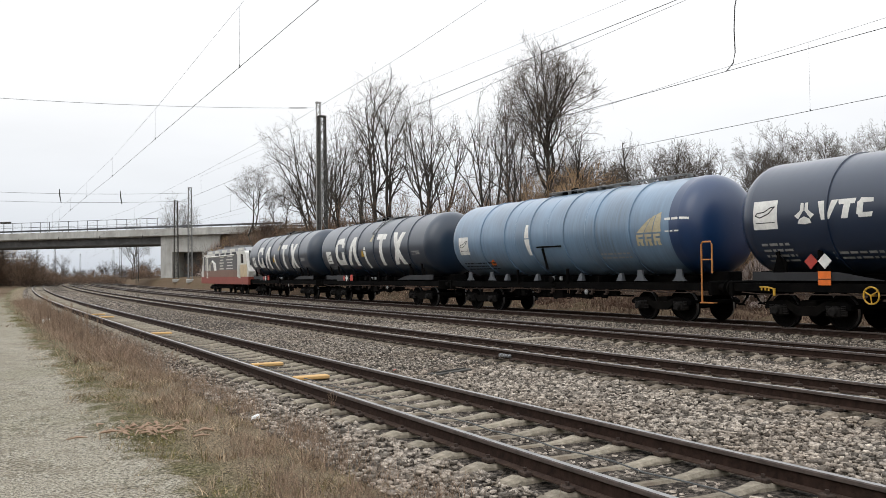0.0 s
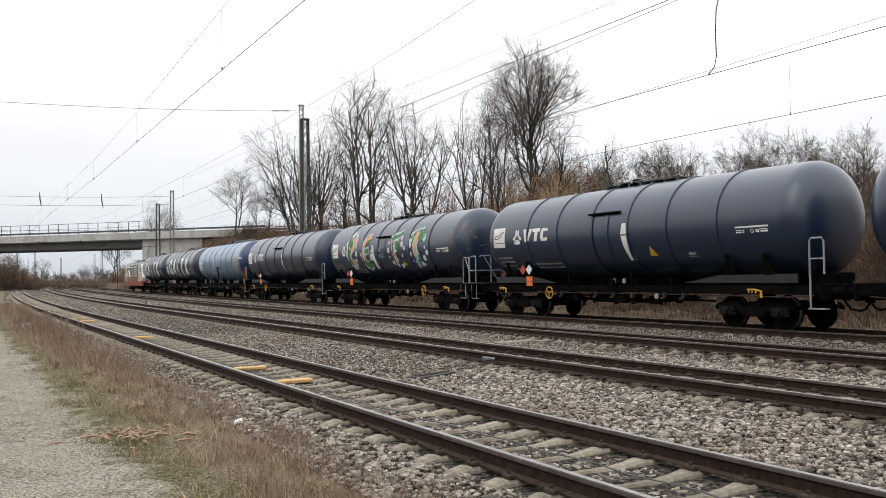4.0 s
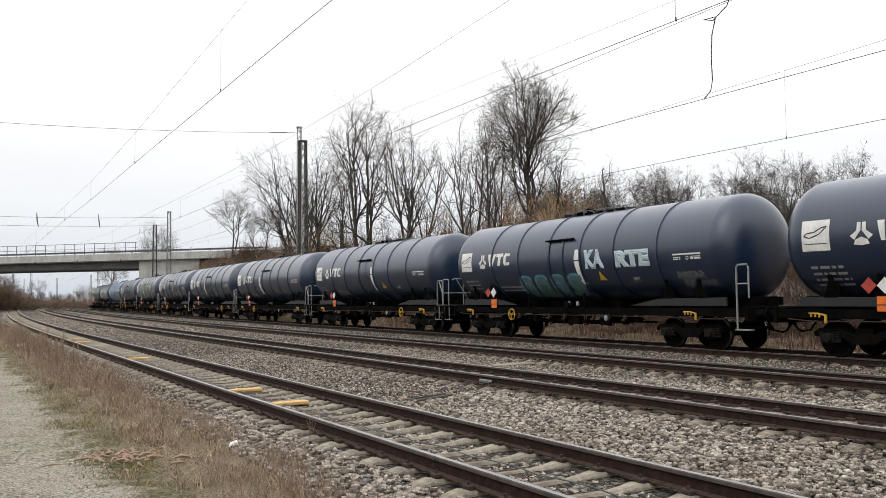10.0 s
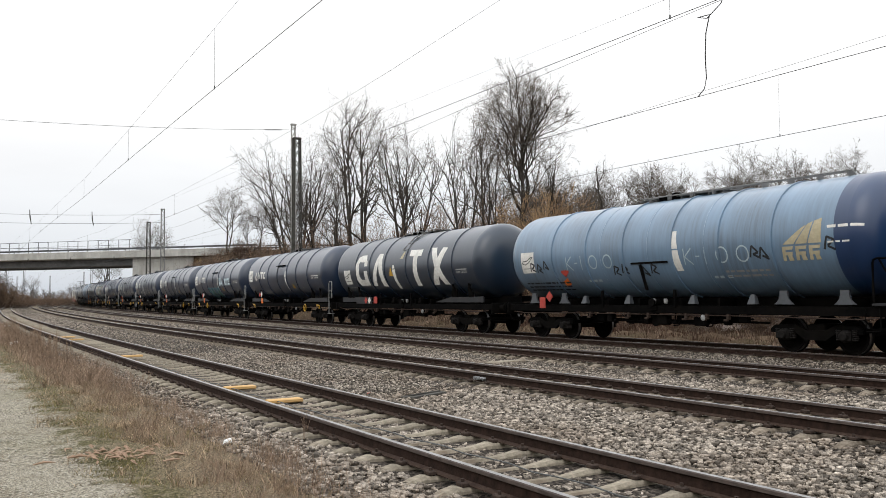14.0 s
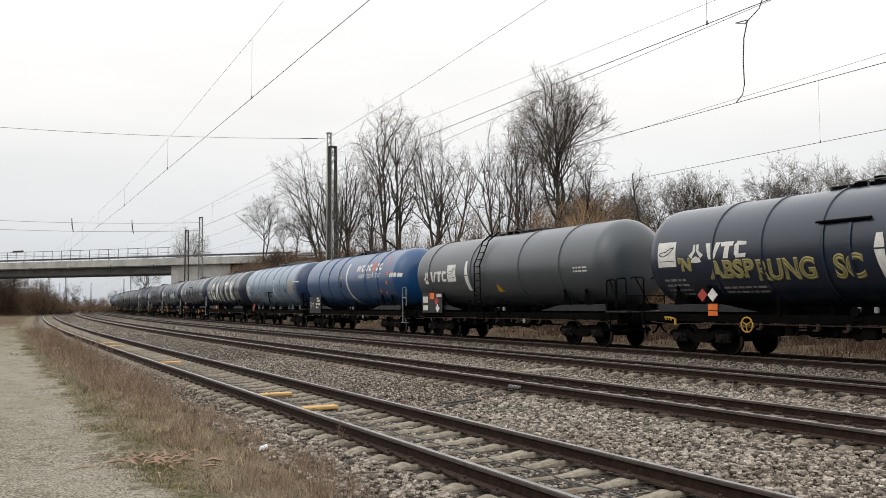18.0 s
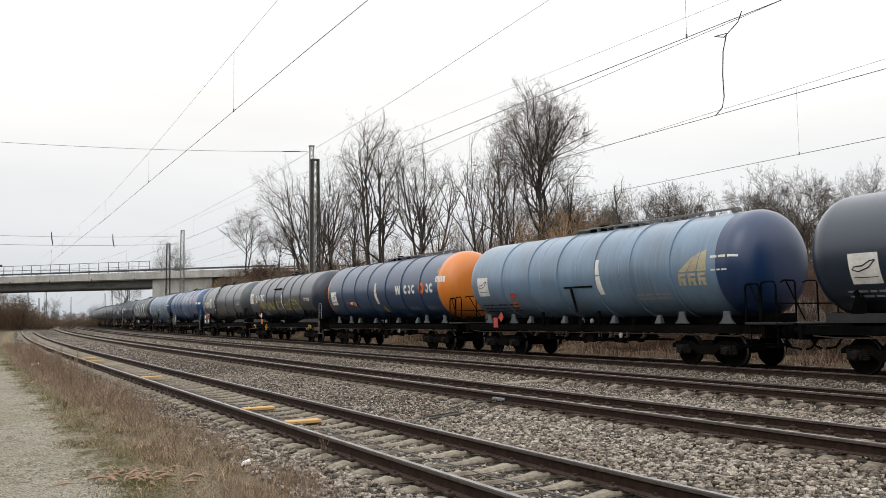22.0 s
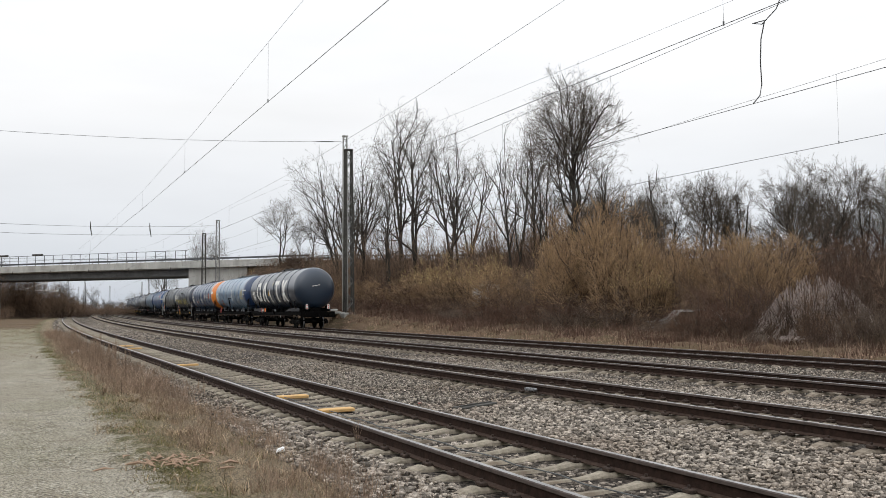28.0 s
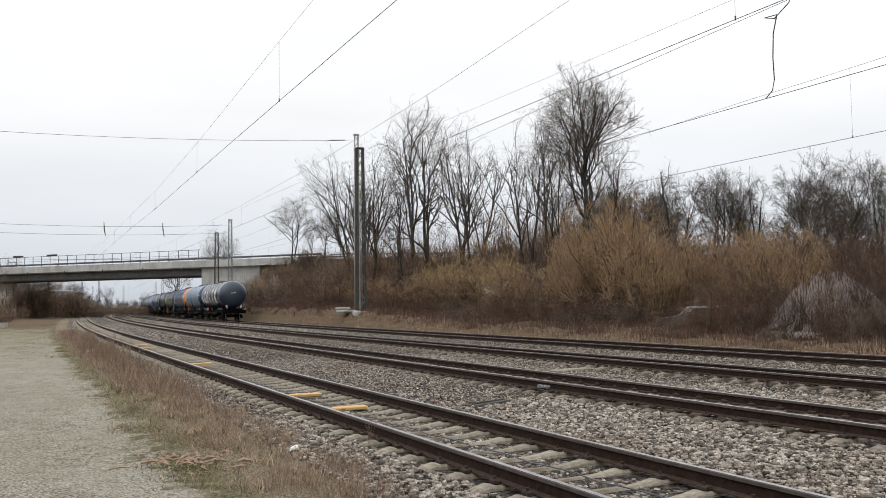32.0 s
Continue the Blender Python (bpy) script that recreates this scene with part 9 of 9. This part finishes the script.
    for ob in car.children:
        kind_of = ob.name.split(".")[0]
        if kind_of in TANK_SHELL:
            ob.matrix_basis = swell @ ob.matrix_basis
        elif kind_of in ("cradle", "saddle_foot", "skirt_plate"):
            ob.matrix_basis = Matrix.Translation((0, 0, 0.95)) @ Matrix.Diagonal((1, 1, 1.22, 1)) @ Matrix.Translation((0, 0, -0.95)) @ ob.matrix_basis
        elif kind_of not in ON_FRAME:
            ob.matrix_basis = swell @ lower @ ob.matrix_basis
    return car


def locomotive():
    """Electric locomotive: cab at both ends, grey picture panel, red skirt."""
    loco = tagged(new("locomotive"), "white and grey electric locomotive with a red lower edge", "locomotive")
    side = [(-9.2, 1.15), (9.2, 1.15), (9.35, 1.9), (9.0, 2.3), (8.35, 3.45), (7.9, 3.62), (-7.9, 3.62), (-8.35, 3.45), (-9.0, 2.3), (-9.35, 1.9)]
    part("body", Build().prism(side, -1.45, 1.45), M["loco_white"], loco)
    part("roof", Build().prism([(-7.9, 3.62), (7.9, 3.62), (7.4, 3.95), (-7.4, 3.95)], -1.25, 1.25), M["loco_roof"], loco, "dull dark grey roof")
    part("skirt", Build().prism([(-9.3, 0.85), (9.3, 0.85), (9.3, 1.48), (-9.3, 1.48)], -1.46, 1.46), M["loco_red"], loco, "dull red skirt")
    for sy in (-1, 1):
        part("side_panel", Build().box((1.3, sy * 1.462, 2.5), (13.6, 0.02, 1.85), 0.005), M["loco_grey"], loco, "grey picture panel")
        part("lower_band", Build().box((1.3, sy * 1.468, 1.78), (13.6, 0.02, 0.60), 0.005), M["loco_rust"], loco, "rust brown lower picture band")
        for k in range(5):
            part("panel_stripe", Build().box((-2.9, sy * 1.476, 2.2 + k * 0.26), (2.4 - 0.3 * (k % 3), 0.012, 0.10)), M["loco_white"], loco)
            part("panel_stripe", Build().box((0.2, sy * 1.476, 2.2 + k * 0.26), (1.6 - 0.3 * (k % 2), 0.012, 0.10)), M["cream"], loco)
        part("panel_frame", Build().tube([(6.9, sy * 1.478, 2.1), (6.9, sy * 1.478, 3.35), (-4.6, sy * 1.478, 3.35)], 0.07, 4), M["loco_white"], loco, "white picture border")
        for dx in (0, 0.55):
            part("picture", Build().tube([(3.0 - dx, sy * 1.478, 2.05), (3.3 - dx, sy * 1.478, 2.65), (4.0, sy * 1.478, 2.95), (4.7 + dx, sy * 1.478, 2.65), (5.0 + dx, sy * 1.478, 2.05)], 0.09, 4), M["loco_white"], loco, "pale spider-legged picture")
        part("end_panel", Build().box((-7.5, sy * 1.468, 1.98), (2.6, 0.02, 1.0), 0.005), M["loco_cream"], loco, "cream cab panel")
        for k in range(4):
            part("vent_grille", Build().box((-4.5 + k * 2.2, sy * 1.475, 3.48), (1.5, 0.02, 0.2)), M["ink"], loco)
        for sx in (-1, 1):
            part("cab_window", Build().prism([(sx * 7.0, 2.6), (sx * 7.7, 2.6), (sx * 7.5, 3.35), (sx * 7.0, 3.35)], sy * 1.46 - 0.012, sy * 1.46 + 0.012), M["glass"], loco)
            part("cab_door", Build().box((sx * 6.4, sy * 1.468, 2.4), (0.65, 0.02, 2.1)), M["loco_white"], loco)
    for sx in (-1, 1):
        part("windscreen", Build().add([(sx * 8.95, -1.25, 2.42), (sx * 8.95, 1.25, 2.42), (sx * 8.32, 1.15, 3.62), (sx * 8.32, -1.15, 3.62)], [(0, 1, 2, 3)]), M["glass"], loco)
        part("headlight", Build().lathe([(sx * 9.3, 0.12), (sx * 9.4, 0.12)], 12, "x", (0, 0.9, 1.7)), M["white"], loco)
        part("headlight", Build().lathe([(sx * 9.3, 0.12), (sx * 9.4, 0.12)], 12, "x", (0, -0.9, 1.7)), M["white"], loco)
        for sy in (-1, 1):
            share_part("buffer", "buffer", buffer_shape, M["black"], loco, smooth=40, place=Matrix.Translation((sx * 9.3, sy * 0.875, 1.05)) @ Matrix.Rotation(0 if sx > 0 else math.pi, 4, "Z"))
        add_bogie(loco, sx * 5.2)
    part("roof_gear", Build().box((0, 0, 4.02), (10, 1.5, 0.16), 0.05).box((3, 0, 4.15), (0.5, 1.2, 0.22), 0.05).box((-1.5, 0, 4.15), (1.6, 1.2, 0.2), 0.05), M["loco_grey"], loco)
    for k in range(5):
        part("roof_hatch", Build().box((-6.0 + k * 3.0, 1.22, 3.78), (1.9, 0.10, 0.22), 0.03), M["loco_white"], loco, "pale roof hatch")
    part("pantograph", Build().tube([(-5.0, 0, 4.1), (-3.6, 0, 5.0), (-5.2, 0, 5.95)], 0.05, 6).box((-5.2, 0, 5.98), (0.25, 1.7, 0.06)), M["mast"], loco, "raised pantograph")
    part("pantograph", Build().tube([(5.0, 0, 4.1), (3.4, 0, 4.3), (5.2, 0, 4.4)], 0.05, 6).box((5.2, 0, 4.42), (0.25, 1.7, 0.06)), M["mast"], loco, "folded pantograph")
    part("underfloor", Build().box((0, 0, 0.75), (6.5, 2.4, 0.6), 0.05), M["black"], loco)
    return loco


KINDS = ["letters", "letters", "blue", "slate", "mural", "slate", "slate", "slate", "slate", "sprayed", "slate", "letters", "blue_sprayed", "deep", "grey", "scrawl", "orange",
         "blue", "letters"]
FRONTS = [68.14, 51.04, 33.89, 17.16, 0.14, -17.05, -33.9, -50.7, -67.79, -84.75, -101.62, -118.5, -135.6, -152.5, -169.7, -186.9, -204.05, -221.05, -238.15]
TRAIN = [(locomotive(), 88.4 - 9.9)]
for i, (kind, front) in enumerate(zip(KINDS, FRONTS)):
    TRAIN.append((tank_car(kind, i + 1), front - 7.1))


def gone(t):
    """How far the train has run at t seconds."""
    q = t / 32
    slower = 0.034 * max(0.0, t - 23.0) ** 2
    return 370.77 * q + 14.965 * q ** 2 - 25.646 * q ** 3 - 4.144 * q ** 4 - slower


def train_pose(s):
    a, b = at(s - 5.9, D_OFF, D_Z), at(s + 5.9, D_OFF, D_Z)
    p, d = (a + b) / 2, b - a
    return Matrix.Translation(p) @ Matrix.Rotation(math.atan2(d.y, d.x), 4, "Z")


for thing, s0 in TRAIN:
    thing.matrix_basis = train_pose(s0)


def motions():
    """The train runs along the far track; all wheelsets turn alike."""
    for thing, s0 in TRAIN:
        walk(thing, [(t, train_pose(s0 + gone(t))) for t in range(33)])
    walk(TRUCK, [(t / 2, truck_pose(t / 2)) for t in range(65)])
    first = WHEELSETS[0]
    walk(first, [(k / FPS, Matrix.Rotation(gone(k / FPS) / 0.46, 4, "Y")) for k in range(32 * FPS + 1)])
    for w in WHEELSETS[1:]:
        w.rotation_mode = "QUATERNION"
        w.animation_data_create()
        w.animation_data.action = first.animation_data.action
        w.animation_data.action_slot = first.animation_data.action_slot


build_tracks()
build_ballast()
motions()
